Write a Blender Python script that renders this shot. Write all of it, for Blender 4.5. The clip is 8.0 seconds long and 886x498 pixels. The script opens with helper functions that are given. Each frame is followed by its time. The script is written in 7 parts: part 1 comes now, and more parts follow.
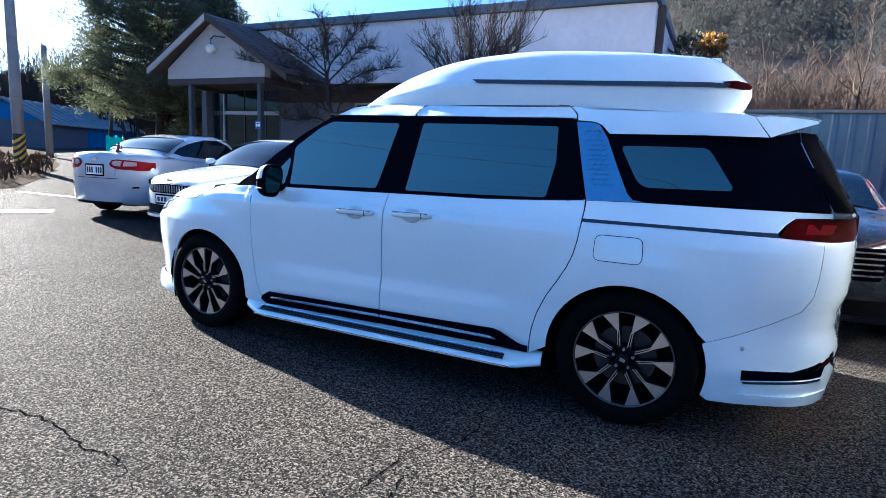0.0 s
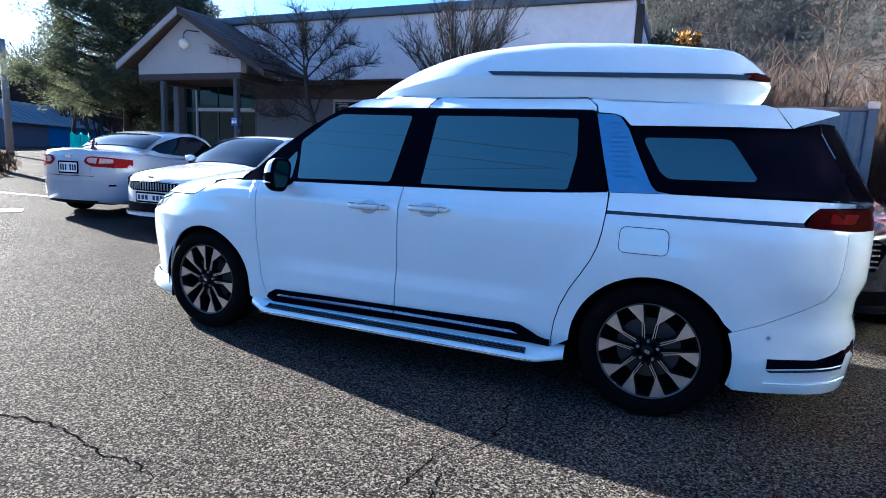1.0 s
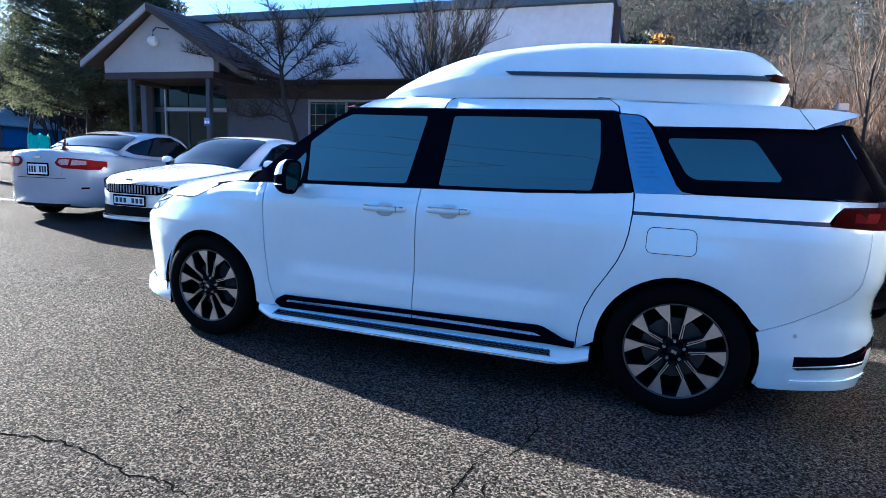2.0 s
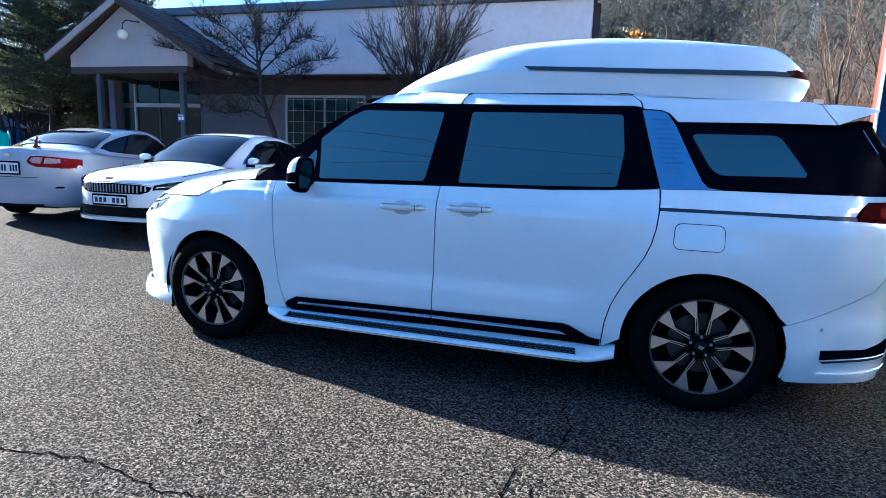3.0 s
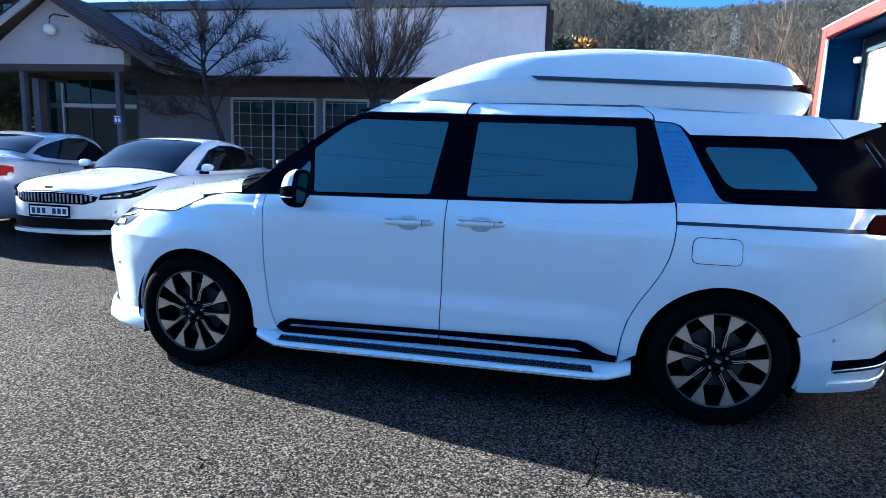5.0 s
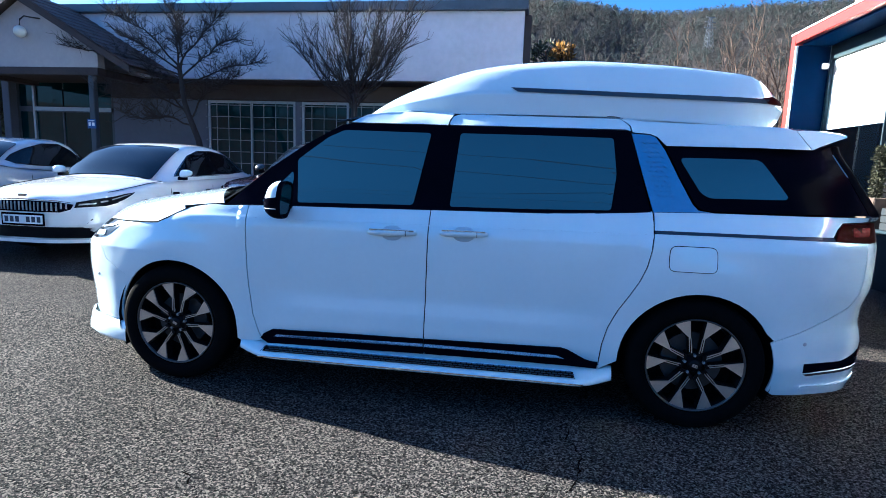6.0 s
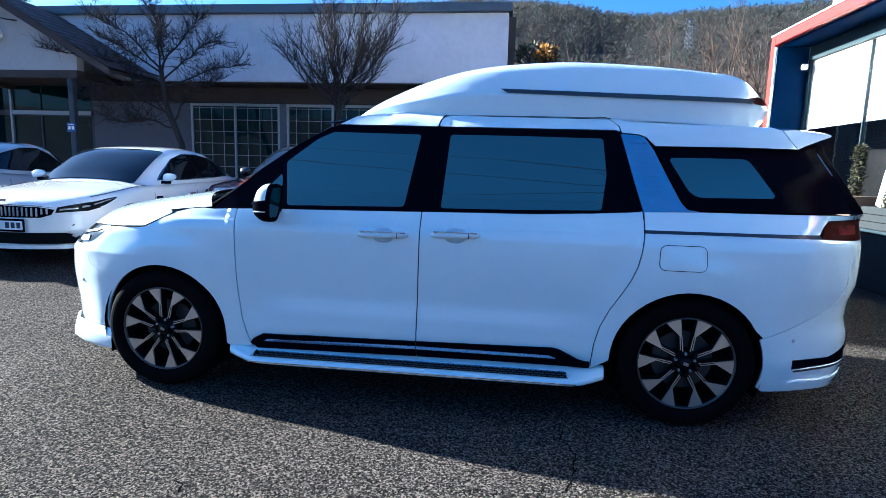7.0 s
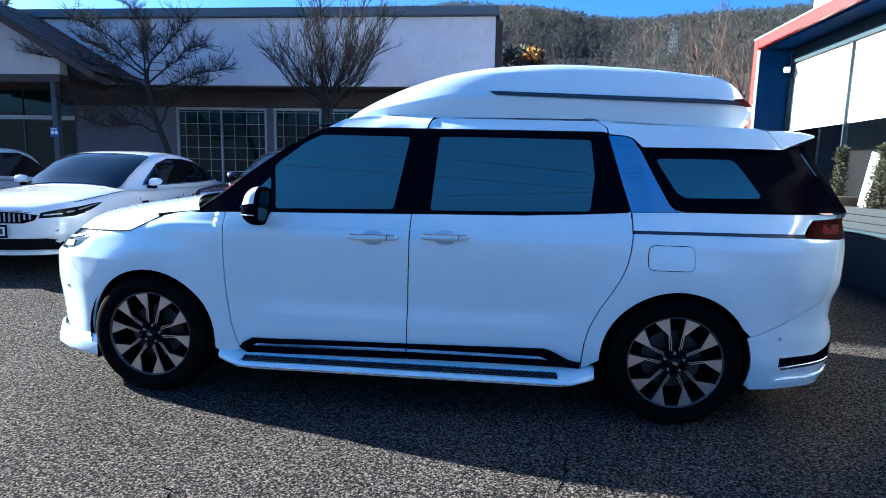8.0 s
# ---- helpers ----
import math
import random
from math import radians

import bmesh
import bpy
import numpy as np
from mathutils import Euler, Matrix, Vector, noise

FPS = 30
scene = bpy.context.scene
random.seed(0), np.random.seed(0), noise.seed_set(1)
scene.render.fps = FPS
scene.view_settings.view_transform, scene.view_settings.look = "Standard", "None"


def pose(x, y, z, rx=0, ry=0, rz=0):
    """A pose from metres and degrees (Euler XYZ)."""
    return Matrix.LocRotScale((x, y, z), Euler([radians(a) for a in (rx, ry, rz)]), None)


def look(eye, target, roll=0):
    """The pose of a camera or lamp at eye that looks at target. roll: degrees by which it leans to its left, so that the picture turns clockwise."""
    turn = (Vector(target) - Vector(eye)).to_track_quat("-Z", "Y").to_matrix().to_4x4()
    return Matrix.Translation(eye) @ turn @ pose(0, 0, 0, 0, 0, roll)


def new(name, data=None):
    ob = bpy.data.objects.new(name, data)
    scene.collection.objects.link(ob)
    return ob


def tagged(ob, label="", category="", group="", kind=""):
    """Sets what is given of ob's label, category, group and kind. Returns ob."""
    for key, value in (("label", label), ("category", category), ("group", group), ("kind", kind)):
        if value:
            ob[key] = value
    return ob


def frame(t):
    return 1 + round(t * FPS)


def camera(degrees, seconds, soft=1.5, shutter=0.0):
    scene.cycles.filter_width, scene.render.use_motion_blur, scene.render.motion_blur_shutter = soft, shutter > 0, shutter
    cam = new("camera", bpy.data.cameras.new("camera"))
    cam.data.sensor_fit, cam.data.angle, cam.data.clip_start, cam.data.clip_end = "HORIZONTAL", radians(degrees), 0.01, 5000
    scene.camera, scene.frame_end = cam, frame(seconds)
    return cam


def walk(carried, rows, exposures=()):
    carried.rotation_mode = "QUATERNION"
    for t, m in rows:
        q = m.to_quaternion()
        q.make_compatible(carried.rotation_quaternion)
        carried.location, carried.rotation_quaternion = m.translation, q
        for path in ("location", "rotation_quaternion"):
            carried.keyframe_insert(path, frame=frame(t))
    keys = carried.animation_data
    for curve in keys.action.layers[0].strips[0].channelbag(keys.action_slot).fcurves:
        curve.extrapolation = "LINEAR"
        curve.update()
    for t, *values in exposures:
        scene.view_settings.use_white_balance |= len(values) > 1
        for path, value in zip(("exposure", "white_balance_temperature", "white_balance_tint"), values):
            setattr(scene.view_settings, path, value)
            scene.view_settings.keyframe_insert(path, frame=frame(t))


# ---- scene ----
cam = camera(76.9, 8.0, soft=0.5)
EXPOSURE = 2.05
PATH = [
    (0, (1.893, -2.986, 1.365), (1.037, -1.206, 1.05), 2.7),
    (0.5, (1.756, -3.052, 1.346), (0.945, -1.251, 1.031), 2.7),
    (1, (1.625, -3.058, 1.319), (0.861, -1.236, 1.003), 2.6),
    (1.2, (1.563, -3.072, 1.304), (0.818, -1.24, 1.006), 2.6),
    (2.5, (1.174, -3.131, 1.312), (0.565, -1.252, 0.993), 2.4),
    (3, (1.028, -3.142, 1.303), (0.464, -1.25, 0.984), 2.2),
    (3.5, (0.889, -3.096, 1.296), (0.372, -1.191, 0.975), 2.0),
    (4, (0.741, -3.07, 1.306), (0.277, -1.151, 0.982), 1.9),
    (4.5, (0.645, -3.065, 1.316), (0.234, -1.133, 1.005), 2.1),
    (6, (0.604, -3.108, 1.398), (0.308, -1.152, 1.102), 2.0),
    (6.5, (0.589, -3.112, 1.397), (0.318, -1.152, 1.108), 1.8),
    (7, (0.569, -3.104, 1.395), (0.324, -1.14, 1.107), 1.6),
    (7.5, (0.563, -3.1, 1.389), (0.34, -1.133, 1.104), 1.3),
    (8, (0.562, -3.106, 1.387), (0.357, -1.135, 1.112), 1.3),
]
walk(cam, [(t, look(eye, target, roll)) for t, eye, target, roll in PATH], exposures=[(0, EXPOSURE, 3930, 5), (2.5, EXPOSURE, 3860, 4), (4.2, EXPOSURE - 0.02, 3830, 3), (6.5, EXPOSURE - 0.27, 3760, 3), (8, EXPOSURE - 0.27, 3760, 3)])

# ---- light ----
SUN_AZ, SUN_EL = 75.0, 21.0        # degrees to the left of +y, degrees above the ground
world = bpy.data.worlds.new("sky")
scene.world = world
world.use_nodes = True
wn = world.node_tree.nodes
sky = wn.new("ShaderNodeTexSky")
sky.sky_type, sky.sun_disc = "NISHITA", False
sky.sun_elevation, sky.sun_rotation = radians(SUN_EL), radians(-SUN_AZ)
sky.air_density, sky.dust_density, sky.ozone_density = 1.0, 1.6, 2.0
wn["Background"].inputs["Strength"].default_value = 0.051
world.node_tree.links.new(sky.outputs[0], wn["Background"].inputs["Color"])
sun = new("sun", bpy.data.lights.new("sun", "SUN"))
sun.data.energy, sun.data.angle, sun.data.color = 13.0, radians(0.53), (1.0, 0.65, 0.33)
to_sun = Vector((-math.sin(radians(SUN_AZ)) * math.cos(radians(SUN_EL)), math.cos(radians(SUN_AZ)) * math.cos(radians(SUN_EL)), math.sin(radians(SUN_EL))))
sun.matrix_world = look(to_sun * 60, (0, 0, 0))


# ---- materials ----
def material(name, color, rough=0.5, metal=0.0, ior=1.5, vary=0.0, scale=8.0, bump=0.0, bump_scale=60.0, coat=0.0, island=0.0, dist=0.01, sheen=(1, 1, 1)):
    """A principled material with stains at one scale, grain at another, and fine relief."""
    m = bpy.data.materials.new(name)
    m.use_nodes = True
    nt, n = m.node_tree, m.node_tree.nodes
    p = n["Principled BSDF"]
    p.inputs["Roughness"].default_value, p.inputs["Metallic"].default_value, p.inputs["IOR"].default_value = rough, metal, ior
    p.inputs["Coat Weight"].default_value, p.inputs["Coat Roughness"].default_value = coat, 0.03
    p.inputs["Base Color"].default_value = (*color, 1)
    p.inputs["Specular Tint"].default_value = (*sheen, 1)
    if vary or bump or island:
        tc = n.new("ShaderNodeTexCoord")
    if vary or island:
        big = n.new("ShaderNodeTexNoise")
        big.inputs["Scale"].default_value, big.inputs["Detail"].default_value, big.inputs["Roughness"].default_value = scale, 6, 0.65
        nt.links.new(tc.outputs["Object"], big.inputs["Vector"])
        fine = n.new("ShaderNodeTexNoise")
        fine.inputs["Scale"].default_value, fine.inputs["Detail"].default_value = scale * 11, 4
        nt.links.new(tc.outputs["Object"], fine.inputs["Vector"])
        add = n.new("ShaderNodeMath"); add.operation = "MULTIPLY_ADD"
        add.inputs[1].default_value = 0.45
        nt.links.new(fine.outputs[0], add.inputs[0]); nt.links.new(big.outputs[0], add.inputs[2])
        rng = n.new("ShaderNodeMapRange")
        rng.inputs["From Min"].default_value, rng.inputs["From Max"].default_value = 0.45, 1.0
        rng.inputs["To Min"].default_value, rng.inputs["To Max"].default_value = 1 - vary, 1 + vary
        nt.links.new(add.outputs[0], rng.inputs[0])
        value = rng.outputs[0]
        if island:
            geo = n.new("ShaderNodeNewGeometry")
            r2 = n.new("ShaderNodeMapRange")
            r2.inputs["To Min"].default_value, r2.inputs["To Max"].default_value = 1 - island, 1 + island
            nt.links.new(geo.outputs["Random Per Island"], r2.inputs[0])
            mul = n.new("ShaderNodeMath"); mul.operation = "MULTIPLY"
            nt.links.new(value, mul.inputs[0]); nt.links.new(r2.outputs[0], mul.inputs[1])
            value = mul.outputs[0]
        mix = n.new("ShaderNodeVectorMath"); mix.operation = "SCALE"
        mix.inputs[0].default_value = color
        nt.links.new(value, mix.inputs["Scale"])
        nt.links.new(mix.outputs[0], p.inputs["Base Color"])
    if bump:
        bn = n.new("ShaderNodeTexNoise")
        bn.inputs["Scale"].default_value, bn.inputs["Detail"].default_value = bump_scale, 5
        nt.links.new(tc.outputs["Object"], bn.inputs["Vector"])
        b = n.new("ShaderNodeBump")
        b.inputs["Strength"].default_value, b.inputs["Distance"].default_value = bump, dist
        nt.links.new(bn.outputs[0], b.inputs["Height"])
        nt.links.new(b.outputs[0], p.inputs["Normal"])
    return m


def asphalt_material():
    """Worn asphalt: dark binder, pale chips of about a centimetre, each with its own tilt and gloss."""
    m = bpy.data.materials.new("asphalt")
    m.use_nodes = True
    nt, n = m.node_tree, m.node_tree.nodes
    p = n["Principled BSDF"]
    p.inputs["IOR"].default_value = 1.065
    tc = n.new("ShaderNodeTexCoord")
    warp = n.new("ShaderNodeTexNoise")
    warp.inputs["Scale"].default_value, warp.inputs["Detail"].default_value = 45, 2
    nt.links.new(tc.outputs["Object"], warp.inputs["Vector"])
    shift = n.new("ShaderNodeVectorMath"); shift.operation = "MULTIPLY_ADD"
    shift.inputs[1].default_value = (0.012, 0.012, 0.0)
    nt.links.new(warp.outputs["Color"], shift.inputs[0]); nt.links.new(tc.outputs["Object"], shift.inputs[2])
    chips = n.new("ShaderNodeTexVoronoi"); chips.inputs["Scale"].default_value = 132
    nt.links.new(shift.outputs[0], chips.inputs["Vector"])
    small = n.new("ShaderNodeTexVoronoi"); small.inputs["Scale"].default_value = 300
    nt.links.new(shift.outputs[0], small.inputs["Vector"])
    grain = n.new("ShaderNodeTexNoise"); grain.inputs["Scale"].default_value, grain.inputs["Detail"].default_value = 55, 6
    nt.links.new(tc.outputs["Object"], grain.inputs["Vector"])
    stain = n.new("ShaderNodeTexNoise"); stain.inputs["Scale"].default_value, stain.inputs["Detail"].default_value = 0.9, 8
    nt.links.new(tc.outputs["Object"], stain.inputs["Vector"])
    hue = n.new("ShaderNodeSeparateColor")
    nt.links.new(chips.outputs["Color"], hue.inputs[0])
    ramp = n.new("ShaderNodeValToRGB")
    ramp.color_ramp.elements[0].position, ramp.color_ramp.elements[0].color = 0.28, (0.0045, 0.0046, 0.0050, 1)
    ramp.color_ramp.elements[1].position, ramp.color_ramp.elements[1].color = 0.84, (0.225, 0.201, 0.177, 1)
    mid = ramp.color_ramp.elements.new(0.56)
    mid.color = (0.0400, 0.0378, 0.0360, 1)
    mixv = n.new("ShaderNodeMath"); mixv.operation = "MULTIPLY_ADD"; mixv.inputs[1].default_value = 0.55
    nt.links.new(hue.outputs[0], mixv.inputs[0])
    half = n.new("ShaderNodeMath"); half.operation = "MULTIPLY"; half.inputs[1].default_value = 0.5
    nt.links.new(grain.outputs[0], half.inputs[0]); nt.links.new(half.outputs[0], mixv.inputs[2])
    nt.links.new(mixv.outputs[0], ramp.inputs[0])
    st = n.new("ShaderNodeMapRange"); st.inputs["From Min"].default_value, st.inputs["From Max"].default_value = 0.3, 0.7
    st.inputs["To Min"].default_value, st.inputs["To Max"].default_value = 0.86, 1.12
    nt.links.new(stain.outputs[0], st.inputs[0])
    sc = n.new("ShaderNodeVectorMath"); sc.operation = "SCALE"
    nt.links.new(ramp.outputs[0], sc.inputs[0]); nt.links.new(st.outputs[0], sc.inputs["Scale"])
    nt.links.new(sc.outputs[0], p.inputs["Base Color"])
    rough = n.new("ShaderNodeMapRange")
    rough.inputs["To Min"].default_value, rough.inputs["To Max"].default_value = 0.6, 0.9
    nt.links.new(hue.outputs[1], rough.inputs[0]); nt.links.new(rough.outputs[0], p.inputs["Roughness"])
    dome = n.new("ShaderNodeMath"); dome.operation = "MULTIPLY_ADD"; dome.inputs[1].default_value = -1.0
    nt.links.new(chips.outputs["Distance"], dome.inputs[0]); nt.links.new(hue.outputs[2], dome.inputs[2])
    fine = n.new("ShaderNodeMath"); fine.operation = "MULTIPLY_ADD"; fine.inputs[1].default_value = -0.35
    nt.links.new(small.outputs["Distance"], fine.inputs[0]); nt.links.new(dome.outputs[0], fine.inputs[2])
    h = n.new("ShaderNodeMath"); h.operation = "MULTIPLY_ADD"; h.inputs[1].default_value = 1.1
    nt.links.new(grain.outputs[0], h.inputs[0]); nt.links.new(fine.outputs[0], h.inputs[2])
    b = n.new("ShaderNodeBump"); b.inputs["Strength"].default_value, b.inputs["Distance"].default_value = 1.0, 0.0125
    nt.links.new(h.outputs[0], b.inputs["Height"]); nt.links.new(b.outputs[0], p.inputs["Normal"])
    return m


ASPHALT = asphalt_material()
# Pearl white tinted blue; the sky's colour in shade is put into the paint.
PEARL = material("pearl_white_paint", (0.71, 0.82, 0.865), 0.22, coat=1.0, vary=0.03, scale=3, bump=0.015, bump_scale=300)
WHITE_PAINT = material("white_car_paint", (0.68, 0.70, 0.72), 0.25, coat=1.0, vary=0.03, scale=3)
SILVER_PAINT = material("silver_white_paint", (0.38, 0.40, 0.44), 0.25, coat=1.0, vary=0.04, scale=3)
DARK_PAINT = material("dark_grey_paint", (0.011, 0.013, 0.018), 0.25, coat=0.5, vary=0.1, scale=3)
RED_PAINT = material("brick_red_paint", (0.15, 0.03, 0.02), 0.25, coat=1.0, vary=0.08, scale=3)
GLOSS_BLACK = material("gloss_black_trim", (0.0025, 0.0025, 0.006), 0.12, ior=1.05, vary=0.2, scale=4)
EDGE_BLACK = material("black_glass_edge", (0.003, 0.003, 0.005), 0.35, ior=1.01, vary=0.2, scale=4)
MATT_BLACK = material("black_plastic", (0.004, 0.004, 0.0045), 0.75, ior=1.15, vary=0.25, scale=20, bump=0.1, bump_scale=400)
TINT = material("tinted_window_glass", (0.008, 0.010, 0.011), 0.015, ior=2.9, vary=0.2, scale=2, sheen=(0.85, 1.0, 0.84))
# Teal of the panes' reflections is put into the base colour.
DARK_GLASS = material("dark_window_glass", (0.003, 0.018, 0.022), 0.02, ior=1.32, vary=0.2, scale=2)
CAR_GLASS = material("car_window_glass", (0.004, 0.005, 0.007), 0.02, ior=1.36, vary=0.2, scale=2)
CHROME = material("chrome", (0.75, 0.76, 0.78), 0.12, 1.0, vary=0.04, scale=20)
ALLOY = material("machined_alloy", (0.62, 0.60, 0.57), 0.32, 0.9, vary=0.08, scale=60)
ALLOY_BLACK = material("black_alloy", (0.005, 0.005, 0.006), 0.35, ior=1.2, vary=0.2, scale=30)
RIM_LIP = material("dull_rim_lip", (0.09, 0.088, 0.085), 0.4, 0.7, vary=0.1, scale=40)
RUBBER = material("tyre_rubber", (0.0036, 0.0036, 0.0038), 0.85, ior=1.12, vary=0.25, scale=25, bump=0.2, bump_scale=200)
SILVER_TRIM = material("brushed_silver_trim", (0.42, 0.46, 0.52), 0.28, 0.75, vary=0.06, scale=30)
# Silver strip; blue of the reflected sky is put into its base colour.
TRIM_BRIGHT = material("sky_tinted_silver_strip", (0.62, 0.72, 0.84), 0.18, 0.85, vary=0.06, scale=30)
STUD = material("tread_stud_metal", (0.10, 0.14, 0.20), 0.35, 0.8, vary=0.15, scale=40)
# Silver pillar trim with the sky's reflected blue painted into it.
PILLAR_TRIM = material("sky_tinted_silver_trim", (0.27, 0.38, 0.52), 0.3, 0.85, vary=0.08, scale=30)
RED_LAMP = material("red_lamp_lens", (0.028, 0.0009, 0.0015), 0.3, ior=1.03, vary=0.25, scale=25)
HEADLAMP = material("dark_headlamp_glass", (0.008, 0.009, 0.011), 0.06, ior=1.15, vary=0.3, scale=30)
CLEAR_LAMP = material("clear_lamp_lens", (0.5, 0.52, 0.55), 0.08, 0.5, vary=0.4, scale=25)
INSET_LENS = material("clear_pink_lens", (0.36, 0.27, 0.28), 0.25, vary=0.35, scale=30)
PLATE_WHITE = material("plate_white", (0.72, 0.73, 0.74), 0.4, vary=0.04, scale=30)
INK = material("plate_ink", (0.02, 0.025, 0.05), 0.5, vary=0.1, scale=30)
STRIPE = material("dark_blue_grey_strip", (0.03, 0.04, 0.055), 0.25, vary=0.15, scale=20)
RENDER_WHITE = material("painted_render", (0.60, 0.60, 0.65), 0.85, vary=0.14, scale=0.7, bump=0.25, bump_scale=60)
# Grey of the lower wall, darkened in colour for the shade under the eaves.
RENDER_GREY = material("darkened_grey_render", (0.10, 0.107, 0.135), 0.9, vary=0.14, scale=0.9, bump=0.25, bump_scale=60)
# White gable set darker, so that its colour holds the porch's shade.
GABLE_WHITE = material("shaded_gable_paint", (0.38, 0.365, 0.36), 0.8, vary=0.1, scale=1.2, bump=0.2, bump_scale=60)
FASCIA = material("dark_fascia_metal", (0.10, 0.115, 0.14), 0.5, 0.2, vary=0.15, scale=2)
SOFFIT = material("brown_soffit_board", (0.042, 0.033, 0.03), 0.8, vary=0.2, scale=3)
ROOF_TILE = material("brown_shingle", (0.085, 0.055, 0.045), 0.85, vary=0.25, scale=6, island=0.3, bump=0.3, bump_scale=90)
FRAME_METAL = material("pale_window_frame", (0.33, 0.34, 0.36), 0.4, 0.3, vary=0.08, scale=12)
BAR_METAL = material("grille_bar_paint", (0.24, 0.24, 0.23), 0.5, vary=0.15, scale=30)
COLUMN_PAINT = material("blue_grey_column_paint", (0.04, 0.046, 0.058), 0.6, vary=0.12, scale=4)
SIGN_BLUE = material("sign_blue", (0.025, 0.07, 0.24), 0.45, vary=0.08, scale=20)
SIGN_WHITE = material("sign_white", (0.75, 0.76, 0.78), 0.5, vary=0.05, scale=20)
LAMP_GLASS = material("lamp_globe", (0.70, 0.68, 0.60), 0.3, vary=0.05, scale=10)
BARK = material("grey_brown_bark", (0.019, 0.015, 0.013), 0.9, vary=0.3, scale=9, bump=0.5, bump_scale=70)
TWIG = material("brown_twigs", (0.029, 0.0130, 0.0056), 0.9, vary=0.25, scale=5, island=0.35)
PALE_TWIG = material("pale_twigs", (0.085, 0.058, 0.038), 0.9, vary=0.2, scale=5, island=0.3)
NEEDLE = material("pine_needles", (0.085, 0.095, 0.05), 0.75, vary=0.3, scale=2, island=0.5)
GOLD_LEAF = material("golden_conifer", (0.20, 0.11, 0.016), 0.75, vary=0.3, scale=3, island=0.45)
DRY_GRASS = material("dry_grass", (0.065, 0.045, 0.027), 0.95, vary=0.3, scale=2, island=0.4)
EARTH = material("dry_earth", (0.058, 0.042, 0.028), 1.0, ior=1.04, vary=0.3, scale=1.5, bump=0.5, bump_scale=12)
HILL_WOOD = material("winter_wood", (0.033, 0.027, 0.023), 0.95, vary=0.6, scale=0.10, island=0.2, bump=0.6, bump_scale=1.6, dist=0.5)
HILL_PINE = material("hill_pines", (0.017, 0.024, 0.021), 0.95, vary=0.5, scale=0.10, island=0.2)
CONTAINER = material("blue_grey_corrugated_steel", (0.036, 0.084, 0.155), 0.55, 0.2, vary=0.18, scale=1.5)
ORANGE = material("orange_cladding", (0.30, 0.018, 0.006), 0.45, vary=0.06, scale=2)
NAVY = material("navy_cladding", (0.003, 0.010, 0.042), 0.7, ior=1.05, vary=0.12, scale=2)
WHITE_TRIM = material("white_cladding", (0.72, 0.72, 0.72), 0.5, vary=0.06, scale=2)
SHOP_FRAME = material("grey_aluminium", (0.030, 0.048, 0.060), 0.45, 0.3, vary=0.1, scale=12)
HAZARD_YELLOW = material("hazard_yellow", (0.62, 0.40, 0.03), 0.6, vary=0.15, scale=12)
BLUE_WALL = material("blue_sheet_wall", (0.03, 0.13, 0.34), 0.6, vary=0.12, scale=1)
BLUE_ROOF = material("blue_grey_sheet_roof", (0.24, 0.26, 0.28), 0.7, ior=1.2, vary=0.12, scale=1)
NET_GREEN = material("teal_netting", (0.10, 0.60, 0.50), 0.8, vary=0.2, scale=12)
LINE_PAINT = material("worn_white_line", (0.62, 0.62, 0.60), 0.7, vary=0.25, scale=6, bump=0.2, bump_scale=120)
CRACK = material("crack_shadow", (0.003, 0.003, 0.003), 1.0, ior=1.02, vary=0.2, scale=20)
CABLE = material("cable_black", (0.015, 0.015, 0.015), 0.6)
TOY_RED = material("toy_red", (0.055, 0.007, 0.009), 0.5)
TERRACOTTA = material("planter_timber", (0.08, 0.052, 0.034), 0.8, vary=0.2, scale=6)
POLE_GREY = material("weathered_concrete_pole", (0.27, 0.26, 0.25), 0.9, vary=0.2, scale=3, bump=0.2, bump_scale=40)
STEEL = material("galvanised_steel", (0.38, 0.40, 0.42), 0.5, 0.6, vary=0.12, scale=8)


def leafy(m, share=0.45):
    """Lets light through thin leaves."""
    nt, n = m.node_tree, m.node_tree.nodes
    p, out = n["Principled BSDF"], n["Material Output"]
    tr = n.new("ShaderNodeBsdfTranslucent")
    if p.inputs["Base Color"].links:
        nt.links.new(p.inputs["Base Color"].links[0].from_socket, tr.inputs["Color"])
    mix = n.new("ShaderNodeMixShader")
    mix.inputs[0].default_value = share
    nt.links.new(p.outputs[0], mix.inputs[1])
    nt.links.new(tr.outputs[0], mix.inputs[2])
    nt.links.new(mix.outputs[0], out.inputs["Surface"])


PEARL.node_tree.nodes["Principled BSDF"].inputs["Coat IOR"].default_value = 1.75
for leaf_mat in (NEEDLE, GOLD_LEAF, DRY_GRASS):
    leafy(leaf_mat)


# ---- mesh helpers ----
from mathutils.geometry import delaunay_2d_cdt


def part(name, bm, mat, parent=None, label="", smooth=False):
    me = bpy.data.meshes.new(name)
    bm.to_mesh(me)
    bm.free()
    me.materials.append(mat)
    if smooth:
        me.shade_smooth()
    ob = new(name, me)
    if parent is not None:
        ob.parent = parent
    if label:
        ob["label"] = label
    return ob


def thing(name, label, category, m=Matrix(), group="", kind=""):
    ob = new(name)
    ob.empty_display_size = 0.1
    ob.matrix_basis = m
    return tagged(ob, label, category, group, kind)


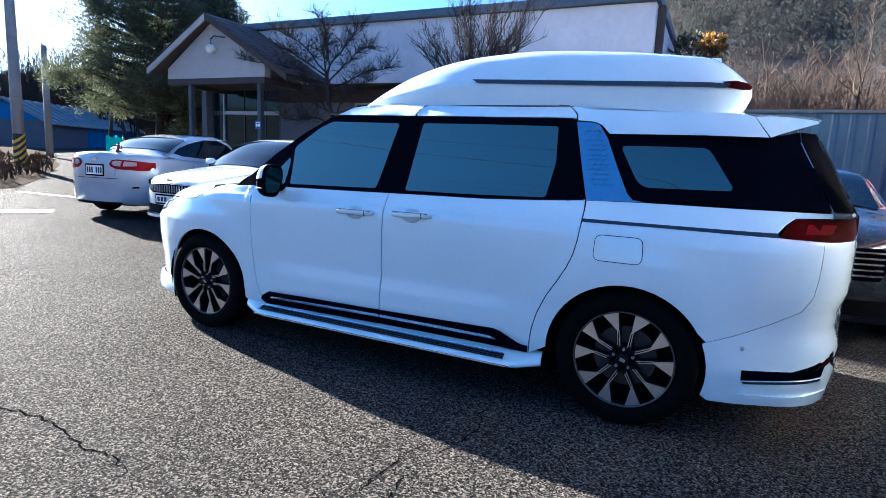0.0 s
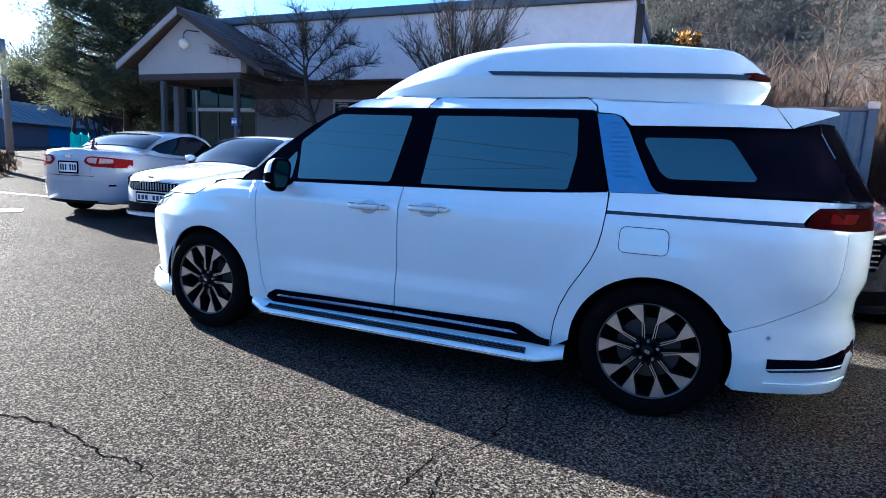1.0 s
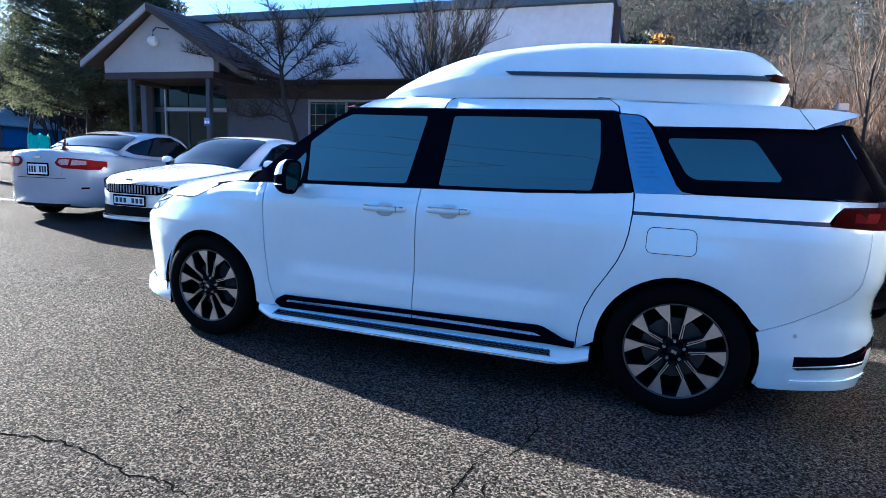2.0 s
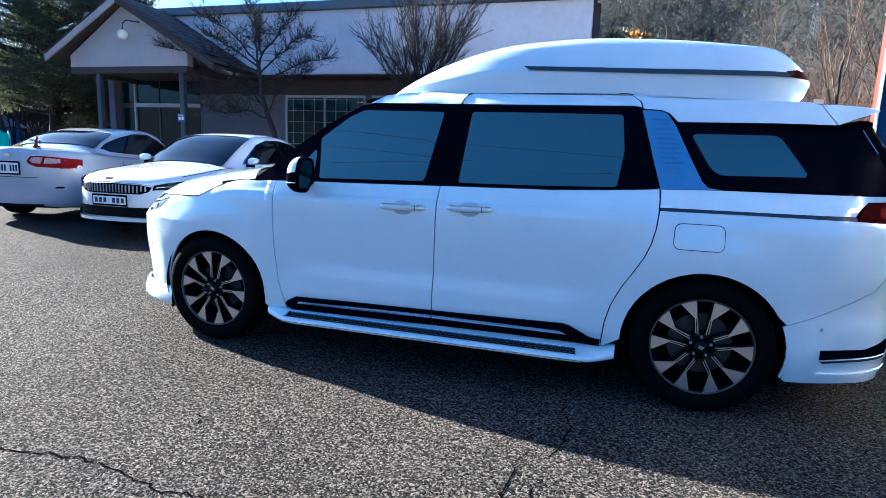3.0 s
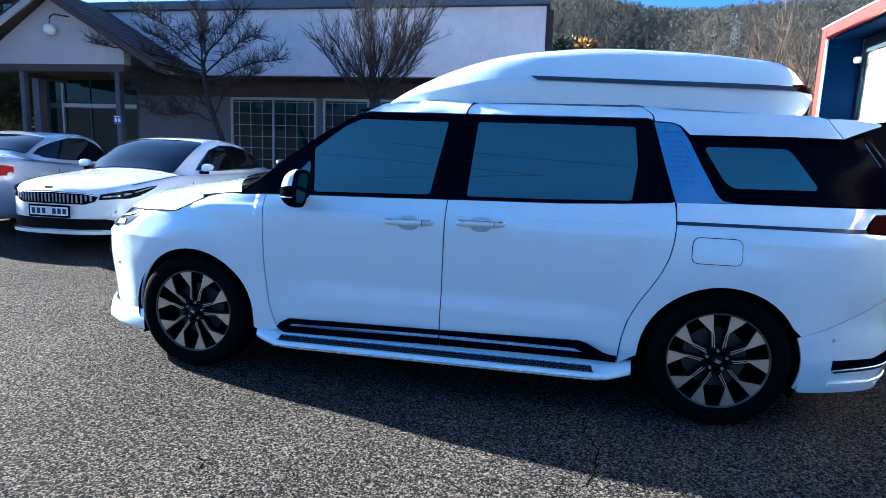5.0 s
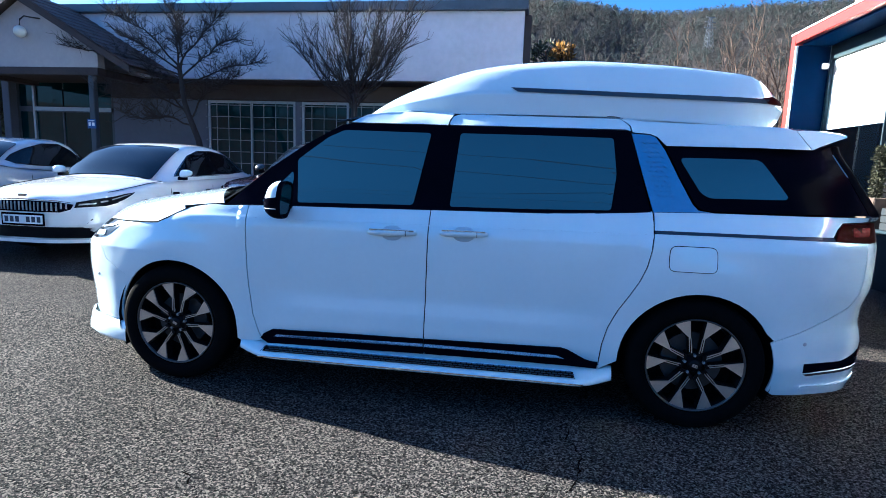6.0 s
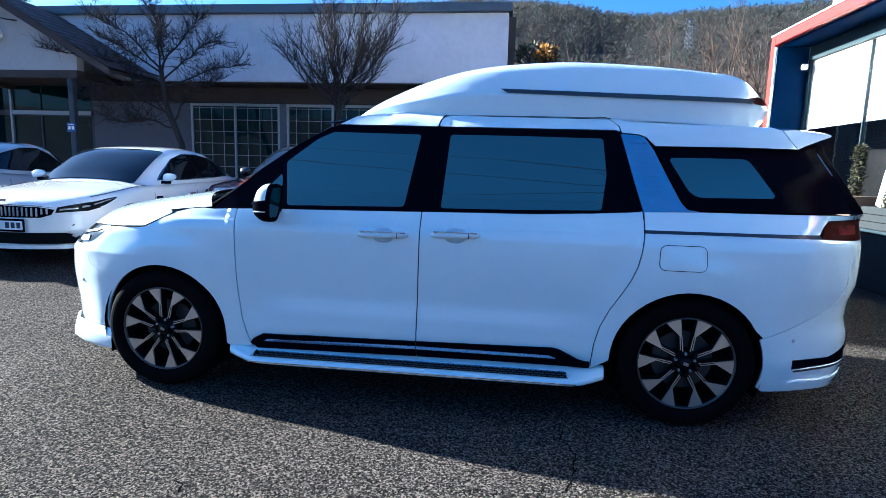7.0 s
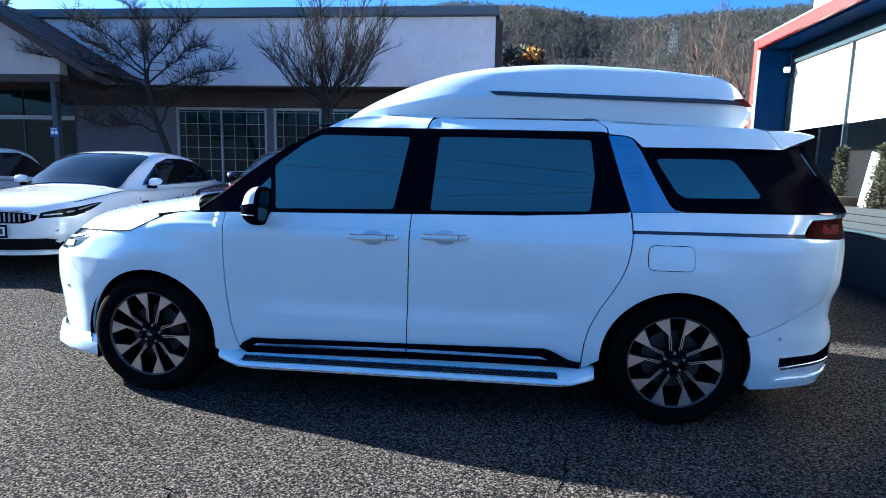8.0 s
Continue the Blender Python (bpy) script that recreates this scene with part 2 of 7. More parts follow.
def box(bm, x0, x1, y0, y1, z0, z1, bevel=0.0, m=None):
    made = bmesh.ops.create_cube(bm, size=1.0)["verts"]
    for v in made:
        v.co = Vector((x0 + (v.co.x + 0.5) * (x1 - x0), y0 + (v.co.y + 0.5) * (y1 - y0), z0 + (v.co.z + 0.5) * (z1 - z0)))
    if bevel:
        edges = list({e for v in made for e in v.link_edges})
        out = bmesh.ops.bevel(bm, geom=edges, offset=bevel, segments=2, affect="EDGES")
        made = list({v for f in out["faces"] for v in f.verts} | {v for v in made if v.is_valid})
    if m is not None:
        for v in made:
            v.co = m @ v.co
    return bm


def boxes(*specs, bevel=0.0):
    bm = bmesh.new()
    for s in specs:
        box(bm, *s, bevel=bevel)
    return bm


def tube(bm, pts, radii, sides=8, cap=True):
    """A tapered tube along points."""
    pts = [Vector(p) for p in pts]
    rings = []
    for i, p in enumerate(pts):
        d = (pts[min(i + 1, len(pts) - 1)] - pts[max(i - 1, 0)]).normalized()
        a = d.cross(Vector((0, 0, 1)) if abs(d.z) < 0.9 else Vector((1, 0, 0))).normalized()
        b = d.cross(a)
        r = radii[i] if isinstance(radii, (list, tuple)) else radii
        rings.append([bm.verts.new(p + (a * math.cos(k * math.tau / sides) + b * math.sin(k * math.tau / sides)) * r) for k in range(sides)])
    for r0, r1 in zip(rings, rings[1:]):
        for k in range(sides):
            bm.faces.new((r0[k], r0[(k + 1) % sides], r1[(k + 1) % sides], r1[k]))
    if cap:
        bm.faces.new(rings[0][::-1])
        bm.faces.new(rings[-1])
    return bm


def grid(bm, rows, closed=False):
    """Faces over rows of points."""
    vs = [[bm.verts.new(p) for p in row] for row in rows]
    for r0, r1 in zip(vs, vs[1:]):
        n = len(r0)
        for k in range(n if closed else n - 1):
            bm.faces.new((r0[k], r0[(k + 1) % n], r1[(k + 1) % n], r1[k]))
    return vs


def lathe(bm, profile, m, sides=40):
    """Turns a profile of (radius, along) about the y axis of m."""
    rings = []
    for r, a in profile:
        rings.append([bm.verts.new(m @ Vector((r * math.cos(k * math.tau / sides), a, r * math.sin(k * math.tau / sides)))) for k in range(sides)])
    for r0, r1 in zip(rings, rings[1:]):
        for k in range(sides):
            bm.faces.new((r0[k], r0[(k + 1) % sides], r1[(k + 1) % sides], r1[k]))
    return rings


def lerp(table, x):
    """Linear between the rows (x, value) of a table."""
    if x <= table[0][0]:
        return table[0][1]
    for (a, va), (b, vb) in zip(table, table[1:]):
        if x <= b:
            return va + (vb - va) * (x - a) / (b - a)
    return table[-1][1]


def curve(table, x):
    """Smooth (monotone cubic) between the rows of a table."""
    if x <= table[0][0]:
        return table[0][1]
    if x >= table[-1][0]:
        return table[-1][1]
    n = len(table)
    i = next(k for k in range(n - 1) if x <= table[k + 1][0])
    sl = [(table[k + 1][1] - table[k][1]) / (table[k + 1][0] - table[k][0]) for k in range(n - 1)]

    def tangent(k):
        if k == 0:
            return sl[0]
        if k == n - 1:
            return sl[-1]
        a, b = sl[k - 1], sl[k]
        return 0.0 if a * b <= 0 else 2 * a * b / (a + b)
    h = table[i + 1][0] - table[i][0]
    t = (x - table[i][0]) / h
    return (table[i][1] * (2 * t**3 - 3 * t**2 + 1) + tangent(i) * h * (t**3 - 2 * t**2 + t)
            + table[i + 1][1] * (-2 * t**3 + 3 * t**2) + tangent(i + 1) * h * (t**3 - t**2))


def round_poly(pts, radius, n=5):
    """A polygon with its corners rounded."""
    out = []
    pts = [Vector(p) for p in pts]
    for i, p in enumerate(pts):
        a, b = pts[i - 1], pts[(i + 1) % len(pts)]
        r = min(radius, (a - p).length * 0.45, (b - p).length * 0.45)
        s, e = p + (a - p).normalized() * r, p + (b - p).normalized() * r
        for k in range(n + 1):
            t = k / n
            out.append(s * (1 - t)**2 + p * 2 * t * (1 - t) + e * t * t)
    return out


def skin(outline, surf, step=0.05, thick=0.012, inward=(0, 1, 0), offset=0.0):
    """A panel: a polygon in a surface's own two coordinates, cut fine, laid on the surface, with its edges turned in."""
    bm = bmesh.new()
    pts = []
    o = [Vector(p) for p in outline]
    for a, b in zip(o, o[1:] + o[:1]):
        n = max(1, int((b - a).length / step))
        pts += [a.lerp(b, k / n) for k in range(n)]
    pts = [p for i, p in enumerate(pts) if (p - pts[i - 1]).length > 1e-5]
    n = len(pts)
    flat = [Vector((p.x, p.y)) for p in pts]

    def inside(x, y):
        hit = False
        for (a, b) in zip(flat, flat[1:] + flat[:1]):
            if (a.y > y) != (b.y > y) and x < (b.x - a.x) * (y - a.y) / (b.y - a.y) + a.x:
                hit = not hit
        return hit
    extra = []
    for i in range(math.floor(min(p.x for p in flat) / step), math.ceil(max(p.x for p in flat) / step) + 1):
        for j in range(math.floor(min(p.y for p in flat) / step), math.ceil(max(p.y for p in flat) / step) + 1):
            q = Vector(((i + 0.25 * (j % 2)) * step, j * step))
            if inside(q.x, q.y) and min((q - p).length for p in flat) > step * 0.45:
                extra.append(q)
    co, _, tris, _, _, _ = delaunay_2d_cdt(flat + extra, [(k, (k + 1) % n) for k in range(n)], [], 1, 1e-6)
    made = [bm.verts.new((c.x, c.y, 0)) for c in co]
    for t in tris:
        bm.faces.new([made[k] for k in t])
    inward = Vector(inward)
    rim = [(e.verts[0], e.verts[1]) for e in bm.edges if len(e.link_faces) == 1]
    for v in bm.verts:
        v.co = Vector(surf(v.co.x, v.co.y)) - inward * offset
    if thick:
        twin, inner = {}, {}
        for e in rim:
            for v in e:
                if v not in twin:
                    twin[v] = bm.verts.new(v.co)
                    inner[v] = bm.verts.new(v.co + inward * thick)
        for a, b in rim:
            bm.faces.new((twin[a], twin[b], inner[b], inner[a]))
    bmesh.ops.recalc_face_normals(bm, faces=bm.faces)
    return bm


def mirrored(bm, yc):
    """The same mesh on the far side of the plane y = yc."""
    out = bm.copy()
    for v in out.verts:
        v.co.y = 2 * yc - v.co.y
    bmesh.ops.reverse_faces(out, faces=out.faces)
    return out


def slope(x, y):
    """Height of the ground: flat under the van, rising gently to the back left."""
    q = max(0.0, -0.75 * x + 0.66 * y - 2.5)
    return 0.022 * q * q / (q + 1.0) if q < 60 else 0.022 * 60 * 60 / 61


def joined(*meshes):
    out = bmesh.new()
    for bm in meshes:
        tmp = bpy.data.meshes.new("tmp")
        bm.to_mesh(tmp)
        bm.free()
        out.from_mesh(tmp)
        bpy.data.meshes.remove(tmp)
    return out


# ---- wheels ----
WHEEL_MESH = {}


def plate_shape(bm, pts, y0, y1):
    """A flat shape in the wheel's plane (x, z), from y0 (outer) to y1."""
    a = [bm.verts.new((p[0], y0, p[1])) for p in pts]
    b = [bm.verts.new((p[0], y1, p[1])) for p in pts]
    bm.faces.new(a)
    bm.faces.new(b[::-1])
    for i in range(len(pts)):
        j = (i + 1) % len(pts)
        bm.faces.new((a[j], a[i], b[i], b[j]))


def polar(r, deg):
    return (r * math.sin(radians(deg)), r * math.cos(radians(deg)))


def wheel_meshes(r, rim, style):
    key = (r, rim, style)
    if key in WHEEL_MESH:
        return WHEEL_MESH[key]
    k = rim / 0.262
    made = []

    def keep(name, bm, mat, turns, smooth=False):
        bmesh.ops.recalc_face_normals(bm, faces=bm.faces)
        me = bpy.data.meshes.new(name)
        bm.to_mesh(me)
        bm.free()
        me.materials.append(mat)
        if smooth:
            me.shade_smooth()
        made.append((name, me, turns))
    I = Matrix()
    bm = bmesh.new()
    lathe(bm, [(rim * 0.985, 0.012), (rim, 0.0), (rim * 0.985, -0.003), (rim * 0.965, 0.0), (rim * 0.955, 0.012)], I, 56)
    keep("wheel", bm, RIM_LIP, [0], True)
    bm = bmesh.new()
    lathe(bm, [(rim * 0.955, 0.012), (rim * 0.94, 0.02), (rim * 0.9, 0.19), (rim, 0.22)], I, 56)
    keep("rim_barrel", bm, ALLOY_BLACK, [0], True)
    bm = bmesh.new()
    lathe(bm, [(rim * 0.99, 0.016), (rim * 1.03, -0.004), (rim * 1.13, -0.014), (r * 0.93, -0.010), (r * 0.975, 0.008), (r * 0.995, 0.03), (r, 0.06), (r, 0.18),
               (r * 0.98, 0.215), (r * 0.9, 0.232), (rim, 0.225)], I, 64)
    keep("tyre", bm, RUBBER, [0], True)
    bm = bmesh.new()
    lathe(bm, [(0.001, 0.13), (rim * 0.95, 0.13), (rim * 0.95, 0.15), (0.001, 0.15)], I, 40)
    keep("wheel_backing", bm, MATT_BLACK, [0])
    bm = bmesh.new()
    lathe(bm, [(0.05, 0.085), (0.165 * k, 0.085), (0.165 * k, 0.105), (0.05, 0.105)], I, 40)
    keep("brake_disc", bm, material("dull_disc_steel", (0.05, 0.05, 0.052), 0.5, 0.4, vary=0.2, scale=20), [0])
    bm = bmesh.new()
    lathe(bm, [(0.001, -0.004), (0.030, -0.003), (0.034, 0.004), (0.036, 0.02), (0.062 * k, 0.03), (0.075 * k, 0.045), (0.075 * k, 0.09)], I, 32)
    keep("hub_cap", bm, ALLOY_BLACK, [0], True)
    bm = bmesh.new()
    lathe(bm, [(0.001, 0.012), (0.008, 0.012), (0.0095, 0.02), (0.0095, 0.04)], pose(*[polar(0.052 * k, 0)[0], 0, polar(0.052 * k, 0)[1]]), 6)
    keep("lug_nut", bm, STEEL, [36 + 72 * i if style == "sedan" else 72 * i for i in range(5)])
    if style == "van":
        bm = bmesh.new()
        for s in (1, -1):
            pts = [(0.004 * s, 0.05), (0.037 * s, 0.055), (0.046 * s, 0.148), (polar(0.252, 29.5)[0] * s, polar(0.252, 29.5)[1]),
                   (polar(0.252, 18)[0] * s, polar(0.252, 18)[1]), (polar(0.252, 8)[0] * s, polar(0.252, 8)[1]), (0.028 * s, 0.165), (0.018 * s, 0.07)]
            plate_shape(bm, [(p[0] * k, p[1] * k) for p in (pts if s == 1 else pts[::-1])], 0.012, 0.06)
        keep("spoke", bm, ALLOY_BLACK, [72 * i for i in range(5)])
        bm = bmesh.new()
        for s in (1, -1):
            pts = [(0.0305, 0.146), (0.0385, 0.150)] + [polar(0.251, a) for a in (28, 23.5, 19, 14.5, 10)]
            pts = [(p[0] * s * k, p[1] * k) for p in pts]
            plate_shape(bm, pts if s == 1 else pts[::-1], 0.006, 0.02)
            for (x0, z0, x1, z1) in ((0.0305, 0.150, 0.0195, 0.068), (0.0405, 0.153, 0.0315, 0.074)):
                w = 0.0022
                pts = [(x0 - w, z0), (x0 + w, z0), (x1 + w, z1), (x1 - w, z1)]
                pts = [(p[0] * s * k, p[1] * k) for p in pts]
                plate_shape(bm, pts if s == 1 else pts[::-1], 0.008, 0.02)
        keep("spoke_face", bm, ALLOY, [72 * i for i in range(5)])
        bm = bmesh.new()
        for z in (-0.006, 0.0, 0.006):
            box(bm, -0.014, 0.014, -0.0055, -0.003, z - 0.0018, z + 0.0018)
        keep("centre_mark", bm, ALLOY, [20])
    else:
        bm = bmesh.new()
        pts = [(-0.02, 0.05), (0.02, 0.05), (0.026, 0.25), (-0.026, 0.25)]
        plate_shape(bm, [(p[0] * k, p[1] * k) for p in pts], 0.008, 0.04)
        keep("spoke", bm, ALLOY, [36 * i for i in range(10)])
    WHEEL_MESH[key] = made
    return made


def add_wheel(parent, m, r, rim, style):
    first = None
    for name, me, turns in wheel_meshes(r, rim, style):
        for a in turns:
            ob = new(name, me)
            if first is None:
                first, ob.parent, ob.matrix_basis = ob, parent, m
            else:
                ob.parent, ob.matrix_basis = first, pose(0, 0, 0, 0, a, 0)
    return first


# ---- the van ----
YC, ZW, XF, XR, RW = 0.95, 0.365, -1.545, 1.545, 0.368
SECTION = [(0.12, 0.08), (0.2, 0.03), (0.3, 0.004), (0.4, -0.012), (0.48, -0.013), (0.58, -0.018), (0.70, -0.034), (0.8, -0.042), (0.92, -0.047), (1.0, -0.044), (1.055, -0.033),
           (1.07, -0.022), (1.12, 0.006), (1.16, 0.036), (1.2, 0.056), (1.38, 0.125), (1.58, 0.20), (1.63, 0.222), (1.68, 0.262), (1.72, 0.33), (1.745, 0.43)]
PLAN_FRONT = [(0.0, 0.80), (0.015, 0.64), (0.06, 0.45), (0.16, 0.27), (0.30, 0.15), (0.5, 0.07), (0.85, 0.014), (1.25, 0.0)]
PLAN_REAR = [(0.0, 0.75), (0.012, 0.52), (0.045, 0.36), (0.10, 0.25), (0.2, 0.145), (0.33, 0.08), (0.48, 0.035), (0.75, 0.012), (1.2, 0.0)]
PLAN_GLASS = [(0.0, 0.42), (0.01, 0.30), (0.03, 0.20), (0.06, 0.145), (0.12, 0.112), (0.25, 0.080), (0.4, 0.052), (0.6, 0.025), (1.2, 0.0)]
HOOD_EDGE = [(-2.40, 0.895), (-2.3, 0.950), (-2.18, 0.990), (-1.93, 1.035), (-1.6, 1.088), (-1.3, 1.125), (-1.15, 1.137)]
ROOF_LINE = [(-0.62, 1.63), (-0.5, 1.665), (-0.2, 1.715), (0.4, 1.745), (0.9, 1.74), (1.2, 1.70), (1.6, 1.676), (2.06, 1.652)]


def hump(d, lo, hi):
    """1 at lo, easing to 0 at hi."""
    t = min(1.0, max(0.0, (d - lo) / (hi - lo)))
    return 1 - t * t * (3 - 2 * t)


def side_y(x, z):
    y = curve(SECTION, z)
    nose = -2.475 - 0.02 * hump(abs(z - 0.62), 0.0, 0.25) + max(0.0, z - 0.82) * 0.9 + max(0.0, 0.3 - z) * 0.25
    y -= 0.028 * hump(abs(z - 0.47), 0.03, 0.19) * hump(abs(x - 0.05), 0.75, 1.05)
    if x < -1.1:
        y += curve(PLAN_FRONT, x - nose)
        edge = curve(HOOD_EDGE, x)
        y += 0.06 * (1 - hump(z, edge - 0.13, edge + 0.02)) ** 2 * hump(x, -1.8, -1.1)
    if x > 1.2:
        low = 2.575 - max(0.0, 0.4 - z) * 0.12 - 0.03 * hump(abs(z - 0.66), 0.03, 0.16)
        if z > 1.547:                       # rail and spoiler
            y += curve(PLAN_REAR, 2.53 - x)
        else:
            t = hump(-z, -1.22, -1.15)
            y += (1 - t) * curve(PLAN_REAR, low - x) + t * curve(PLAN_GLASS, 2.545 - max(0.0, z - 1.17) * 0.52 - x)
            y += 0.018 * t * (1 - hump(x, 1.3, 2.0)) * hump(-z, -1.54, -1.40)
    for cx in (XF + 0.012, XR - 0.01):
        d = math.hypot(x - cx, z - ZW)
        y -= 0.017 * hump(d, 0.44, 0.68) * hump(z, 0.88, 1.0)
    return y


def side(x, z):
    return (x, side_y(x, z), z)


def arc(cx, r, a0, a1, n=26):
    """Points on a wheel arch; degrees from straight up, to the rear positive."""
    return [(cx + r * math.sin(radians(a0 + (a1 - a0) * k / n)), ZW - 0.003 + r * math.cos(radians(a0 + (a1 - a0) * k / n))) for k in range(n + 1)]


van = thing("van", "pearl white high-roof minivan parked on the asphalt, with dark tinted windows", "van", kind="")
CF, CR, RA = XF + 0.014, XR - 0.008, 0.409
G = 0.0031                                 # half of a panel gap


def true_normals(ob):
    """Shade a panel of the van's side by the exact slope of the surface that it lies on."""
    me, e, out = ob.data, 0.002, []
    near = next(f for f in me.polygons if len(f.vertices) == 3)
    if near.normal.y * (near.center.y - YC) < 0:
        me.flip_normals()
    for f in me.polygons:
        for k in f.vertices:
            x, y, z = me.vertices[k].co
            if len(f.vertices) == 3:
                n = Vector(((side_y(x + e, z) - side_y(x - e, z)) / (2 * e), -1.0, (side_y(x, z + e) - side_y(x, z - e)) / (2 * e))).normalized()
                out.append((n.x, -n.y if y > YC else n.y, n.z))
            else:
                out.append(tuple(f.normal))
    me.normals_split_custom_set(out)


def van_panel(name, outline, mat, label="", thick=0.014, offset=0.0, step=0.05, parent=None, both=True, smooth=True, surf=None):
    bm = skin(outline, surf or side, step, thick, offset=offset)
    far = mirrored(bm, YC) if both else None
    made = [part(name, q, mat, parent or van, label, smooth) for q in ([bm, far] if far else [bm])]
    if mat is PEARL and max(p[1] for p in outline) < 1.25:
        for ob in made:
            true_normals(ob)
    return made[0]


FRONT_ARC = arc(CF, RA, 98, -104)
door_front = [(-1.048 + G, 1.125), (-1.045 + G, 0.93), (-1.042 + G, 0.75), (-1.035 + G, 0.62), (-1.018 + G, 0.47), (-0.985 + G, 0.355), (-0.965 + G, 0.30)]
fender_rear = [(x - 2 * G, z) for x, z in door_front]
bumper_top = [(-2.06, 0.74), (-2.10, 0.82), (-2.15, 0.858)]
k_split = next(i for i, p in enumerate(FRONT_ARC) if p[0] < CF - 0.3)
fender = ([(-1.2, 1.1165)] + fender_rear + [(-1.09, 0.285)] + FRONT_ARC[:k_split + 1] + bumper_top
          + [(-2.075, 0.876), (-2.02, 0.900), (-1.915, 0.974), (-1.89, 0.980), (-1.70, 0.987), (-1.64, 0.993), (-1.57, 1.025), (-1.50, 1.063), (-1.45, 1.088), (-1.36, 1.11), (-1.28, 1.12)])
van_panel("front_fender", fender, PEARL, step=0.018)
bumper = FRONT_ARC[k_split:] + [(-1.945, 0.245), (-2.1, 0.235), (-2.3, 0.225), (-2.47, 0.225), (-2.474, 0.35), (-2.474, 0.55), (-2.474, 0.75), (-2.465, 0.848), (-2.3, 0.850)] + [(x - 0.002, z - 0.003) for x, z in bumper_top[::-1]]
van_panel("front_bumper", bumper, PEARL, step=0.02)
lamp_shape = [(-1.912, 0.979), (-2.025, 0.898), (-2.08, 0.873), (-2.155, 0.861), (-2.30, 0.853), (-2.45, 0.850), (-2.42, 0.885), (-2.30, 0.932), (-2.18, 0.965), (-2.06, 0.980)]
van_panel("headlight", lamp_shape, HEADLAMP, "dark-bezelled headlight under a clear lens", offset=0.004)
van_panel("headlight_reflector", [(-1.96, 0.966), (-2.03, 0.944), (-2.12, 0.928), (-2.24, 0.915), (-2.24, 0.926), (-2.12, 0.941), (-2.03, 0.957)], CLEAR_LAMP, offset=0.009, thick=0.008)
van_panel("headlight_reflector", round_poly([(-2.25, 0.868), (-2.38, 0.862), (-2.36, 0.893), (-2.25, 0.903)], 0.008), CLEAR_LAMP, offset=0.009, thick=0.008)
van_panel("headlight_reflector", round_poly([(-2.08, 0.885), (-2.20, 0.874), (-2.20, 0.905), (-2.08, 0.915)], 0.008), CLEAR_LAMP, offset=0.009, thick=0.008)
for s in (0, 1):
    gap = bmesh.new()
    pts = [side(x, z) for x, z in ((-2.08, 0.982), (-1.98, 0.984), (-1.90, 0.986), (-1.78, 0.990), (-1.70, 0.9925), (-1.64, 0.998), (-1.57, 1.030), (-1.50, 1.0675), (-1.455, 1.089))]
    tube(gap, [(x, (2 * YC - y + 0.003) if s else y - 0.003, z) for x, y, z in pts], 0.0026, 5, False)
    part("hood_gap", gap, MATT_BLACK, van)
# hood: the rolled edge on the side and the top
hood_side = [(-2.37, 0.904), (-2.3, 0.936), (-2.18, 0.969), (-2.06, 0.985), (-1.98, 0.987), (-1.90, 0.990), (-1.70, 0.998), (-1.64, 1.003), (-1.57, 1.035), (-1.50, 1.072), (-1.48, 1.083)] + [(x, curve(HOOD_EDGE, x) - 0.002) for x in (-1.5, -1.55,  -1.7, -1.9, -2.1, -2.25, -2.37)]
a = skin(hood_side, side, 0.05, 0.012)
b = mirrored(a, YC)
top = bmesh.new()
rows = []
for i in range(-1, 19):
    row = []
    for j in range(25):
        t = 2 * j / 24 - 1
        x_end = -1.215 - 0.31 * (1 - t * t)
        x = -2.395 + (x_end + 2.395) * max(i, 0) / 18
        z0 = curve(HOOD_EDGE, x) - 0.002
        ye = side_y(x, z0)
        rise = 1 - 0.55 * t ** 4 - 0.45 * t ** 2
        if i < 0:
            row.append((x - 0.05, ye + 0.03 + 2 * (YC - ye - 0.03) * j / 24, z0 - 0.02 + 0.02 * rise))
        else:
            row.append((x, ye + 2 * (YC - ye) * j / 24, z0 + 0.10 * min(1, 0.45 + 0.2 * i) * rise))
    rows.append(row)
grid(top, rows)
bmesh.ops.recalc_face_normals(top, faces=top.faces)
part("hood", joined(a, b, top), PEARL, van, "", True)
# front face and grille, lip
face = bmesh.new()
grid(face, [[(-2.478 - 0.02 * (1 - (j / 10 - 1) ** 2), 0.80 + 2 * 0.15 * j / 20, z) for j in range(21)] for z in (0.22, 0.4, 0.6, 0.8, 0.87)])
part("front_grille", face, MATT_BLACK, van, "", True)
lip = bmesh.new()
prof = [(0.0, 0.205), (-0.045, 0.21), (-0.06, 0.225), (-0.055, 0.27), (-0.02, 0.335), (0.02, 0.34)]
line = [(-1.94, 0.0), (-2.05, 0.035), (-2.2, 0.105), (-2.33, 0.19), (-2.43, 0.32), (-2.49, 0.5), (-2.52, 0.75), (-2.525, 0.95)]
line = line + [(x, 2 * YC - y) for x, y in line[-2::-1]]
rows = []
for i, (x, y) in enumerate(line):
    q0, q1 = Vector(line[max(i - 1, 0)]), Vector(line[min(i + 1, len(line) - 1)])
    t = (q1 - q0).normalized()
    nrm = Vector((t.y, -t.x))
    if nrm.dot(Vector((x, y - YC)).normalized()) < 0:
        nrm = -nrm
    rows.append([(x + 0.035 - nrm.x * d * 0.45 * min(1, 0.35 + i * 0.3, 0.35 + (len(line) - 1 - i) * 0.3), y + 0.01 - nrm.y * d * 0.45 * min(1, 0.35 + i * 0.3), z) for d, z in prof])
grid(lip, rows)
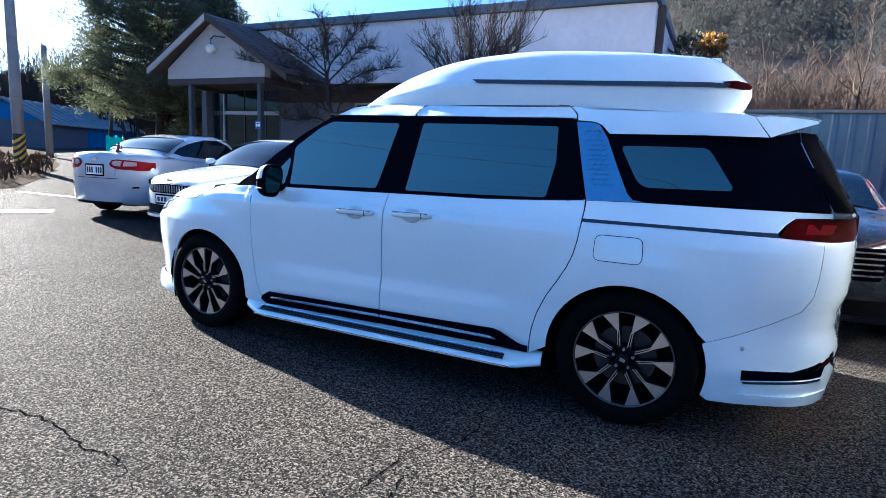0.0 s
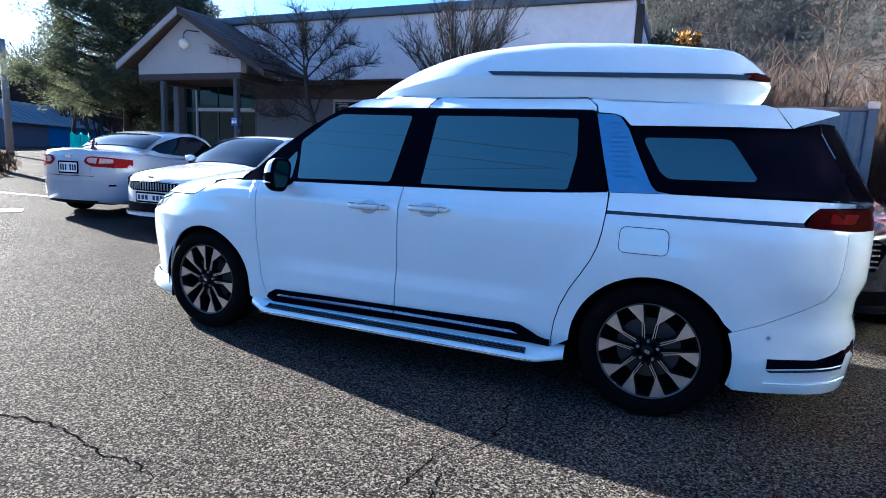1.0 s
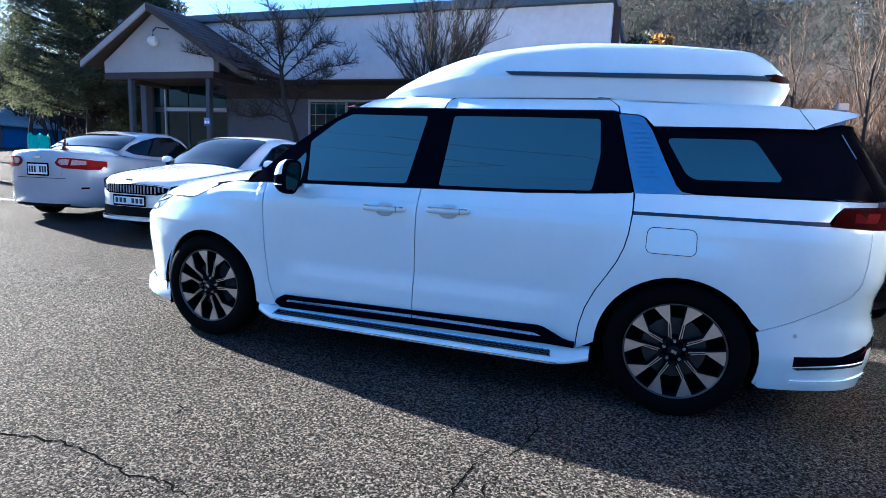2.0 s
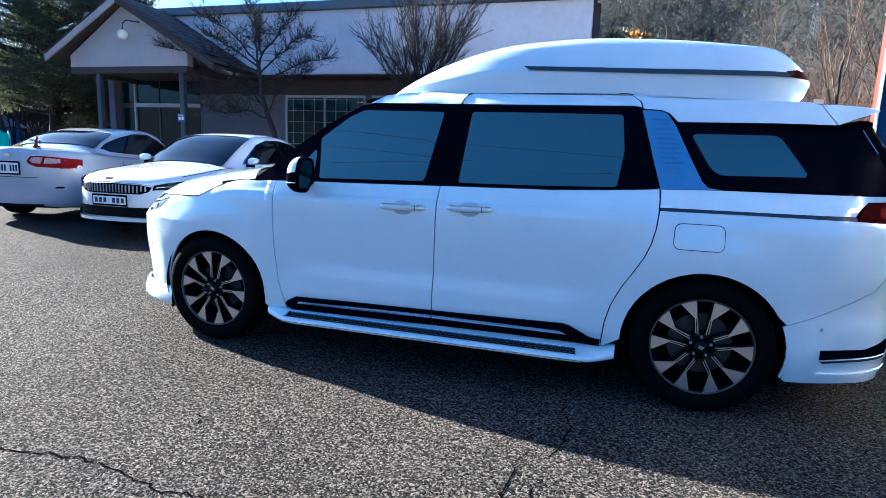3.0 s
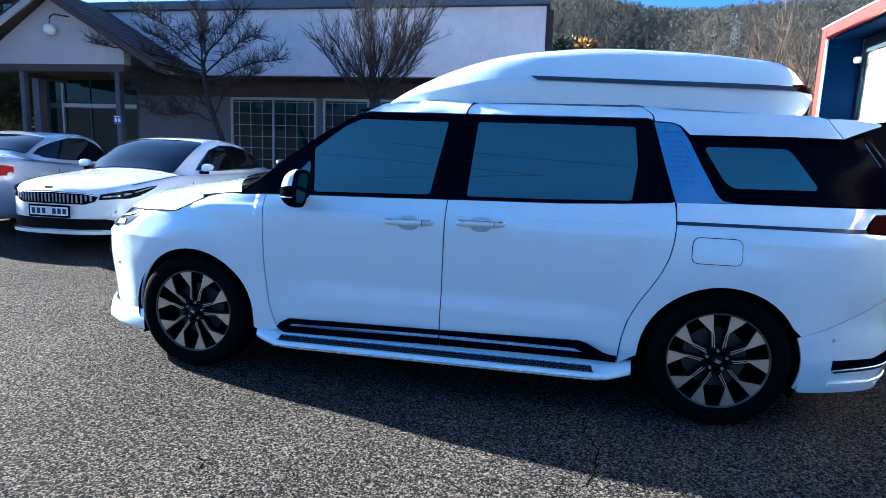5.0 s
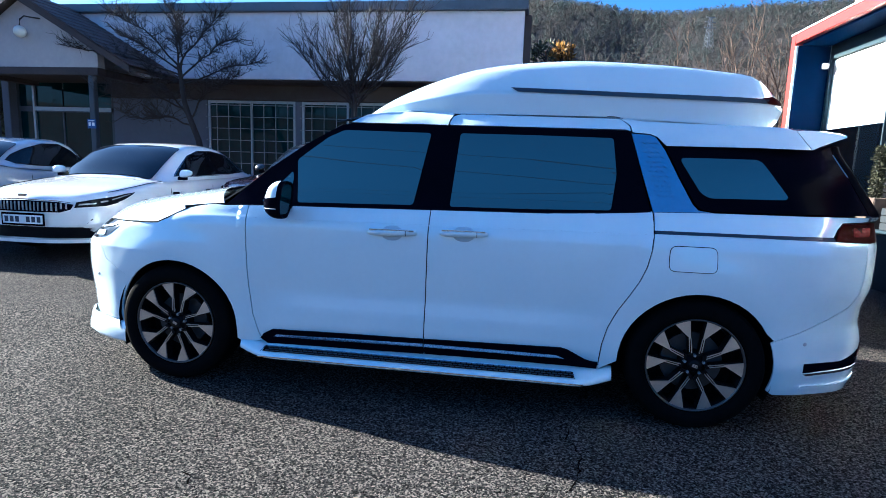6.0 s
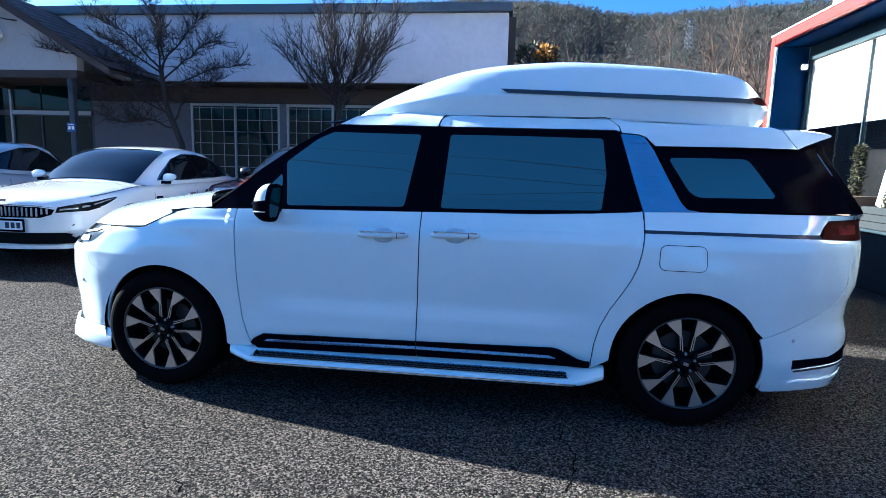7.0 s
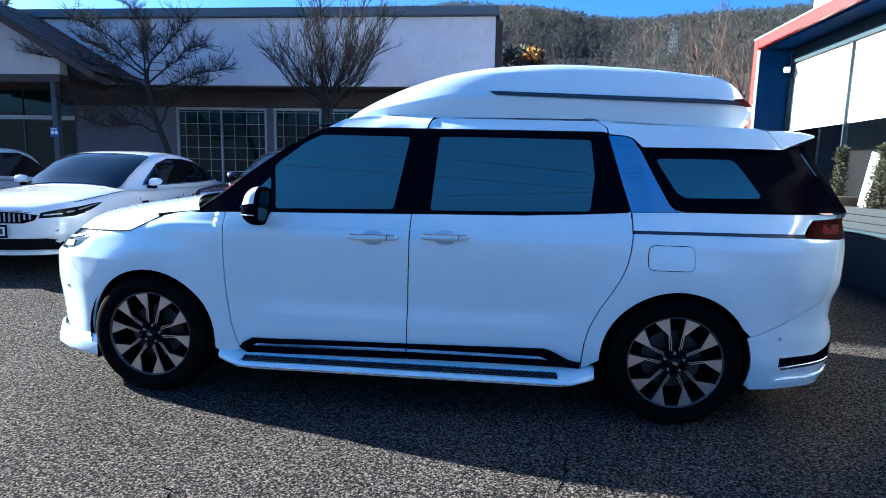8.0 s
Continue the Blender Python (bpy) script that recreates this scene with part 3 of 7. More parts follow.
bmesh.ops.recalc_face_normals(lip, faces=lip.faces)
part("front_lip", lip, PEARL, van, "", True)
for sgn in (0, 1):
    bm = bmesh.new()
    lathe(bm, [(0.001, -0.004), (0.008, -0.003), (0.011, 0.0), (0.011, 0.02)], Matrix.Translation((-2.16, side_y(-2.16, 0.62) if not sgn else 2 * YC - side_y(-2.16, 0.62), 0.62)), 12)
    part("parking_sensor", bm, SILVER_TRIM, van)
    bm = bmesh.new()
    lathe(bm, [(0.001, -0.003), (0.008, -0.002), (0.011, 0.0), (0.011, 0.02)], Matrix.Translation((2.09, side_y(2.09, 0.525) if not sgn else 2 * YC - side_y(2.09, 0.525), 0.525)), 12)
    part("parking_sensor", bm, SILVER_TRIM, van)

# doors
BELT = 1.132
door_f = door_front[:1] + door_front + [(-0.5, 0.292), (0.042 - G, 0.296), (0.045 - G, 0.6), (0.05 - G, 0.9), (0.052 - G, BELT + 0.012), (-0.5, BELT + 0.004), (-1.0, BELT - 0.006)]
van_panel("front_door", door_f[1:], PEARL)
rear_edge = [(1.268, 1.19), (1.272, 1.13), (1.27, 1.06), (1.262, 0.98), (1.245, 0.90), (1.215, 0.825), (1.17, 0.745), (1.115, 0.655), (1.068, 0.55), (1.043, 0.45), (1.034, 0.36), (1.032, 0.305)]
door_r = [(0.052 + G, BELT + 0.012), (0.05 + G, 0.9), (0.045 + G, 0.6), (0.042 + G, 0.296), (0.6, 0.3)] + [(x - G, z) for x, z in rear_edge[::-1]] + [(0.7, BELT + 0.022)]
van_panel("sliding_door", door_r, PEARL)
REAR_ARC = arc(CR, RA, -98, 106)
seam = [(1.93, 0.535), (2.05, 0.585), (2.2, 0.66), (2.32, 0.73), (2.36, 0.80), (2.372, 0.90), (2.376, 1.07)]
k2 = next(i for i, p in enumerate(REAR_ARC) if p[0] > CR and p[1] < 0.535)
quarter = [(x + G, z) for x, z in rear_edge[2:]] + REAR_ARC[1:k2] + [(x - G * 0.4, z + G * 0.4) for x, z in seam] + [(2.25, 1.072), (2.19, 1.076), (1.7, 1.079), (1.275, 1.076)]
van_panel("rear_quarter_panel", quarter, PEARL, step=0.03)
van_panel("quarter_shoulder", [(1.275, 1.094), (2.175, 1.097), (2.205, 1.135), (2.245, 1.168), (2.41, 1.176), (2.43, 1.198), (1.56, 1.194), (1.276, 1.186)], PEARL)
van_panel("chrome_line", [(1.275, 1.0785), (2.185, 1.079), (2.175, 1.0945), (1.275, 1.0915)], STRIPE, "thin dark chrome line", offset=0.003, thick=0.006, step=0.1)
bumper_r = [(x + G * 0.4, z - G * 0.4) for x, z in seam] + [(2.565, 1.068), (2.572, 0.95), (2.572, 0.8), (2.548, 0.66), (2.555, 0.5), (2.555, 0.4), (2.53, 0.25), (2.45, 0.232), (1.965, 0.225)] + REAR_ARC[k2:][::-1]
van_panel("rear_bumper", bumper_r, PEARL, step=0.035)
tail_l = [(2.185, 1.077), (2.215, 1.135), (2.25, 1.163), (2.4, 1.17), (2.53, 1.172), (2.566, 1.16), (2.57, 1.07), (2.4, 1.066)]
van_panel("tail_lamp", tail_l, RED_LAMP, "dark red tail lamp", offset=0.006)
van_panel("tail_lamp_inner", round_poly([(2.29, 1.10), (2.40, 1.10), (2.43, 1.145), (2.30, 1.145)], 0.01), material("inner_lamp_red", (0.09, 0.003, 0.005), 0.3, ior=1.03, vary=0.2, scale=30), offset=0.008, thick=0.004)
van_panel("rear_chrome_band", [(2.405, 1.176), (2.555, 1.174), (2.545, 1.202), (2.40, 1.203)], TRIM_BRIGHT, offset=0.003, thick=0.006)
# lower rear: black insert with its silver line and reflector
van_panel("bumper_insert", [(2.10, 0.417), (2.32, 0.425), (2.42, 0.46), (2.50, 0.51), (2.55, 0.55), (2.555, 0.47), (2.53, 0.415), (2.45, 0.392), (2.10, 0.364)], GLOSS_BLACK, offset=0.004, thick=0.008)
van_panel("bumper_chrome_strip", [(2.10, 0.358), (2.45, 0.384), (2.535, 0.408), (2.54, 0.392), (2.45, 0.370), (2.12, 0.346)], CHROME, offset=0.005, thick=0.008)
van_panel("rear_reflector", [(2.43, 0.432), (2.53, 0.475), (2.535, 0.50), (2.47, 0.485)], RED_LAMP, offset=0.008, thick=0.006)
van_panel("bumper_crease", [(2.10, 0.268), (2.3, 0.272), (2.5, 0.287), (2.5, 0.302), (2.3, 0.289), (2.10, 0.287)], PEARL, offset=0.012, thick=0.012)
van_panel("belt_crease", [(-1.03, 1.052), (0.0, 1.060), (1.262, 1.068), (1.262, 1.0715), (0.0, 1.0635), (-1.03, 1.0555)], PEARL, offset=0.0022, thick=0.003, step=0.12)
# fuel flap
flap = round_poly([(1.352, 1.022), (1.592, 1.022), (1.598, 0.885), (1.350, 0.885)], 0.04)
van_panel("fuel_flap_gap", flap, MATT_BLACK, offset=0.0022, thick=0.004, both=False)
van_panel("fuel_flap", round_poly([(1.3555, 1.0185), (1.5885, 1.0185), (1.5945, 0.8885), (1.3535, 0.8885)], 0.036), PEARL, offset=0.0034, thick=0.004, both=False)
# door trim: black band with a silver strip, one length on each door
for n, (xa, xb) in (("front", (-0.97, 0.040)), ("rear", (0.047, 1.026))):
    if n == "front":
        band = [(-0.972, 0.320), (-0.95, 0.350), (-0.89, 0.382), (-0.6, 0.392), (xb, 0.402), (xb, 0.302), (-0.6, 0.292), (-0.93, 0.286)]
        strip = [(-0.885, 0.336), (-0.86, 0.352), (-0.5, 0.362), (xb, 0.374), (xb, 0.352), (-0.5, 0.341)]
    else:
        band = [(xa, 0.402), (0.5, 0.411), (0.82, 0.418), (0.86, 0.408), (0.96, 0.355), (1.0, 0.345), (1.027, 0.345), (1.026, 0.306), (0.5, 0.306), (xa, 0.302)]
        strip = [(xa, 0.374), (0.5, 0.374), (0.8, 0.372), (0.846, 0.352), (0.5, 0.352), (xa, 0.352)]
    t = van_panel("door_trim", band, GLOSS_BLACK, "gloss black lower door trim", offset=0.014, thick=0.016)
    van_panel("trim_strip", strip, TRIM_BRIGHT, "brushed silver strip", offset=0.018, thick=0.006)
# window band, pillars, panes
band = [(-1.205, 1.1215), (-1.17, 1.117), (-0.9, 1.128), (-0.3, 1.137), (0.3, 1.148), (0.9, 1.160), (1.262, 1.170), (1.21, 1.36), (1.158, 1.56), (1.148, 1.615), (1.13, 1.628),
        (0.2, 1.632), (-0.48, 1.634), (-0.55, 1.617), (-0.75, 1.50), (-0.95, 1.355), (-1.12, 1.205)]
van_panel("window_surround", band, GLOSS_BLACK, "gloss black pillars and window surround")
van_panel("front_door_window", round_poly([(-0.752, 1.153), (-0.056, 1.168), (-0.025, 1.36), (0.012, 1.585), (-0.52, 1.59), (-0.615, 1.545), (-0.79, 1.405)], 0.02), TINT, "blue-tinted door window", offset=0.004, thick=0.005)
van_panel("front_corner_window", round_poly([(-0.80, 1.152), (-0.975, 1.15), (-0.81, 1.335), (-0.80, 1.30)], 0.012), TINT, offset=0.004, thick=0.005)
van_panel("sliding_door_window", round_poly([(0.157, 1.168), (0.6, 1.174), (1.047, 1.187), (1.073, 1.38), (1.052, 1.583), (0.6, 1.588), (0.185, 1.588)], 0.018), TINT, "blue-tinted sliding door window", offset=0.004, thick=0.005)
pillar = [(1.150, 1.612), (1.25, 1.606), (1.283, 1.59), (1.33, 1.525), (1.41, 1.36), (1.475, 1.235), (1.505, 1.205), (1.565, 1.197), (1.278, 1.188), (1.275, 1.174), (1.22, 1.36)]
ob = van_panel("pillar_trim", pillar, PILLAR_TRIM, "brushed silver rear pillar trim with an embossed pattern")
for i in range(12):
    for j in range(3):
        z = 1.565 - i * 0.026
        x = 1.205 + (1.565 - z) * 0.24 + j * 0.034 + (i % 2) * 0.017
        if x < 1.33 + (1.53 - z) * 0.42 - 0.035 and z > 1.25:
            van_panel("emboss", [(x, z), (x + 0.012, z + 0.007), (x + 0.028, z + 0.004), (x + 0.016, z - 0.006)], PILLAR_TRIM, offset=0.006, thick=0.006, both=False, parent=ob, smooth=False)
glass_q = [(1.57, 1.2035), (1.518, 1.212), (1.486, 1.242), (1.42, 1.365), (1.34, 1.53), (1.352, 1.54), (1.8, 1.545), (2.09, 1.545), (2.235, 1.582), (2.243, 1.53), (2.30, 1.41), (2.395, 1.2075)]


def under_side(x, z):
    """The glass, carried on upwards behind the spoiler."""
    return (x, side_y(x, min(z, 1.545)) + max(0.0, z - 1.545) * 0.45, z)


van_panel("quarter_window_surround", glass_q, GLOSS_BLACK, "black rear quarter glass", surf=under_side)
van_panel("rear_window_edge", [(2.238, 1.582), (2.248, 1.53), (2.305, 1.41), (2.40, 1.2075), (2.525, 1.206), (2.44, 1.38), (2.345, 1.575)], EDGE_BLACK, "wrapped edge of the dark rear window", surf=under_side, step=0.03)
for far_edge in (False, True):
    edge = bmesh.new()
    pts = [under_side(x, z) for x, z in ((2.243, 1.53), (2.255, 1.505), (2.27, 1.472), (2.285, 1.443), (2.302, 1.41))]
    tube(edge, [(x, 2 * YC - y if far_edge else y - 0.001, z) for x, y, z in pts], 0.0025, 5, False)
    part("glass_edge", edge, SILVER_TRIM, van)
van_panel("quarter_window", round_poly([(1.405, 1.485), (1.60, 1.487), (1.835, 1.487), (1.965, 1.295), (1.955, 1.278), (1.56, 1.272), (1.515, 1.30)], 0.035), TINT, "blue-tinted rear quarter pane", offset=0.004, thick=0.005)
# roof rails over the doors and quarters
van_panel("front_roof_rail", [(-0.49, 1.639), (0.105, 1.637), (0.112, 1.67), (0.13, 1.705), (0.135, 1.742), (-0.15, 1.73), (-0.4, 1.69)], PEARL)
van_panel("sliding_door_rail", round_poly([(0.111, 1.637), (1.125, 1.634), (1.147, 1.622), (1.14, 1.655), (1.09, 1.697), (0.165, 1.705), (0.13, 1.69)], 0.015), PEARL)
rail = [(0.14, 1.708), (1.09, 1.701), (1.145, 1.658), (1.156, 1.619), (1.25, 1.612), (1.29, 1.596), (1.338, 1.548), (1.8, 1.551), (2.100, 1.5485), (2.060, 1.60), (2.027, 1.65), (1.97, 1.667), (1.6, 1.674), (1.2, 1.684), (1.12, 1.706), (1.0, 1.733), (0.14, 1.738)]
van_panel("rear_roof_rail", rail, PEARL)
roof = bmesh.new()
rows = []
for i in range(27):
    x = -0.60 + 2.66 * i / 26
    zr = curve(ROOF_LINE, x)
    ye = side_y(x, min(zr, 1.74))
    rows.append([(x, ye + (2 * YC - 2 * ye) * j / 16, zr + 0.045 * (1 - (2 * j / 16 - 1) ** 2)) for j in range(17)])
grid(roof, rows)
bmesh.ops.recalc_face_normals(roof, faces=roof.faces)
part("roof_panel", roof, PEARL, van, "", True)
screen = bmesh.new()
rows = []
for i in range(13):
    t = -0.14 + 1.14 * i / 12
    x, z = -1.24 + 0.70 * t, 1.13 + 0.50 * t
    ye = side_y(max(x, -1.2), z) + 0.012
    rows.append([(x - 0.27 * (1 - (2 * j / 16 - 1) ** 2) * (1 - 0.4 * t), ye + (2 * YC - 2 * ye) * j / 16, z + 0.02 * (1 - (2 * j / 16 - 1) ** 2) * t) for j in range(17)])
grid(screen, rows)
bmesh.ops.recalc_face_normals(screen, faces=screen.faces)
part("windscreen", screen, material("dark_screen_glass", (0.004, 0.005, 0.007), 0.4, ior=1.03, vary=0.2, scale=2), van, "", True)
cowl = bmesh.new()
grid(cowl, [[(-1.5 + 0.28 * (2 * j / 16 - 1) ** 2 + dx, 0.08 + 1.74 * j / 16, z + 0.05 * (1 - (2 * j / 16 - 1) ** 2)) for j in range(17)] for dx, z in ((-0.06, 1.098), (0.06, 1.118), (0.2, 1.135))])
part("cowl", cowl, material("cowl_plastic", (0.003, 0.003, 0.0035), 0.95, ior=1.01, vary=0.25, scale=20), van)
wiper = bmesh.new()
tube(wiper, [(-1.47, 0.34, 1.162), (-1.50, 0.55, 1.178), (-1.52, 0.85, 1.19), (-1.515, 1.05, 1.195)], 0.007, 6)
part("wiper", wiper, MATT_BLACK, van)
# rear end: tailgate, rear window, spoiler
gate = bmesh.new()
grid(gate, [[(x + 0.05 * (1 - (2 * j / 14 - 1) ** 2), 0.62 + 0.66 * j / 14, z) for j in range(15)] for x, z in ((2.53, 0.24), (2.57, 0.5), (2.565, 0.66), (2.59, 0.8), (2.59, 1.0), (2.58, 1.08))])
bmesh.ops.recalc_face_normals(gate, faces=gate.faces)
part("tailgate", gate, PEARL, van, "", True)
rear_lamp = bmesh.new()
grid(rear_lamp, [[(x + 0.04 * (1 - (2 * j / 14 - 1) ** 2), 0.60 + 0.7 * j / 14, z) for j in range(15)] for x, z in ((2.585, 1.07), (2.582, 1.17))])
part("rear_light_bar", rear_lamp, RED_LAMP, van, "", True)
rw = bmesh.new()
grid(rw, [[(x + 0.05 * (1 - (2 * j / 14 - 1) ** 2), y0 + 2 * (YC - y0) * j / 14, z) for j in range(15)] for x, y0, z in ((2.535, 0.40, 1.19), (2.44, 0.44, 1.38), (2.335, 0.48, 1.57))])
bmesh.ops.recalc_face_normals(rw, faces=rw.faces)
part("rear_window", rw, CAR_GLASS, van, "", True)
sp = bmesh.new()
rows = []
top_edge = [(2.031, 1.651), (2.10, 1.655), (2.2, 1.652), (2.31, 1.644), (2.375, 1.636)]
low_edge = [(2.106, 1.5485), (2.16, 1.566), (2.24, 1.588), (2.31, 1.606), (2.375, 1.622)]
outline = top_edge + [(2.386, 1.629)] + low_edge[::-1] + [(2.066, 1.60)]
for j in range(27):
    t = 2 * j / 26 - 1
    up = 1 - t * t
    row = []
    for x, z in outline:
        x = x if x < 2.106 else 2.106 + 0.72 * (x - 2.106)
        ye = side_y(2.031, max(z, 1.5485)) + 0.22 * (x - 2.031)
        row.append((x + 0.07 * up * (x - 2.031) / 0.3, YC + t * (YC - ye), z + 0.05 * up))
    rows.append(row)
grid(sp, rows, True)
for r in (rows[0], rows[-1]):
    ends = [sp.verts.new(p) for p in r]
    up_row, low_row = ends[:5], ends[10:5:-1]
    for k in range(4):
        sp.faces.new((up_row[k], up_row[k + 1], low_row[k + 1], low_row[k]))
    sp.faces.new((up_row[4], ends[5], low_row[4]))
    sp.faces.new((up_row[0], low_row[0], ends[11]))
bmesh.ops.recalc_face_normals(sp, faces=sp.faces)
part("spoiler", sp, PEARL, van, "", False)

# roof box
BOX_TOP = [(-0.54, 1.655), (-0.46, 1.712), (-0.36, 1.772), (-0.2, 1.855), (-0.02, 1.935), (0.25, 2.018), (0.5, 2.060), (0.86, 2.082), (1.3, 2.060), (1.66, 2.020), (1.80, 1.998), (1.86, 1.965), (1.93, 1.905), (2.0, 1.845)]
BOX_LOW = [(-0.54, 1.650), (-0.3, 1.69), (0.0, 1.712), (1.05, 1.708), (1.13, 1.692), (1.2, 1.675), (1.95, 1.666), (2.05, 1.665)]
BOX_WIDE = [(-0.54, 0.30), (-0.51, 0.42), (-0.42, 0.515), (-0.25, 0.575), (0.1, 0.63), (0.5, 0.655), (1.2, 0.665), (1.75, 0.645), (1.93, 0.585), (2.0, 0.53)]
BOX_CREASE = [(-0.54, 1.652), (-0.3, 1.745), (0.0, 1.80), (0.3, 1.84), (0.5, 1.842), (1.2, 1.836), (2.0, 1.826)]


def box_section(x):
    zt, zl, w, zc = curve(BOX_TOP, x), curve(BOX_LOW, x), curve(BOX_WIDE, x), curve(BOX_CREASE, x)
    zc = min(zc, zl + (zt - zl) * 0.62)
    h = zt - zc
    pts = [(w * 0.985, zl), (w * 0.992, zl + (zc - zl) * 0.35), (w, zl + (zc - zl) * 0.85), (w, zc), (w - 0.006, zc + h * 0.07), (w * 0.962, zc + h * 0.33),
           (w * 0.922, zc + h * 0.58), (w * 0.885, zc + h * 0.75), (w * 0.835, zc + h * 0.805), (w * 0.5, zc + h * 0.88), (0, zc + h * 0.92)]
    return pts


bx = bmesh.new()
rows = []
for i in range(53):
    x = -0.54 + 2.54 * (i / 52) ** 1.0
    s = box_section(x)
    zl, zc = s[0][1], s[3][1]
    ends = [x - 0.05 * max(0.0, (x - 1.78) / 0.22) * max(0.0, 1 - (z - zl) / (zc - zl)) ** 2 for y, z in s]
    rows.append([(e, YC - y, z) for e, (y, z) in zip(ends, s)] + [(e, YC + y, z) for e, (y, z) in list(zip(ends, s))[-2::-1]])
rows.append([(x + 0.006, YC + (y - YC) * 0.95, 1.76 + (z - 1.76) * 0.93) for x, y, z in rows[-1]])
vs = grid(bx, rows)
bx.faces.new(vs[-1])
bmesh.ops.recalc_face_normals(bx, faces=bx.faces)
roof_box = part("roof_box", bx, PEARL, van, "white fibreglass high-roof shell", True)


def box_side(x, z):
    s = box_section(min(x, 2.0))
    w = lerp(sorted([(zz, yy) for yy, zz in s]), z)
    if x > 2.0:
        w -= (x - 2.0) * 2.2
    return (x, YC - w, z)


def box_panel(name, outline, mat, label="", offset=0.003, thick=0.006):
    bm = skin(outline, box_side, 0.06, thick, offset=offset)
    far = mirrored(bm, YC)
    part(name, bm, mat, roof_box, label, True)
    part(name, far, mat, roof_box, label, True)


box_panel("box_stripe", [(0.462, 1.866), (0.50, 1.842), (0.8, 1.831), (1.2, 1.817), (1.6, 1.807), (1.88, 1.801), (1.90, 1.824), (1.6, 1.832), (1.2, 1.842), (0.8, 1.855)], STRIPE, "dark blue-grey strip", 0.012, 0.016)
box_panel("box_lamp", [(1.86, 1.832), (1.89, 1.803), (1.96, 1.796), (1.998, 1.803), (2.003, 1.820), (1.985, 1.840), (1.92, 1.842)], RED_LAMP, "dark red marker lamp", 0.014, 0.02)
# Black tubes stand in for the shadow line along the box's seam.
for s in (-1, 1):
    shadow_line = bmesh.new()
    pts = []
    for i in range(45):
        x = 1.02 + 0.93 * i / 44
        y, z = box_section(x)[0]
        pts.append((x, YC + s * (y + 0.002), z + 0.002))
    tube(shadow_line, pts, 0.0019, 5, False)
    part("box_shadow_line", shadow_line, MATT_BLACK, roof_box)
fin = boxes((1.70, 1.70 + 0.14, YC - 0.012, YC + 0.012, 2.06 - 0.09, 2.06), bevel=0.008)
for v in fin.verts:
    if v.co.z > 2.06 - 0.02:
        v.co.x = v.co.x * 0.5 + 0.5 * (1.83)
part("antenna_fin", fin, PEARL, van)

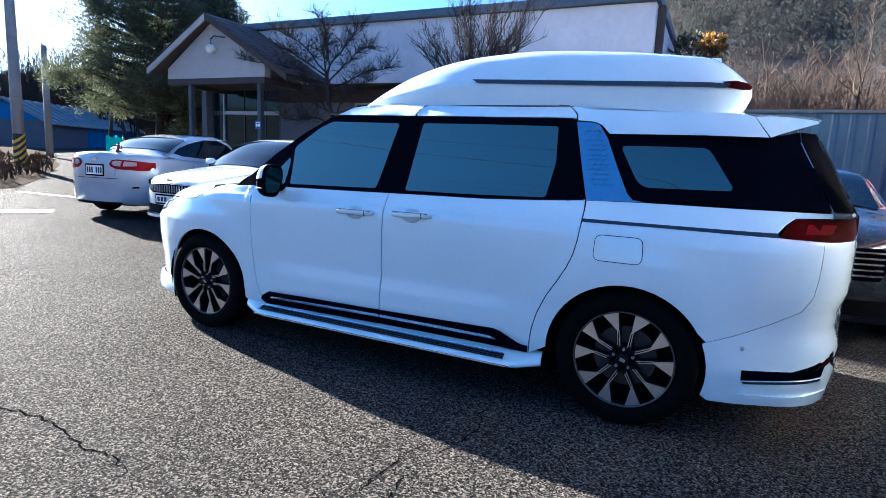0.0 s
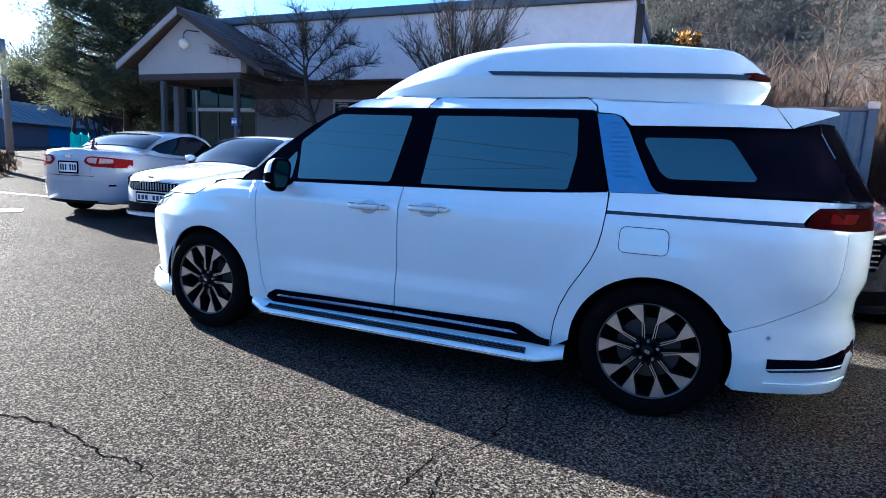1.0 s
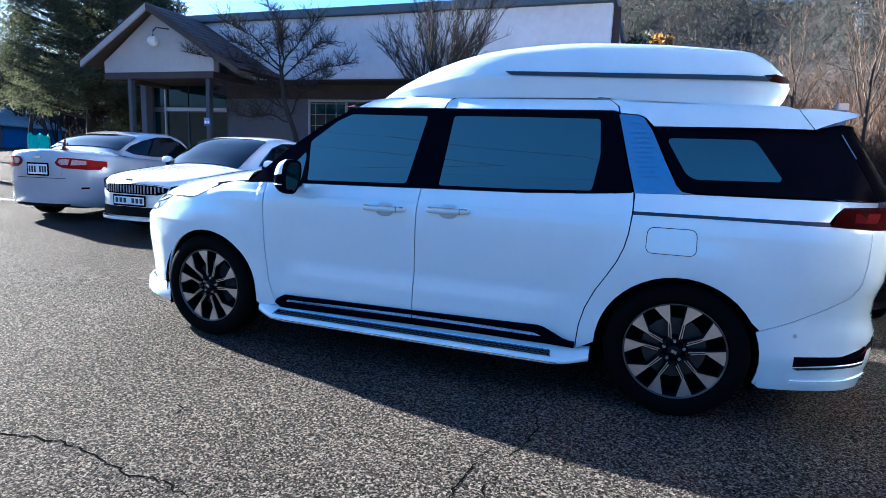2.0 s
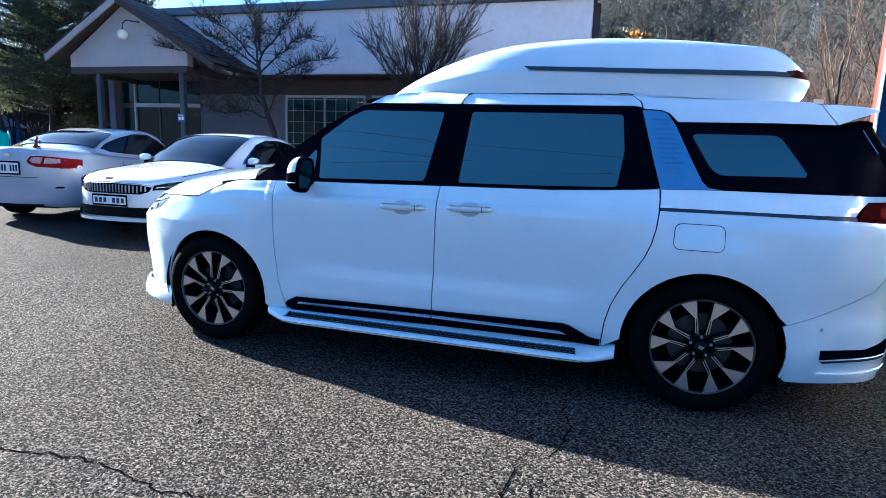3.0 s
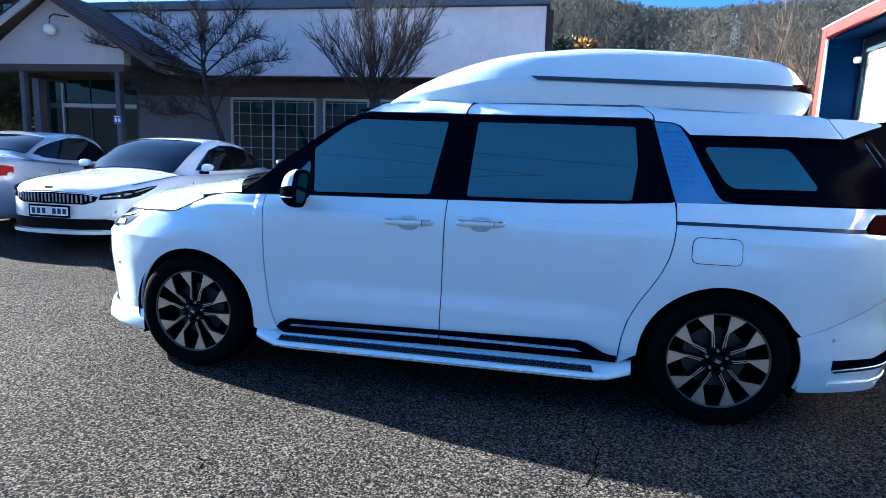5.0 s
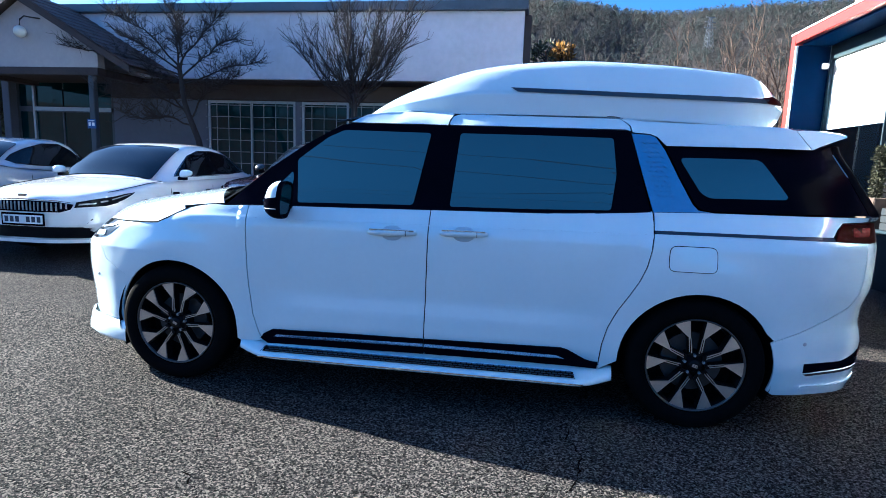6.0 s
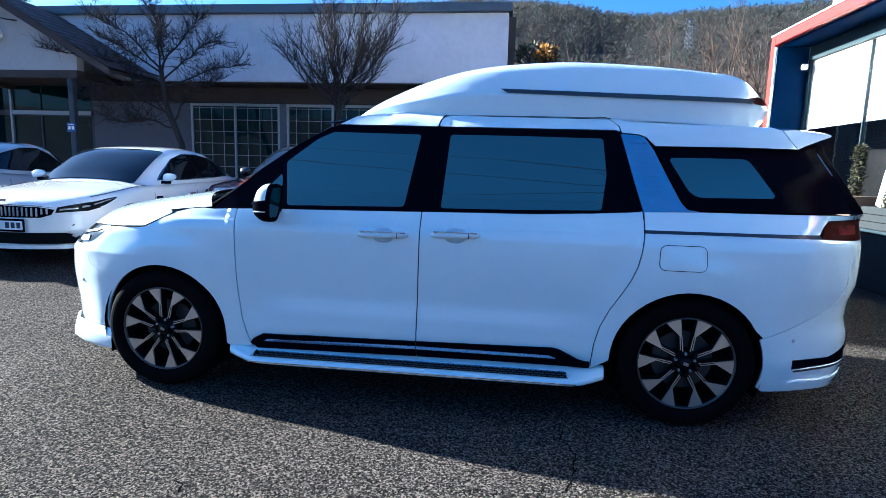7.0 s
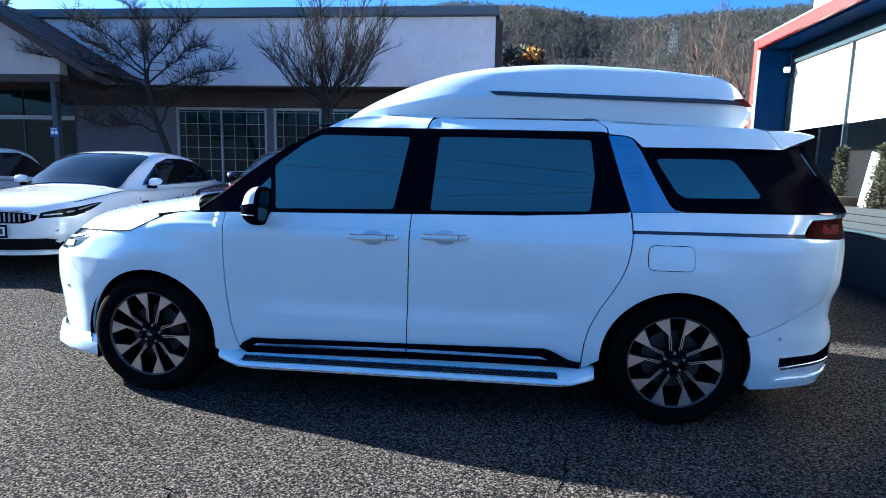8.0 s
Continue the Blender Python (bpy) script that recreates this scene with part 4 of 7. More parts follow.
# mirrors, handles, steps
for far in (False, True):
    def side_part(name, bm, mat, parent=None, label="", smooth=True):
        if far:
            q = mirrored(bm, YC)
            bm.free()
            bm = q
        return part(name, bm, mat, parent or van, label, smooth)
    def mirror_shell(top, profile, closed_front=True):
        """Rings along the mirror's length; top: the half above the colour split, or below, or all."""
        bm = bmesh.new()
        rows = []
        for x, k in profile:
            row = []
            for q in range(32):
                t = q * math.tau / 32
                cy, cz = math.copysign(abs(math.cos(t)) ** 0.55, math.cos(t)), math.copysign(abs(math.sin(t)) ** 0.65, math.sin(t))
                low = 1.0 - 0.22 * max(0.0, -cz)
                row.append((x + 0.016 * cz, -0.130 + 0.086 * k * cy * low, 1.174 + 0.108 * k * cz - 0.006 * cy))
            rows.append(row)
        vs = grid(bm, rows, True)
        if closed_front:
            bm.faces.new(vs[0])
        bmesh.ops.recalc_face_normals(bm, faces=bm.faces)
        if top is not None:
            bmesh.ops.bisect_plane(bm, geom=bm.verts[:] + bm.edges[:] + bm.faces[:], plane_co=(-0.75, 0, 1.196), plane_no=(0.12, 0, -1) if top else (-0.12, 0, 1), clear_outer=True)
        return bm
    front = ((-0.868, 0.22), (-0.861, 0.48), (-0.845, 0.72), (-0.820, 0.90), (-0.796, 0.985), (-0.775, 1.0))
    mirror = side_part("wing_mirror", mirror_shell(True, front), PEARL, None, "white-capped black wing mirror")
    side_part("mirror_lower_shell", mirror_shell(False, front), GLOSS_BLACK, mirror)
    side_part("mirror_rim", mirror_shell(None, ((-0.775, 1.004), (-0.759, 0.995), (-0.750, 0.965), (-0.748, 0.93), (-0.750, 0.88), (-0.758, 0.86)), False), GLOSS_BLACK, mirror)
    waist = bmesh.new()
    tube(waist, [(x, -0.130 - 0.086 * k * 0.97, 1.128) for x, k in front[1:]], 0.0028, 5, False)
    side_part("mirror_line", waist, SILVER_TRIM, mirror)
    glass_poly = round_poly([(-0.200, 1.095), (-0.200, 1.260), (-0.060, 1.260), (-0.060, 1.095)], 0.045)
    side_part("mirror_glass", skin(glass_poly, lambda y, z: (-0.754 + 0.15 * (z - 1.174), y, z), 0.04, 0.004, (-1, 0, 0)), DARK_GLASS, mirror, smooth=False)
    side_part("mirror_stalk", boxes((-0.835, -0.775, -0.09, 0.04, 1.105, 1.142), bevel=0.012), GLOSS_BLACK, mirror)
    for x0, x1, zz in ((-0.30, -0.012, 1.012), (0.118, 0.39, 1.026)):
        cup = bmesh.new()
        xm, yy = 0.5 * (x0 + x1), side_y(0.0, zz)
        rows = []
        for r, d in ((1.0, -0.0005), (0.94, -0.0040), (0.5, -0.0026), (0.05, -0.0024)):
            ring = [(xm + r * 0.062 * math.copysign(abs(math.cos(a * math.tau / 32)) ** 0.8, math.cos(a * math.tau / 32)), zz - 0.003 + r * 0.042 * math.sin(a * math.tau / 32)) for a in range(32)]
            rows.append([(x, side_y(0.0, z) + d, z) for x, z in ring])
        grid(cup, rows, True)
        bmesh.ops.recalc_face_normals(cup, faces=cup.faces)
        # Disc lies on the door; the recess's shade is in its darker colour.
        side_part("handle_recess", cup, material("recess_shade_paint", (0.44, 0.52, 0.58), 0.35, coat=0.6) if "recess_shade_paint" not in bpy.data.materials else bpy.data.materials["recess_shade_paint"])
        hb = bmesh.new()
        rows = []
        for i in range(15):
            t = i / 14
            e = min(1.0, 6 * t, 6 * (1 - t)) ** 0.5
            x = x0 + (x1 - x0) * t
            zc = zz + 0.006 * (t - 0.5)
            hh, out = 0.009 + 0.010 * e, 0.010 + 0.018 * e
            rows.append([(x, yy + 0.002, zc - hh), (x, yy - out * 0.8, zc - hh * 0.9), (x, yy - out, zc), (x, yy - out * 0.85, zc + hh * 0.85), (x, yy + 0.002, zc + hh)])
        grid(hb, rows)
        bmesh.ops.recalc_face_normals(hb, faces=hb.faces)
        handle = side_part("door_handle", hb, PEARL, None, "white and chrome door handle")
        side_part("handle_strip", boxes((x0 + 0.012, x1 - 0.012, yy - 0.027, yy - 0.012, zz + 0.011, zz + 0.019), bevel=0.003), CHROME, handle, smooth=False)
        side_part("handle_seam", boxes((x1 - 0.062, x1 - 0.059, yy - 0.0292, yy - 0.01, zz - 0.015, zz + 0.016)), MATT_BLACK, handle, smooth=False)
    step = bmesh.new()
    prof = [(0.03, 0.30), (0.005, 0.297), (-0.03, 0.277), (-0.085, 0.256), (-0.105, 0.246), (-0.110, 0.232), (-0.104, 0.222), (-0.06, 0.214), (0.05, 0.212)]
    rows = []
    for i in range(37):
        t = i / 36
        x = -1.105 + 2.215 * t
        e = min(1.0, 0.12 + 7.5 * t, 0.12 + 9 * (1 - t))
        e = math.sin(e * math.pi / 2)
        lift = 0.03 * (1 - e)
        rows.append([(x, y * e if y < 0 else y, z + lift * (1 if y < -0.02 else 0.3) + (0.012 if z > 0.28 else 0.0) * (t - 0.5)) for y, z in prof])
    grid(step, rows)
    bmesh.ops.recalc_face_normals(step, faces=step.faces)
    board = side_part("side_step", step, PEARL, None, "white side step with a black ribbed tread")
    tread = bmesh.new()
    grid(tread, [[(x, y, z) for x in (-0.93, -0.5, 0.0, 0.5, 0.90)] for y, z in ((-0.036, 0.2795), (-0.060, 0.2705), (-0.084, 0.2615))])
    bmesh.ops.recalc_face_normals(tread, faces=tread.faces)
    side_part("step_tread", tread, MATT_BLACK, board, smooth=False)
    ribs = bmesh.new()
    for i in range(58):
        for j in range(3):
            x = -0.915 + i * 0.0312 + (j % 2) * 0.0156
            y, z = -0.042 - 0.017 * j, 0.2775 - 0.0063 * j
            box(ribs, x, x + 0.024, y - 0.0032, y + 0.0032, z - 0.002, z + 0.0032)
    side_part("tread_studs", ribs, STUD, board, smooth=False)
    border = bmesh.new()
    tube(border, [(-0.94, -0.088, 0.2605), (-0.93, -0.034, 0.2805), (0.89, -0.034, 0.2805), (0.905, -0.088, 0.2605)], 0.0028, 5, False)
    side_part("tread_border", border, TRIM_BRIGHT, board, smooth=False)
    side_part("step_edge_strip", boxes((-0.95, 0.95, -0.114, -0.104, 0.232, 0.2385)), CHROME, board, smooth=False)
    for cx in (CF, CR):
        liner = bmesh.new()
        pts = [(cx + 0.424 * math.sin(radians(a)), ZW + 0.424 * math.cos(radians(a))) for a in range(-115, 116, 10)]
        grid(liner, [[(x, y, z) for x, z in pts] for y in (0.012, 0.34)])
        liner.faces.new([liner.verts.new((x, 0.34, z)) for x, z in pts])
        side_part("wheel_arch_liner", liner, MATT_BLACK, smooth=False)
# Underbody plus unseen black blocks, added to block light and darken panel gaps.
for core in ((-1.42, -0.92, 0.16, 1.74, 0.80, 1.115), (-1.08, 1.09, 0.06, 1.84, 0.22, 1.02), (-2.38, -1.08, 0.36, 1.54, 0.24, 0.84), (1.09, 2.50, 0.36, 1.54, 0.26, 1.02), (-1.0, 2.25, 0.14, 1.76, 1.02, 1.16), (-0.55, 2.15, 0.30, 1.60, 1.16, 1.6), (1.98, 2.40, 0.30, 1.60, 0.26, 1.12), (-2.28, -1.98, 0.32, 1.58, 0.26, 0.84)):
    part("underbody_core", boxes(core), MATT_BLACK, van)
for cx in (XF, XR):
    add_wheel(van, pose(cx, -0.012, ZW, 0, 8 if cx < 0 else 0, 0), RW, 0.262, "van")
    add_wheel(van, pose(cx, 2 * YC + 0.012, ZW, 0, 0, 180), RW, 0.262, "van")


# ---- ground ----
ground = bmesh.new()
xs = [-900, -400, -200, -120, -80, -60] + [-50 + 2 * i for i in range(46)] + [50, 70, 100, 160, 300, 900]
ys = [-900, -300, -100, -50, -30, -20, -14] + [-10 + 2 * i for i in range(36)] + [70, 90, 130, 200, 400, 900]
grid(ground, [[(x, y, slope(x, y)) for x in xs] for y in ys])
tagged(part("ground", ground, ASPHALT, None, "worn grey asphalt car park with coarse aggregate", True), category="ground", kind="structure")


def ribbon(bm, pts, w0, w1, rng, lift=0.003, jag=0.0):
    """A thin uneven strip along the ground."""
    out = []
    for (x0, y0), (x1, y1) in zip(pts, pts[1:]):
        n = max(2, int(math.hypot(x1 - x0, y1 - y0) / 0.03)) if jag else max(2, int(math.hypot(x1 - x0, y1 - y0) / 0.5))
        out += [(x0 + (x1 - x0) * k / n, y0 + (y1 - y0) * k / n) for k in range(n)]
    out.append(pts[-1])
    out = [(x + rng.uniform(-jag, jag), y + rng.uniform(-jag, jag)) for x, y in out]
    prev = None
    for i, (x, y) in enumerate(out):
        q0, q1 = out[max(i - 1, 0)], out[min(i + 1, len(out) - 1)]
        d = Vector((q1[0] - q0[0], q1[1] - q0[1]))
        d = d.normalized() if d.length > 1e-6 else Vector((1, 0))
        w = rng.uniform(w0, w1) * (min(1, 4 * i / len(out) + 0.2, 4 * (1 - i / len(out)) + 0.2) if jag else 1)
        a = bm.verts.new((x - d.y * w, y + d.x * w, slope(x, y) + lift))
        b = bm.verts.new((x + d.y * w, y - d.x * w, slope(x, y) + lift))
        if prev:
            bm.faces.new((prev[0], prev[1], b, a))
        prev = (a, b)


rng = random.Random(4)
for pts in ([(0.88, -0.08), (0.87, -0.28), (0.92, -0.44), (0.90, -0.60), (0.87, -0.72), (0.83, -0.82)],
            [(0.75, -0.73), (0.73, -0.86), (0.72, -1.02), (0.70, -1.25)],
            [(0.82, -0.94), (0.82, -1.05), (0.84, -1.22), (0.90, -1.6)],
            [(-2.6, -1.62), (-1.9, -1.58), (-1.37, -1.54), (-1.18, -1.51), (-1.02, -1.49), (-0.78, -1.52), (-0.56, -1.56), (-0.40, -1.545), (-0.25, -1.58), (-0.05, -1.67)],
            [(-4.9, -0.2), (-4.65, 0.42), (-4.5, 0.9), (-4.45, 1.5)],
            [(-0.86, -0.98), (-0.80, -1.02), (-0.77, -1.08)]):
    bm = bmesh.new()
    ribbon(bm, pts, 0.0015, 0.006, rng, 0.003, 0.014)
    tagged(part("crack", bm, CRACK, None, "thin branching crack in the asphalt"), category="crack", kind="structure", group="asphalt cracks")
for pts, w in (([(-10.0, 1.5), (-9.4, 2.4), (-8.95, 3.05)], 0.34), ([(-12.5, 4.3), (-8.9, 4.9), (-8.2, 5.0)], 0.06)):
    bm = bmesh.new()
    ribbon(bm, pts, w, w, rng, 0.004)
    tagged(part("parking_line", bm, LINE_PAINT, None, "worn white painted parking line on the asphalt"), category="road marking", kind="structure", group="parking lines")
verge = bmesh.new()
rows = []
for i in range(30):
    t = i / 29
    x0 = -12.0 - 22 * t
    y0 = lerp([(-34, 17.2), (-24.2, 11.8), (-17.3, 7.8), (-13.4, 4.5), (-12.0, 2.5)], x0) + 0.15 * math.sin(17 * t)
    rows.append([(x0 - k * 0.5 * 0.62, y0 - k * 1.6, slope(x0, y0) + (0.01 if k == 0 else 0.10 + 0.12 * rng.random() + 0.05 * k)) for k in range(8)])
grid(verge, rows)
tagged(part("verge", verge, EARTH, None, "rough verge of dry earth and dead weeds", True), category="verge", kind="structure")

# ---- plants ----
def tree_lines(rng, base, height, spread, trunk_r, depth, lean=(0, 0), stems=1, up=0.75, kids=(3, 4), first=0.25, curl=0.25, shrink=0.66, fork=0.0):
    """Branches of a bare tree: lists of points with radii."""
    out = []

    def grow(p, d, length, r, level):
        n = 4 if level < 3 else 3
        pts, rad = [p], [r]
        for i in range(n):
            d = (d + Vector((rng.uniform(-curl, curl), rng.uniform(-curl, curl), rng.uniform(-curl * 0.3, curl * 0.5)))).normalized()
            p = p + d * (length / n)
            pts.append(p)
            rad.append(r * (1 - 0.55 * (i + 1) / n))
        out.append((pts, rad, level))
        if level >= depth:
            return
        for _ in range(rng.randint(*kids)):
            t = rng.uniform(first if level == 0 else 0.25, 1.0) * n
            i = min(n - 1, int(t))
            q = pts[i].lerp(pts[i + 1], t - i)
            side_d = Vector((rng.uniform(-1, 1), rng.uniform(-1, 1), rng.uniform(-0.2, 0.8))).normalized()
            nd = (d * up + side_d * spread + Vector((0, 0, 0.25 * up))).normalized()
            grow(q, nd, length * rng.uniform(shrink - 0.12, shrink + 0.12), max(0.004, rad[i + 1] * 0.62), level + 1)
    if fork:
        out.append(([Vector(base), Vector(base) + Vector((0.04, 0, fork * 0.5)), Vector(base) + Vector((0, 0, fork))], [trunk_r * 2.0, trunk_r * 1.8, trunk_r * 1.7], 0))
        base = Vector(base) + Vector((0, 0, fork))
    for s in range(stems):
        a = math.tau * s / max(1, stems) + rng.uniform(0, 1)
        off = 0.0 if stems == 1 else (0.45 if not fork else rng.uniform(0.2, 1.15))
        d = Vector((lean[0] + off * math.cos(a), lean[1] + off * math.sin(a), 1)).normalized()
        grow(Vector(base), d, height, trunk_r, 0)
    return out


def bare_tree(name, label, rng, base, height, spread, trunk_r, depth, mat=None, **kw):
    root = thing(name, label, "tree", Matrix.Translation(base))
    lines = tree_lines(rng, (0, 0, 0), height, spread, trunk_r, depth, **kw)
    trunk, twigs = bmesh.new(), bmesh.new()
    for pts, rad, level in lines:
        if level == 0:
            tube(trunk, pts, rad, 7, False)
        else:
            tube(twigs, pts, rad, 4 if level < 3 else 3, False)
    part("trunk", trunk, BARK, root, "", True)
    ob = part("crown", twigs, mat or BARK, root, "bare winter branches")
    ob["kind"] = "stuff"
    return root


def leaf_clumps(bm, rng, centres, per, size, leaf, thin=1.0):
    """Many small leaf blades round each centre."""
    for c, s in centres:
        for _ in range(per):
            v = Vector((rng.gauss(0, 1), rng.gauss(0, 1), rng.gauss(0, 0.8)))
            p = Vector(c) + v * s * 0.5
            d = (v * 0.5 + Vector((rng.uniform(-1, 1), rng.uniform(-1, 1), rng.uniform(-0.6, 1)))).normalized()
            a = d.cross(Vector((rng.uniform(-1, 1), rng.uniform(-1, 1), rng.uniform(-1, 1)))).normalized()
            l, w = leaf * rng.uniform(0.6, 1.4), leaf * thin * rng.uniform(0.12, 0.26)
            q = [p - a * w * 0.4, p + d * l * 0.5 - a * w, p + d * l, p + d * l * 0.5 + a * w]
            bm.faces.new([bm.verts.new(x) for x in q])


def conifer(name, label, rng, base, height, radius, mat, clumps, per, leaf, trunk_r=0.2, low=0.12, shape=1.0, thin=1.0, tuft=1.0):
    root = thing(name, label, "tree", Matrix.Translation(base))
    bm = bmesh.new()
    tube(bm, [(0, 0, -0.1), (0.08, 0.02, height * 0.4), (0.0, 0.05, height * 0.95)], [trunk_r, trunk_r * 0.7, 0.03], 8)
    part("trunk", bm, BARK, root, "", True)
    limbs, leaves, centres = bmesh.new(), bmesh.new(), []
    for i in range(clumps):
        t = rng.random()
        z = height * (low + (1 - low) * t)
        a = rng.uniform(0, math.tau)
        lim = radius * (1 - t) ** (0.7 * shape) * (0.75 + 0.35 * math.sin(3 * a + 5 * t) * rng.random()) + 0.15
        r = lim * rng.uniform(0.35, 1.0) ** 0.5
        c = (r * math.cos(a), r * math.sin(a), z + 0.12 * r)
        centres.append((c, tuft * rng.uniform(0.28, 0.6) * radius / 3))
        if i % 3 == 0:
            tube(limbs, [(0, 0, z - 0.2), (c[0] * 0.5, c[1] * 0.5, z - 0.05), c], [trunk_r * 0.25, trunk_r * 0.18, 0.012], 4, False)
    leaf_clumps(leaves, rng, centres, per, 1.0, leaf, thin)
    part("limb_mass", limbs, BARK, root)["kind"] = "stuff"
    ob = part("crown", leaves, mat, root, "dense clumps of needles")
    ob["kind"] = "stuff"
    return root


# ---- the building behind ----
FY, LY = 10.8, 11.6                                 # front of the upper wall, front of the recessed lower wall
GZ = -0.1
house = thing("building", "low white-rendered building with a dark roof edge and recessed ground floor", "building")
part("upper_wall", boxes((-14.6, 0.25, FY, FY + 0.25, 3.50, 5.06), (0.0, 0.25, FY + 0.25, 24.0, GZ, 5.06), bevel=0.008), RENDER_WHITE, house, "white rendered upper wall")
part("ledge", boxes((-14.6, 0.27, FY - 0.05, FY + 0.3, 3.42, 3.50), bevel=0.01), RENDER_WHITE, house)
part("roof_edge", boxes((-14.7, 0.33, FY - 0.14, 24.1, 5.064, 5.27), bevel=0.012), FASCIA, house, "dark grey metal roof edge")
# Brown box stands in for the end wall and overhang in shadow.
part("shaded_end_box", boxes((0.252, 0.42, FY + 0.3, FY + 0.5, 0.1, 5.05), bevel=0.02), SOFFIT, house, "brown box standing in for the shadowed end wall")
part("soffit", boxes((-14.5, -0.01, FY + 0.01, LY + 0.3, 3.38, 3.416)), SOFFIT, house)
part("soffit_beam", boxes((-11.25, -0.01, LY - 0.08, LY + 0.2, 2.98, 3.376), bevel=0.01), SOFFIT, house)
WX = [(-8.38, -5.80), (-5.62, -3.05), (-2.87, -0.6)]
wall_bits = [(-11.28, WX[0][0], LY, LY + 0.22, GZ, 2.976), (WX[0][1], WX[1][0], LY, LY + 0.22, GZ, 2.976), (WX[1][1], WX[2][0], LY, LY + 0.22, GZ, 2.976), (WX[2][1], 0.0, LY, LY + 0.22, GZ, 2.976)]
for a, b in WX:
    wall_bits.append((a, b, LY, LY + 0.22, GZ, 0.75))
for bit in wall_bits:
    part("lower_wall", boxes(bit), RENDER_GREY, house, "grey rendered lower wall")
for a, b in WX:
    win = part("window_frame", boxes((a, b, LY + 0.02, LY + 0.12, 0.75, 0.82), (a, b, LY + 0.02, LY + 0.12, 2.90, 2.972), (a, a + 0.07, LY + 0.02, LY + 0.12, 0.82, 2.90), (b - 0.07, b, LY + 0.02, LY + 0.12, 0.82, 2.90),
                                       (0.5 * (a + b) - 0.03, 0.5 * (a + b) + 0.03, LY + 0.03, LY + 0.11, 0.82, 2.90)), FRAME_METAL, house, "pale metal window frame")
    for c, d in ((a + 0.07, 0.5 * (a + b) - 0.03), (0.5 * (a + b) + 0.03, b - 0.07)):
        part("pane", boxes((c, d, LY + 0.065, LY + 0.075, 0.82, 2.90)), DARK_GLASS, win)
    x = a + 0.30
    while x < b - 0.1:
        part("grille_bar", boxes((x - 0.008, x + 0.008, LY - 0.035, LY - 0.02, 0.72, 2.94)), BAR_METAL, win)
        x += 0.345
    z = 0.95
    while z < 2.9:
        part("grille_bar", boxes((a - 0.02, b + 0.02, LY - 0.048, LY - 0.036, z - 0.008, z + 0.008)), BAR_METAL, win)
        z += 0.315
# Black backing stands in for the unlit rooms behind the glass.
part("interior", boxes((-14.4, -0.1, LY + 0.9, LY + 1.0, GZ, 3.3)), MATT_BLACK, house, "black backing standing in for the unlit rooms")
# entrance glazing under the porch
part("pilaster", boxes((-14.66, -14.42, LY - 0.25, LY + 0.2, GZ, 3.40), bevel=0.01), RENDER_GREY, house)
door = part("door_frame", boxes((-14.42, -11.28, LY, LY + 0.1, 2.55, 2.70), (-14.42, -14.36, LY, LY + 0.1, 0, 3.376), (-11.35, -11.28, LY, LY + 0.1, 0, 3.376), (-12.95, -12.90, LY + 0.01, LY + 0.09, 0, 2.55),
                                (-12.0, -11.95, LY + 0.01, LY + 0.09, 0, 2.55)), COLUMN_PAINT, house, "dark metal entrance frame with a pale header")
part("door_header", boxes((-13.82, -11.35, LY - 0.02, LY - 0.003, 2.58, 2.69)), FRAME_METAL, door)
part("door_post", boxes((-13.88, -13.82, LY - 0.03, LY + 0.09, 0, 3.376)), FRAME_METAL, door, "pale sidelight post")
for c, d in ((-14.36, -13.88), (-13.82, -12.95), (-12.90, -12.0), (-11.95, -11.35)):
    part("door_pane", boxes((c, d, LY + 0.04, LY + 0.05, 0, 2.55)), DARK_GLASS, door)
    part("transom_pane", boxes((c, d, LY + 0.04, LY + 0.05, 2.70, 3.376)), DARK_GLASS, door)
# porch
PX, PY, AP = -11.65, 9.2, 5.15
HW, PITCH = {-1: 2.5, 1: 3.0}, 0.578              # half widths of the two roof slopes, and their pitch
porch = thing("porch", "gabled entrance porch with white gable, brown shingle roof and columns", "porch")
gable = bmesh.new()
pts = [(PX - 1.95, 3.42), (PX + 1.95, 3.42), (PX + 1.95, 3.72), (PX, 5.02), (PX - 1.95, 3.72)]
a = [gable.verts.new((x, PY, z)) for x, z in pts]
b = [gable.verts.new((x, PY + 0.22, z)) for x, z in pts]
gable.faces.new(a)
gable.faces.new(b[::-1])
for i in range(5):
    gable.faces.new((a[(i + 1) % 5], a[i], b[i], b[(i + 1) % 5]))
bmesh.ops.recalc_face_normals(gable, faces=gable.faces)
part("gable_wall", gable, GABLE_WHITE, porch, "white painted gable")
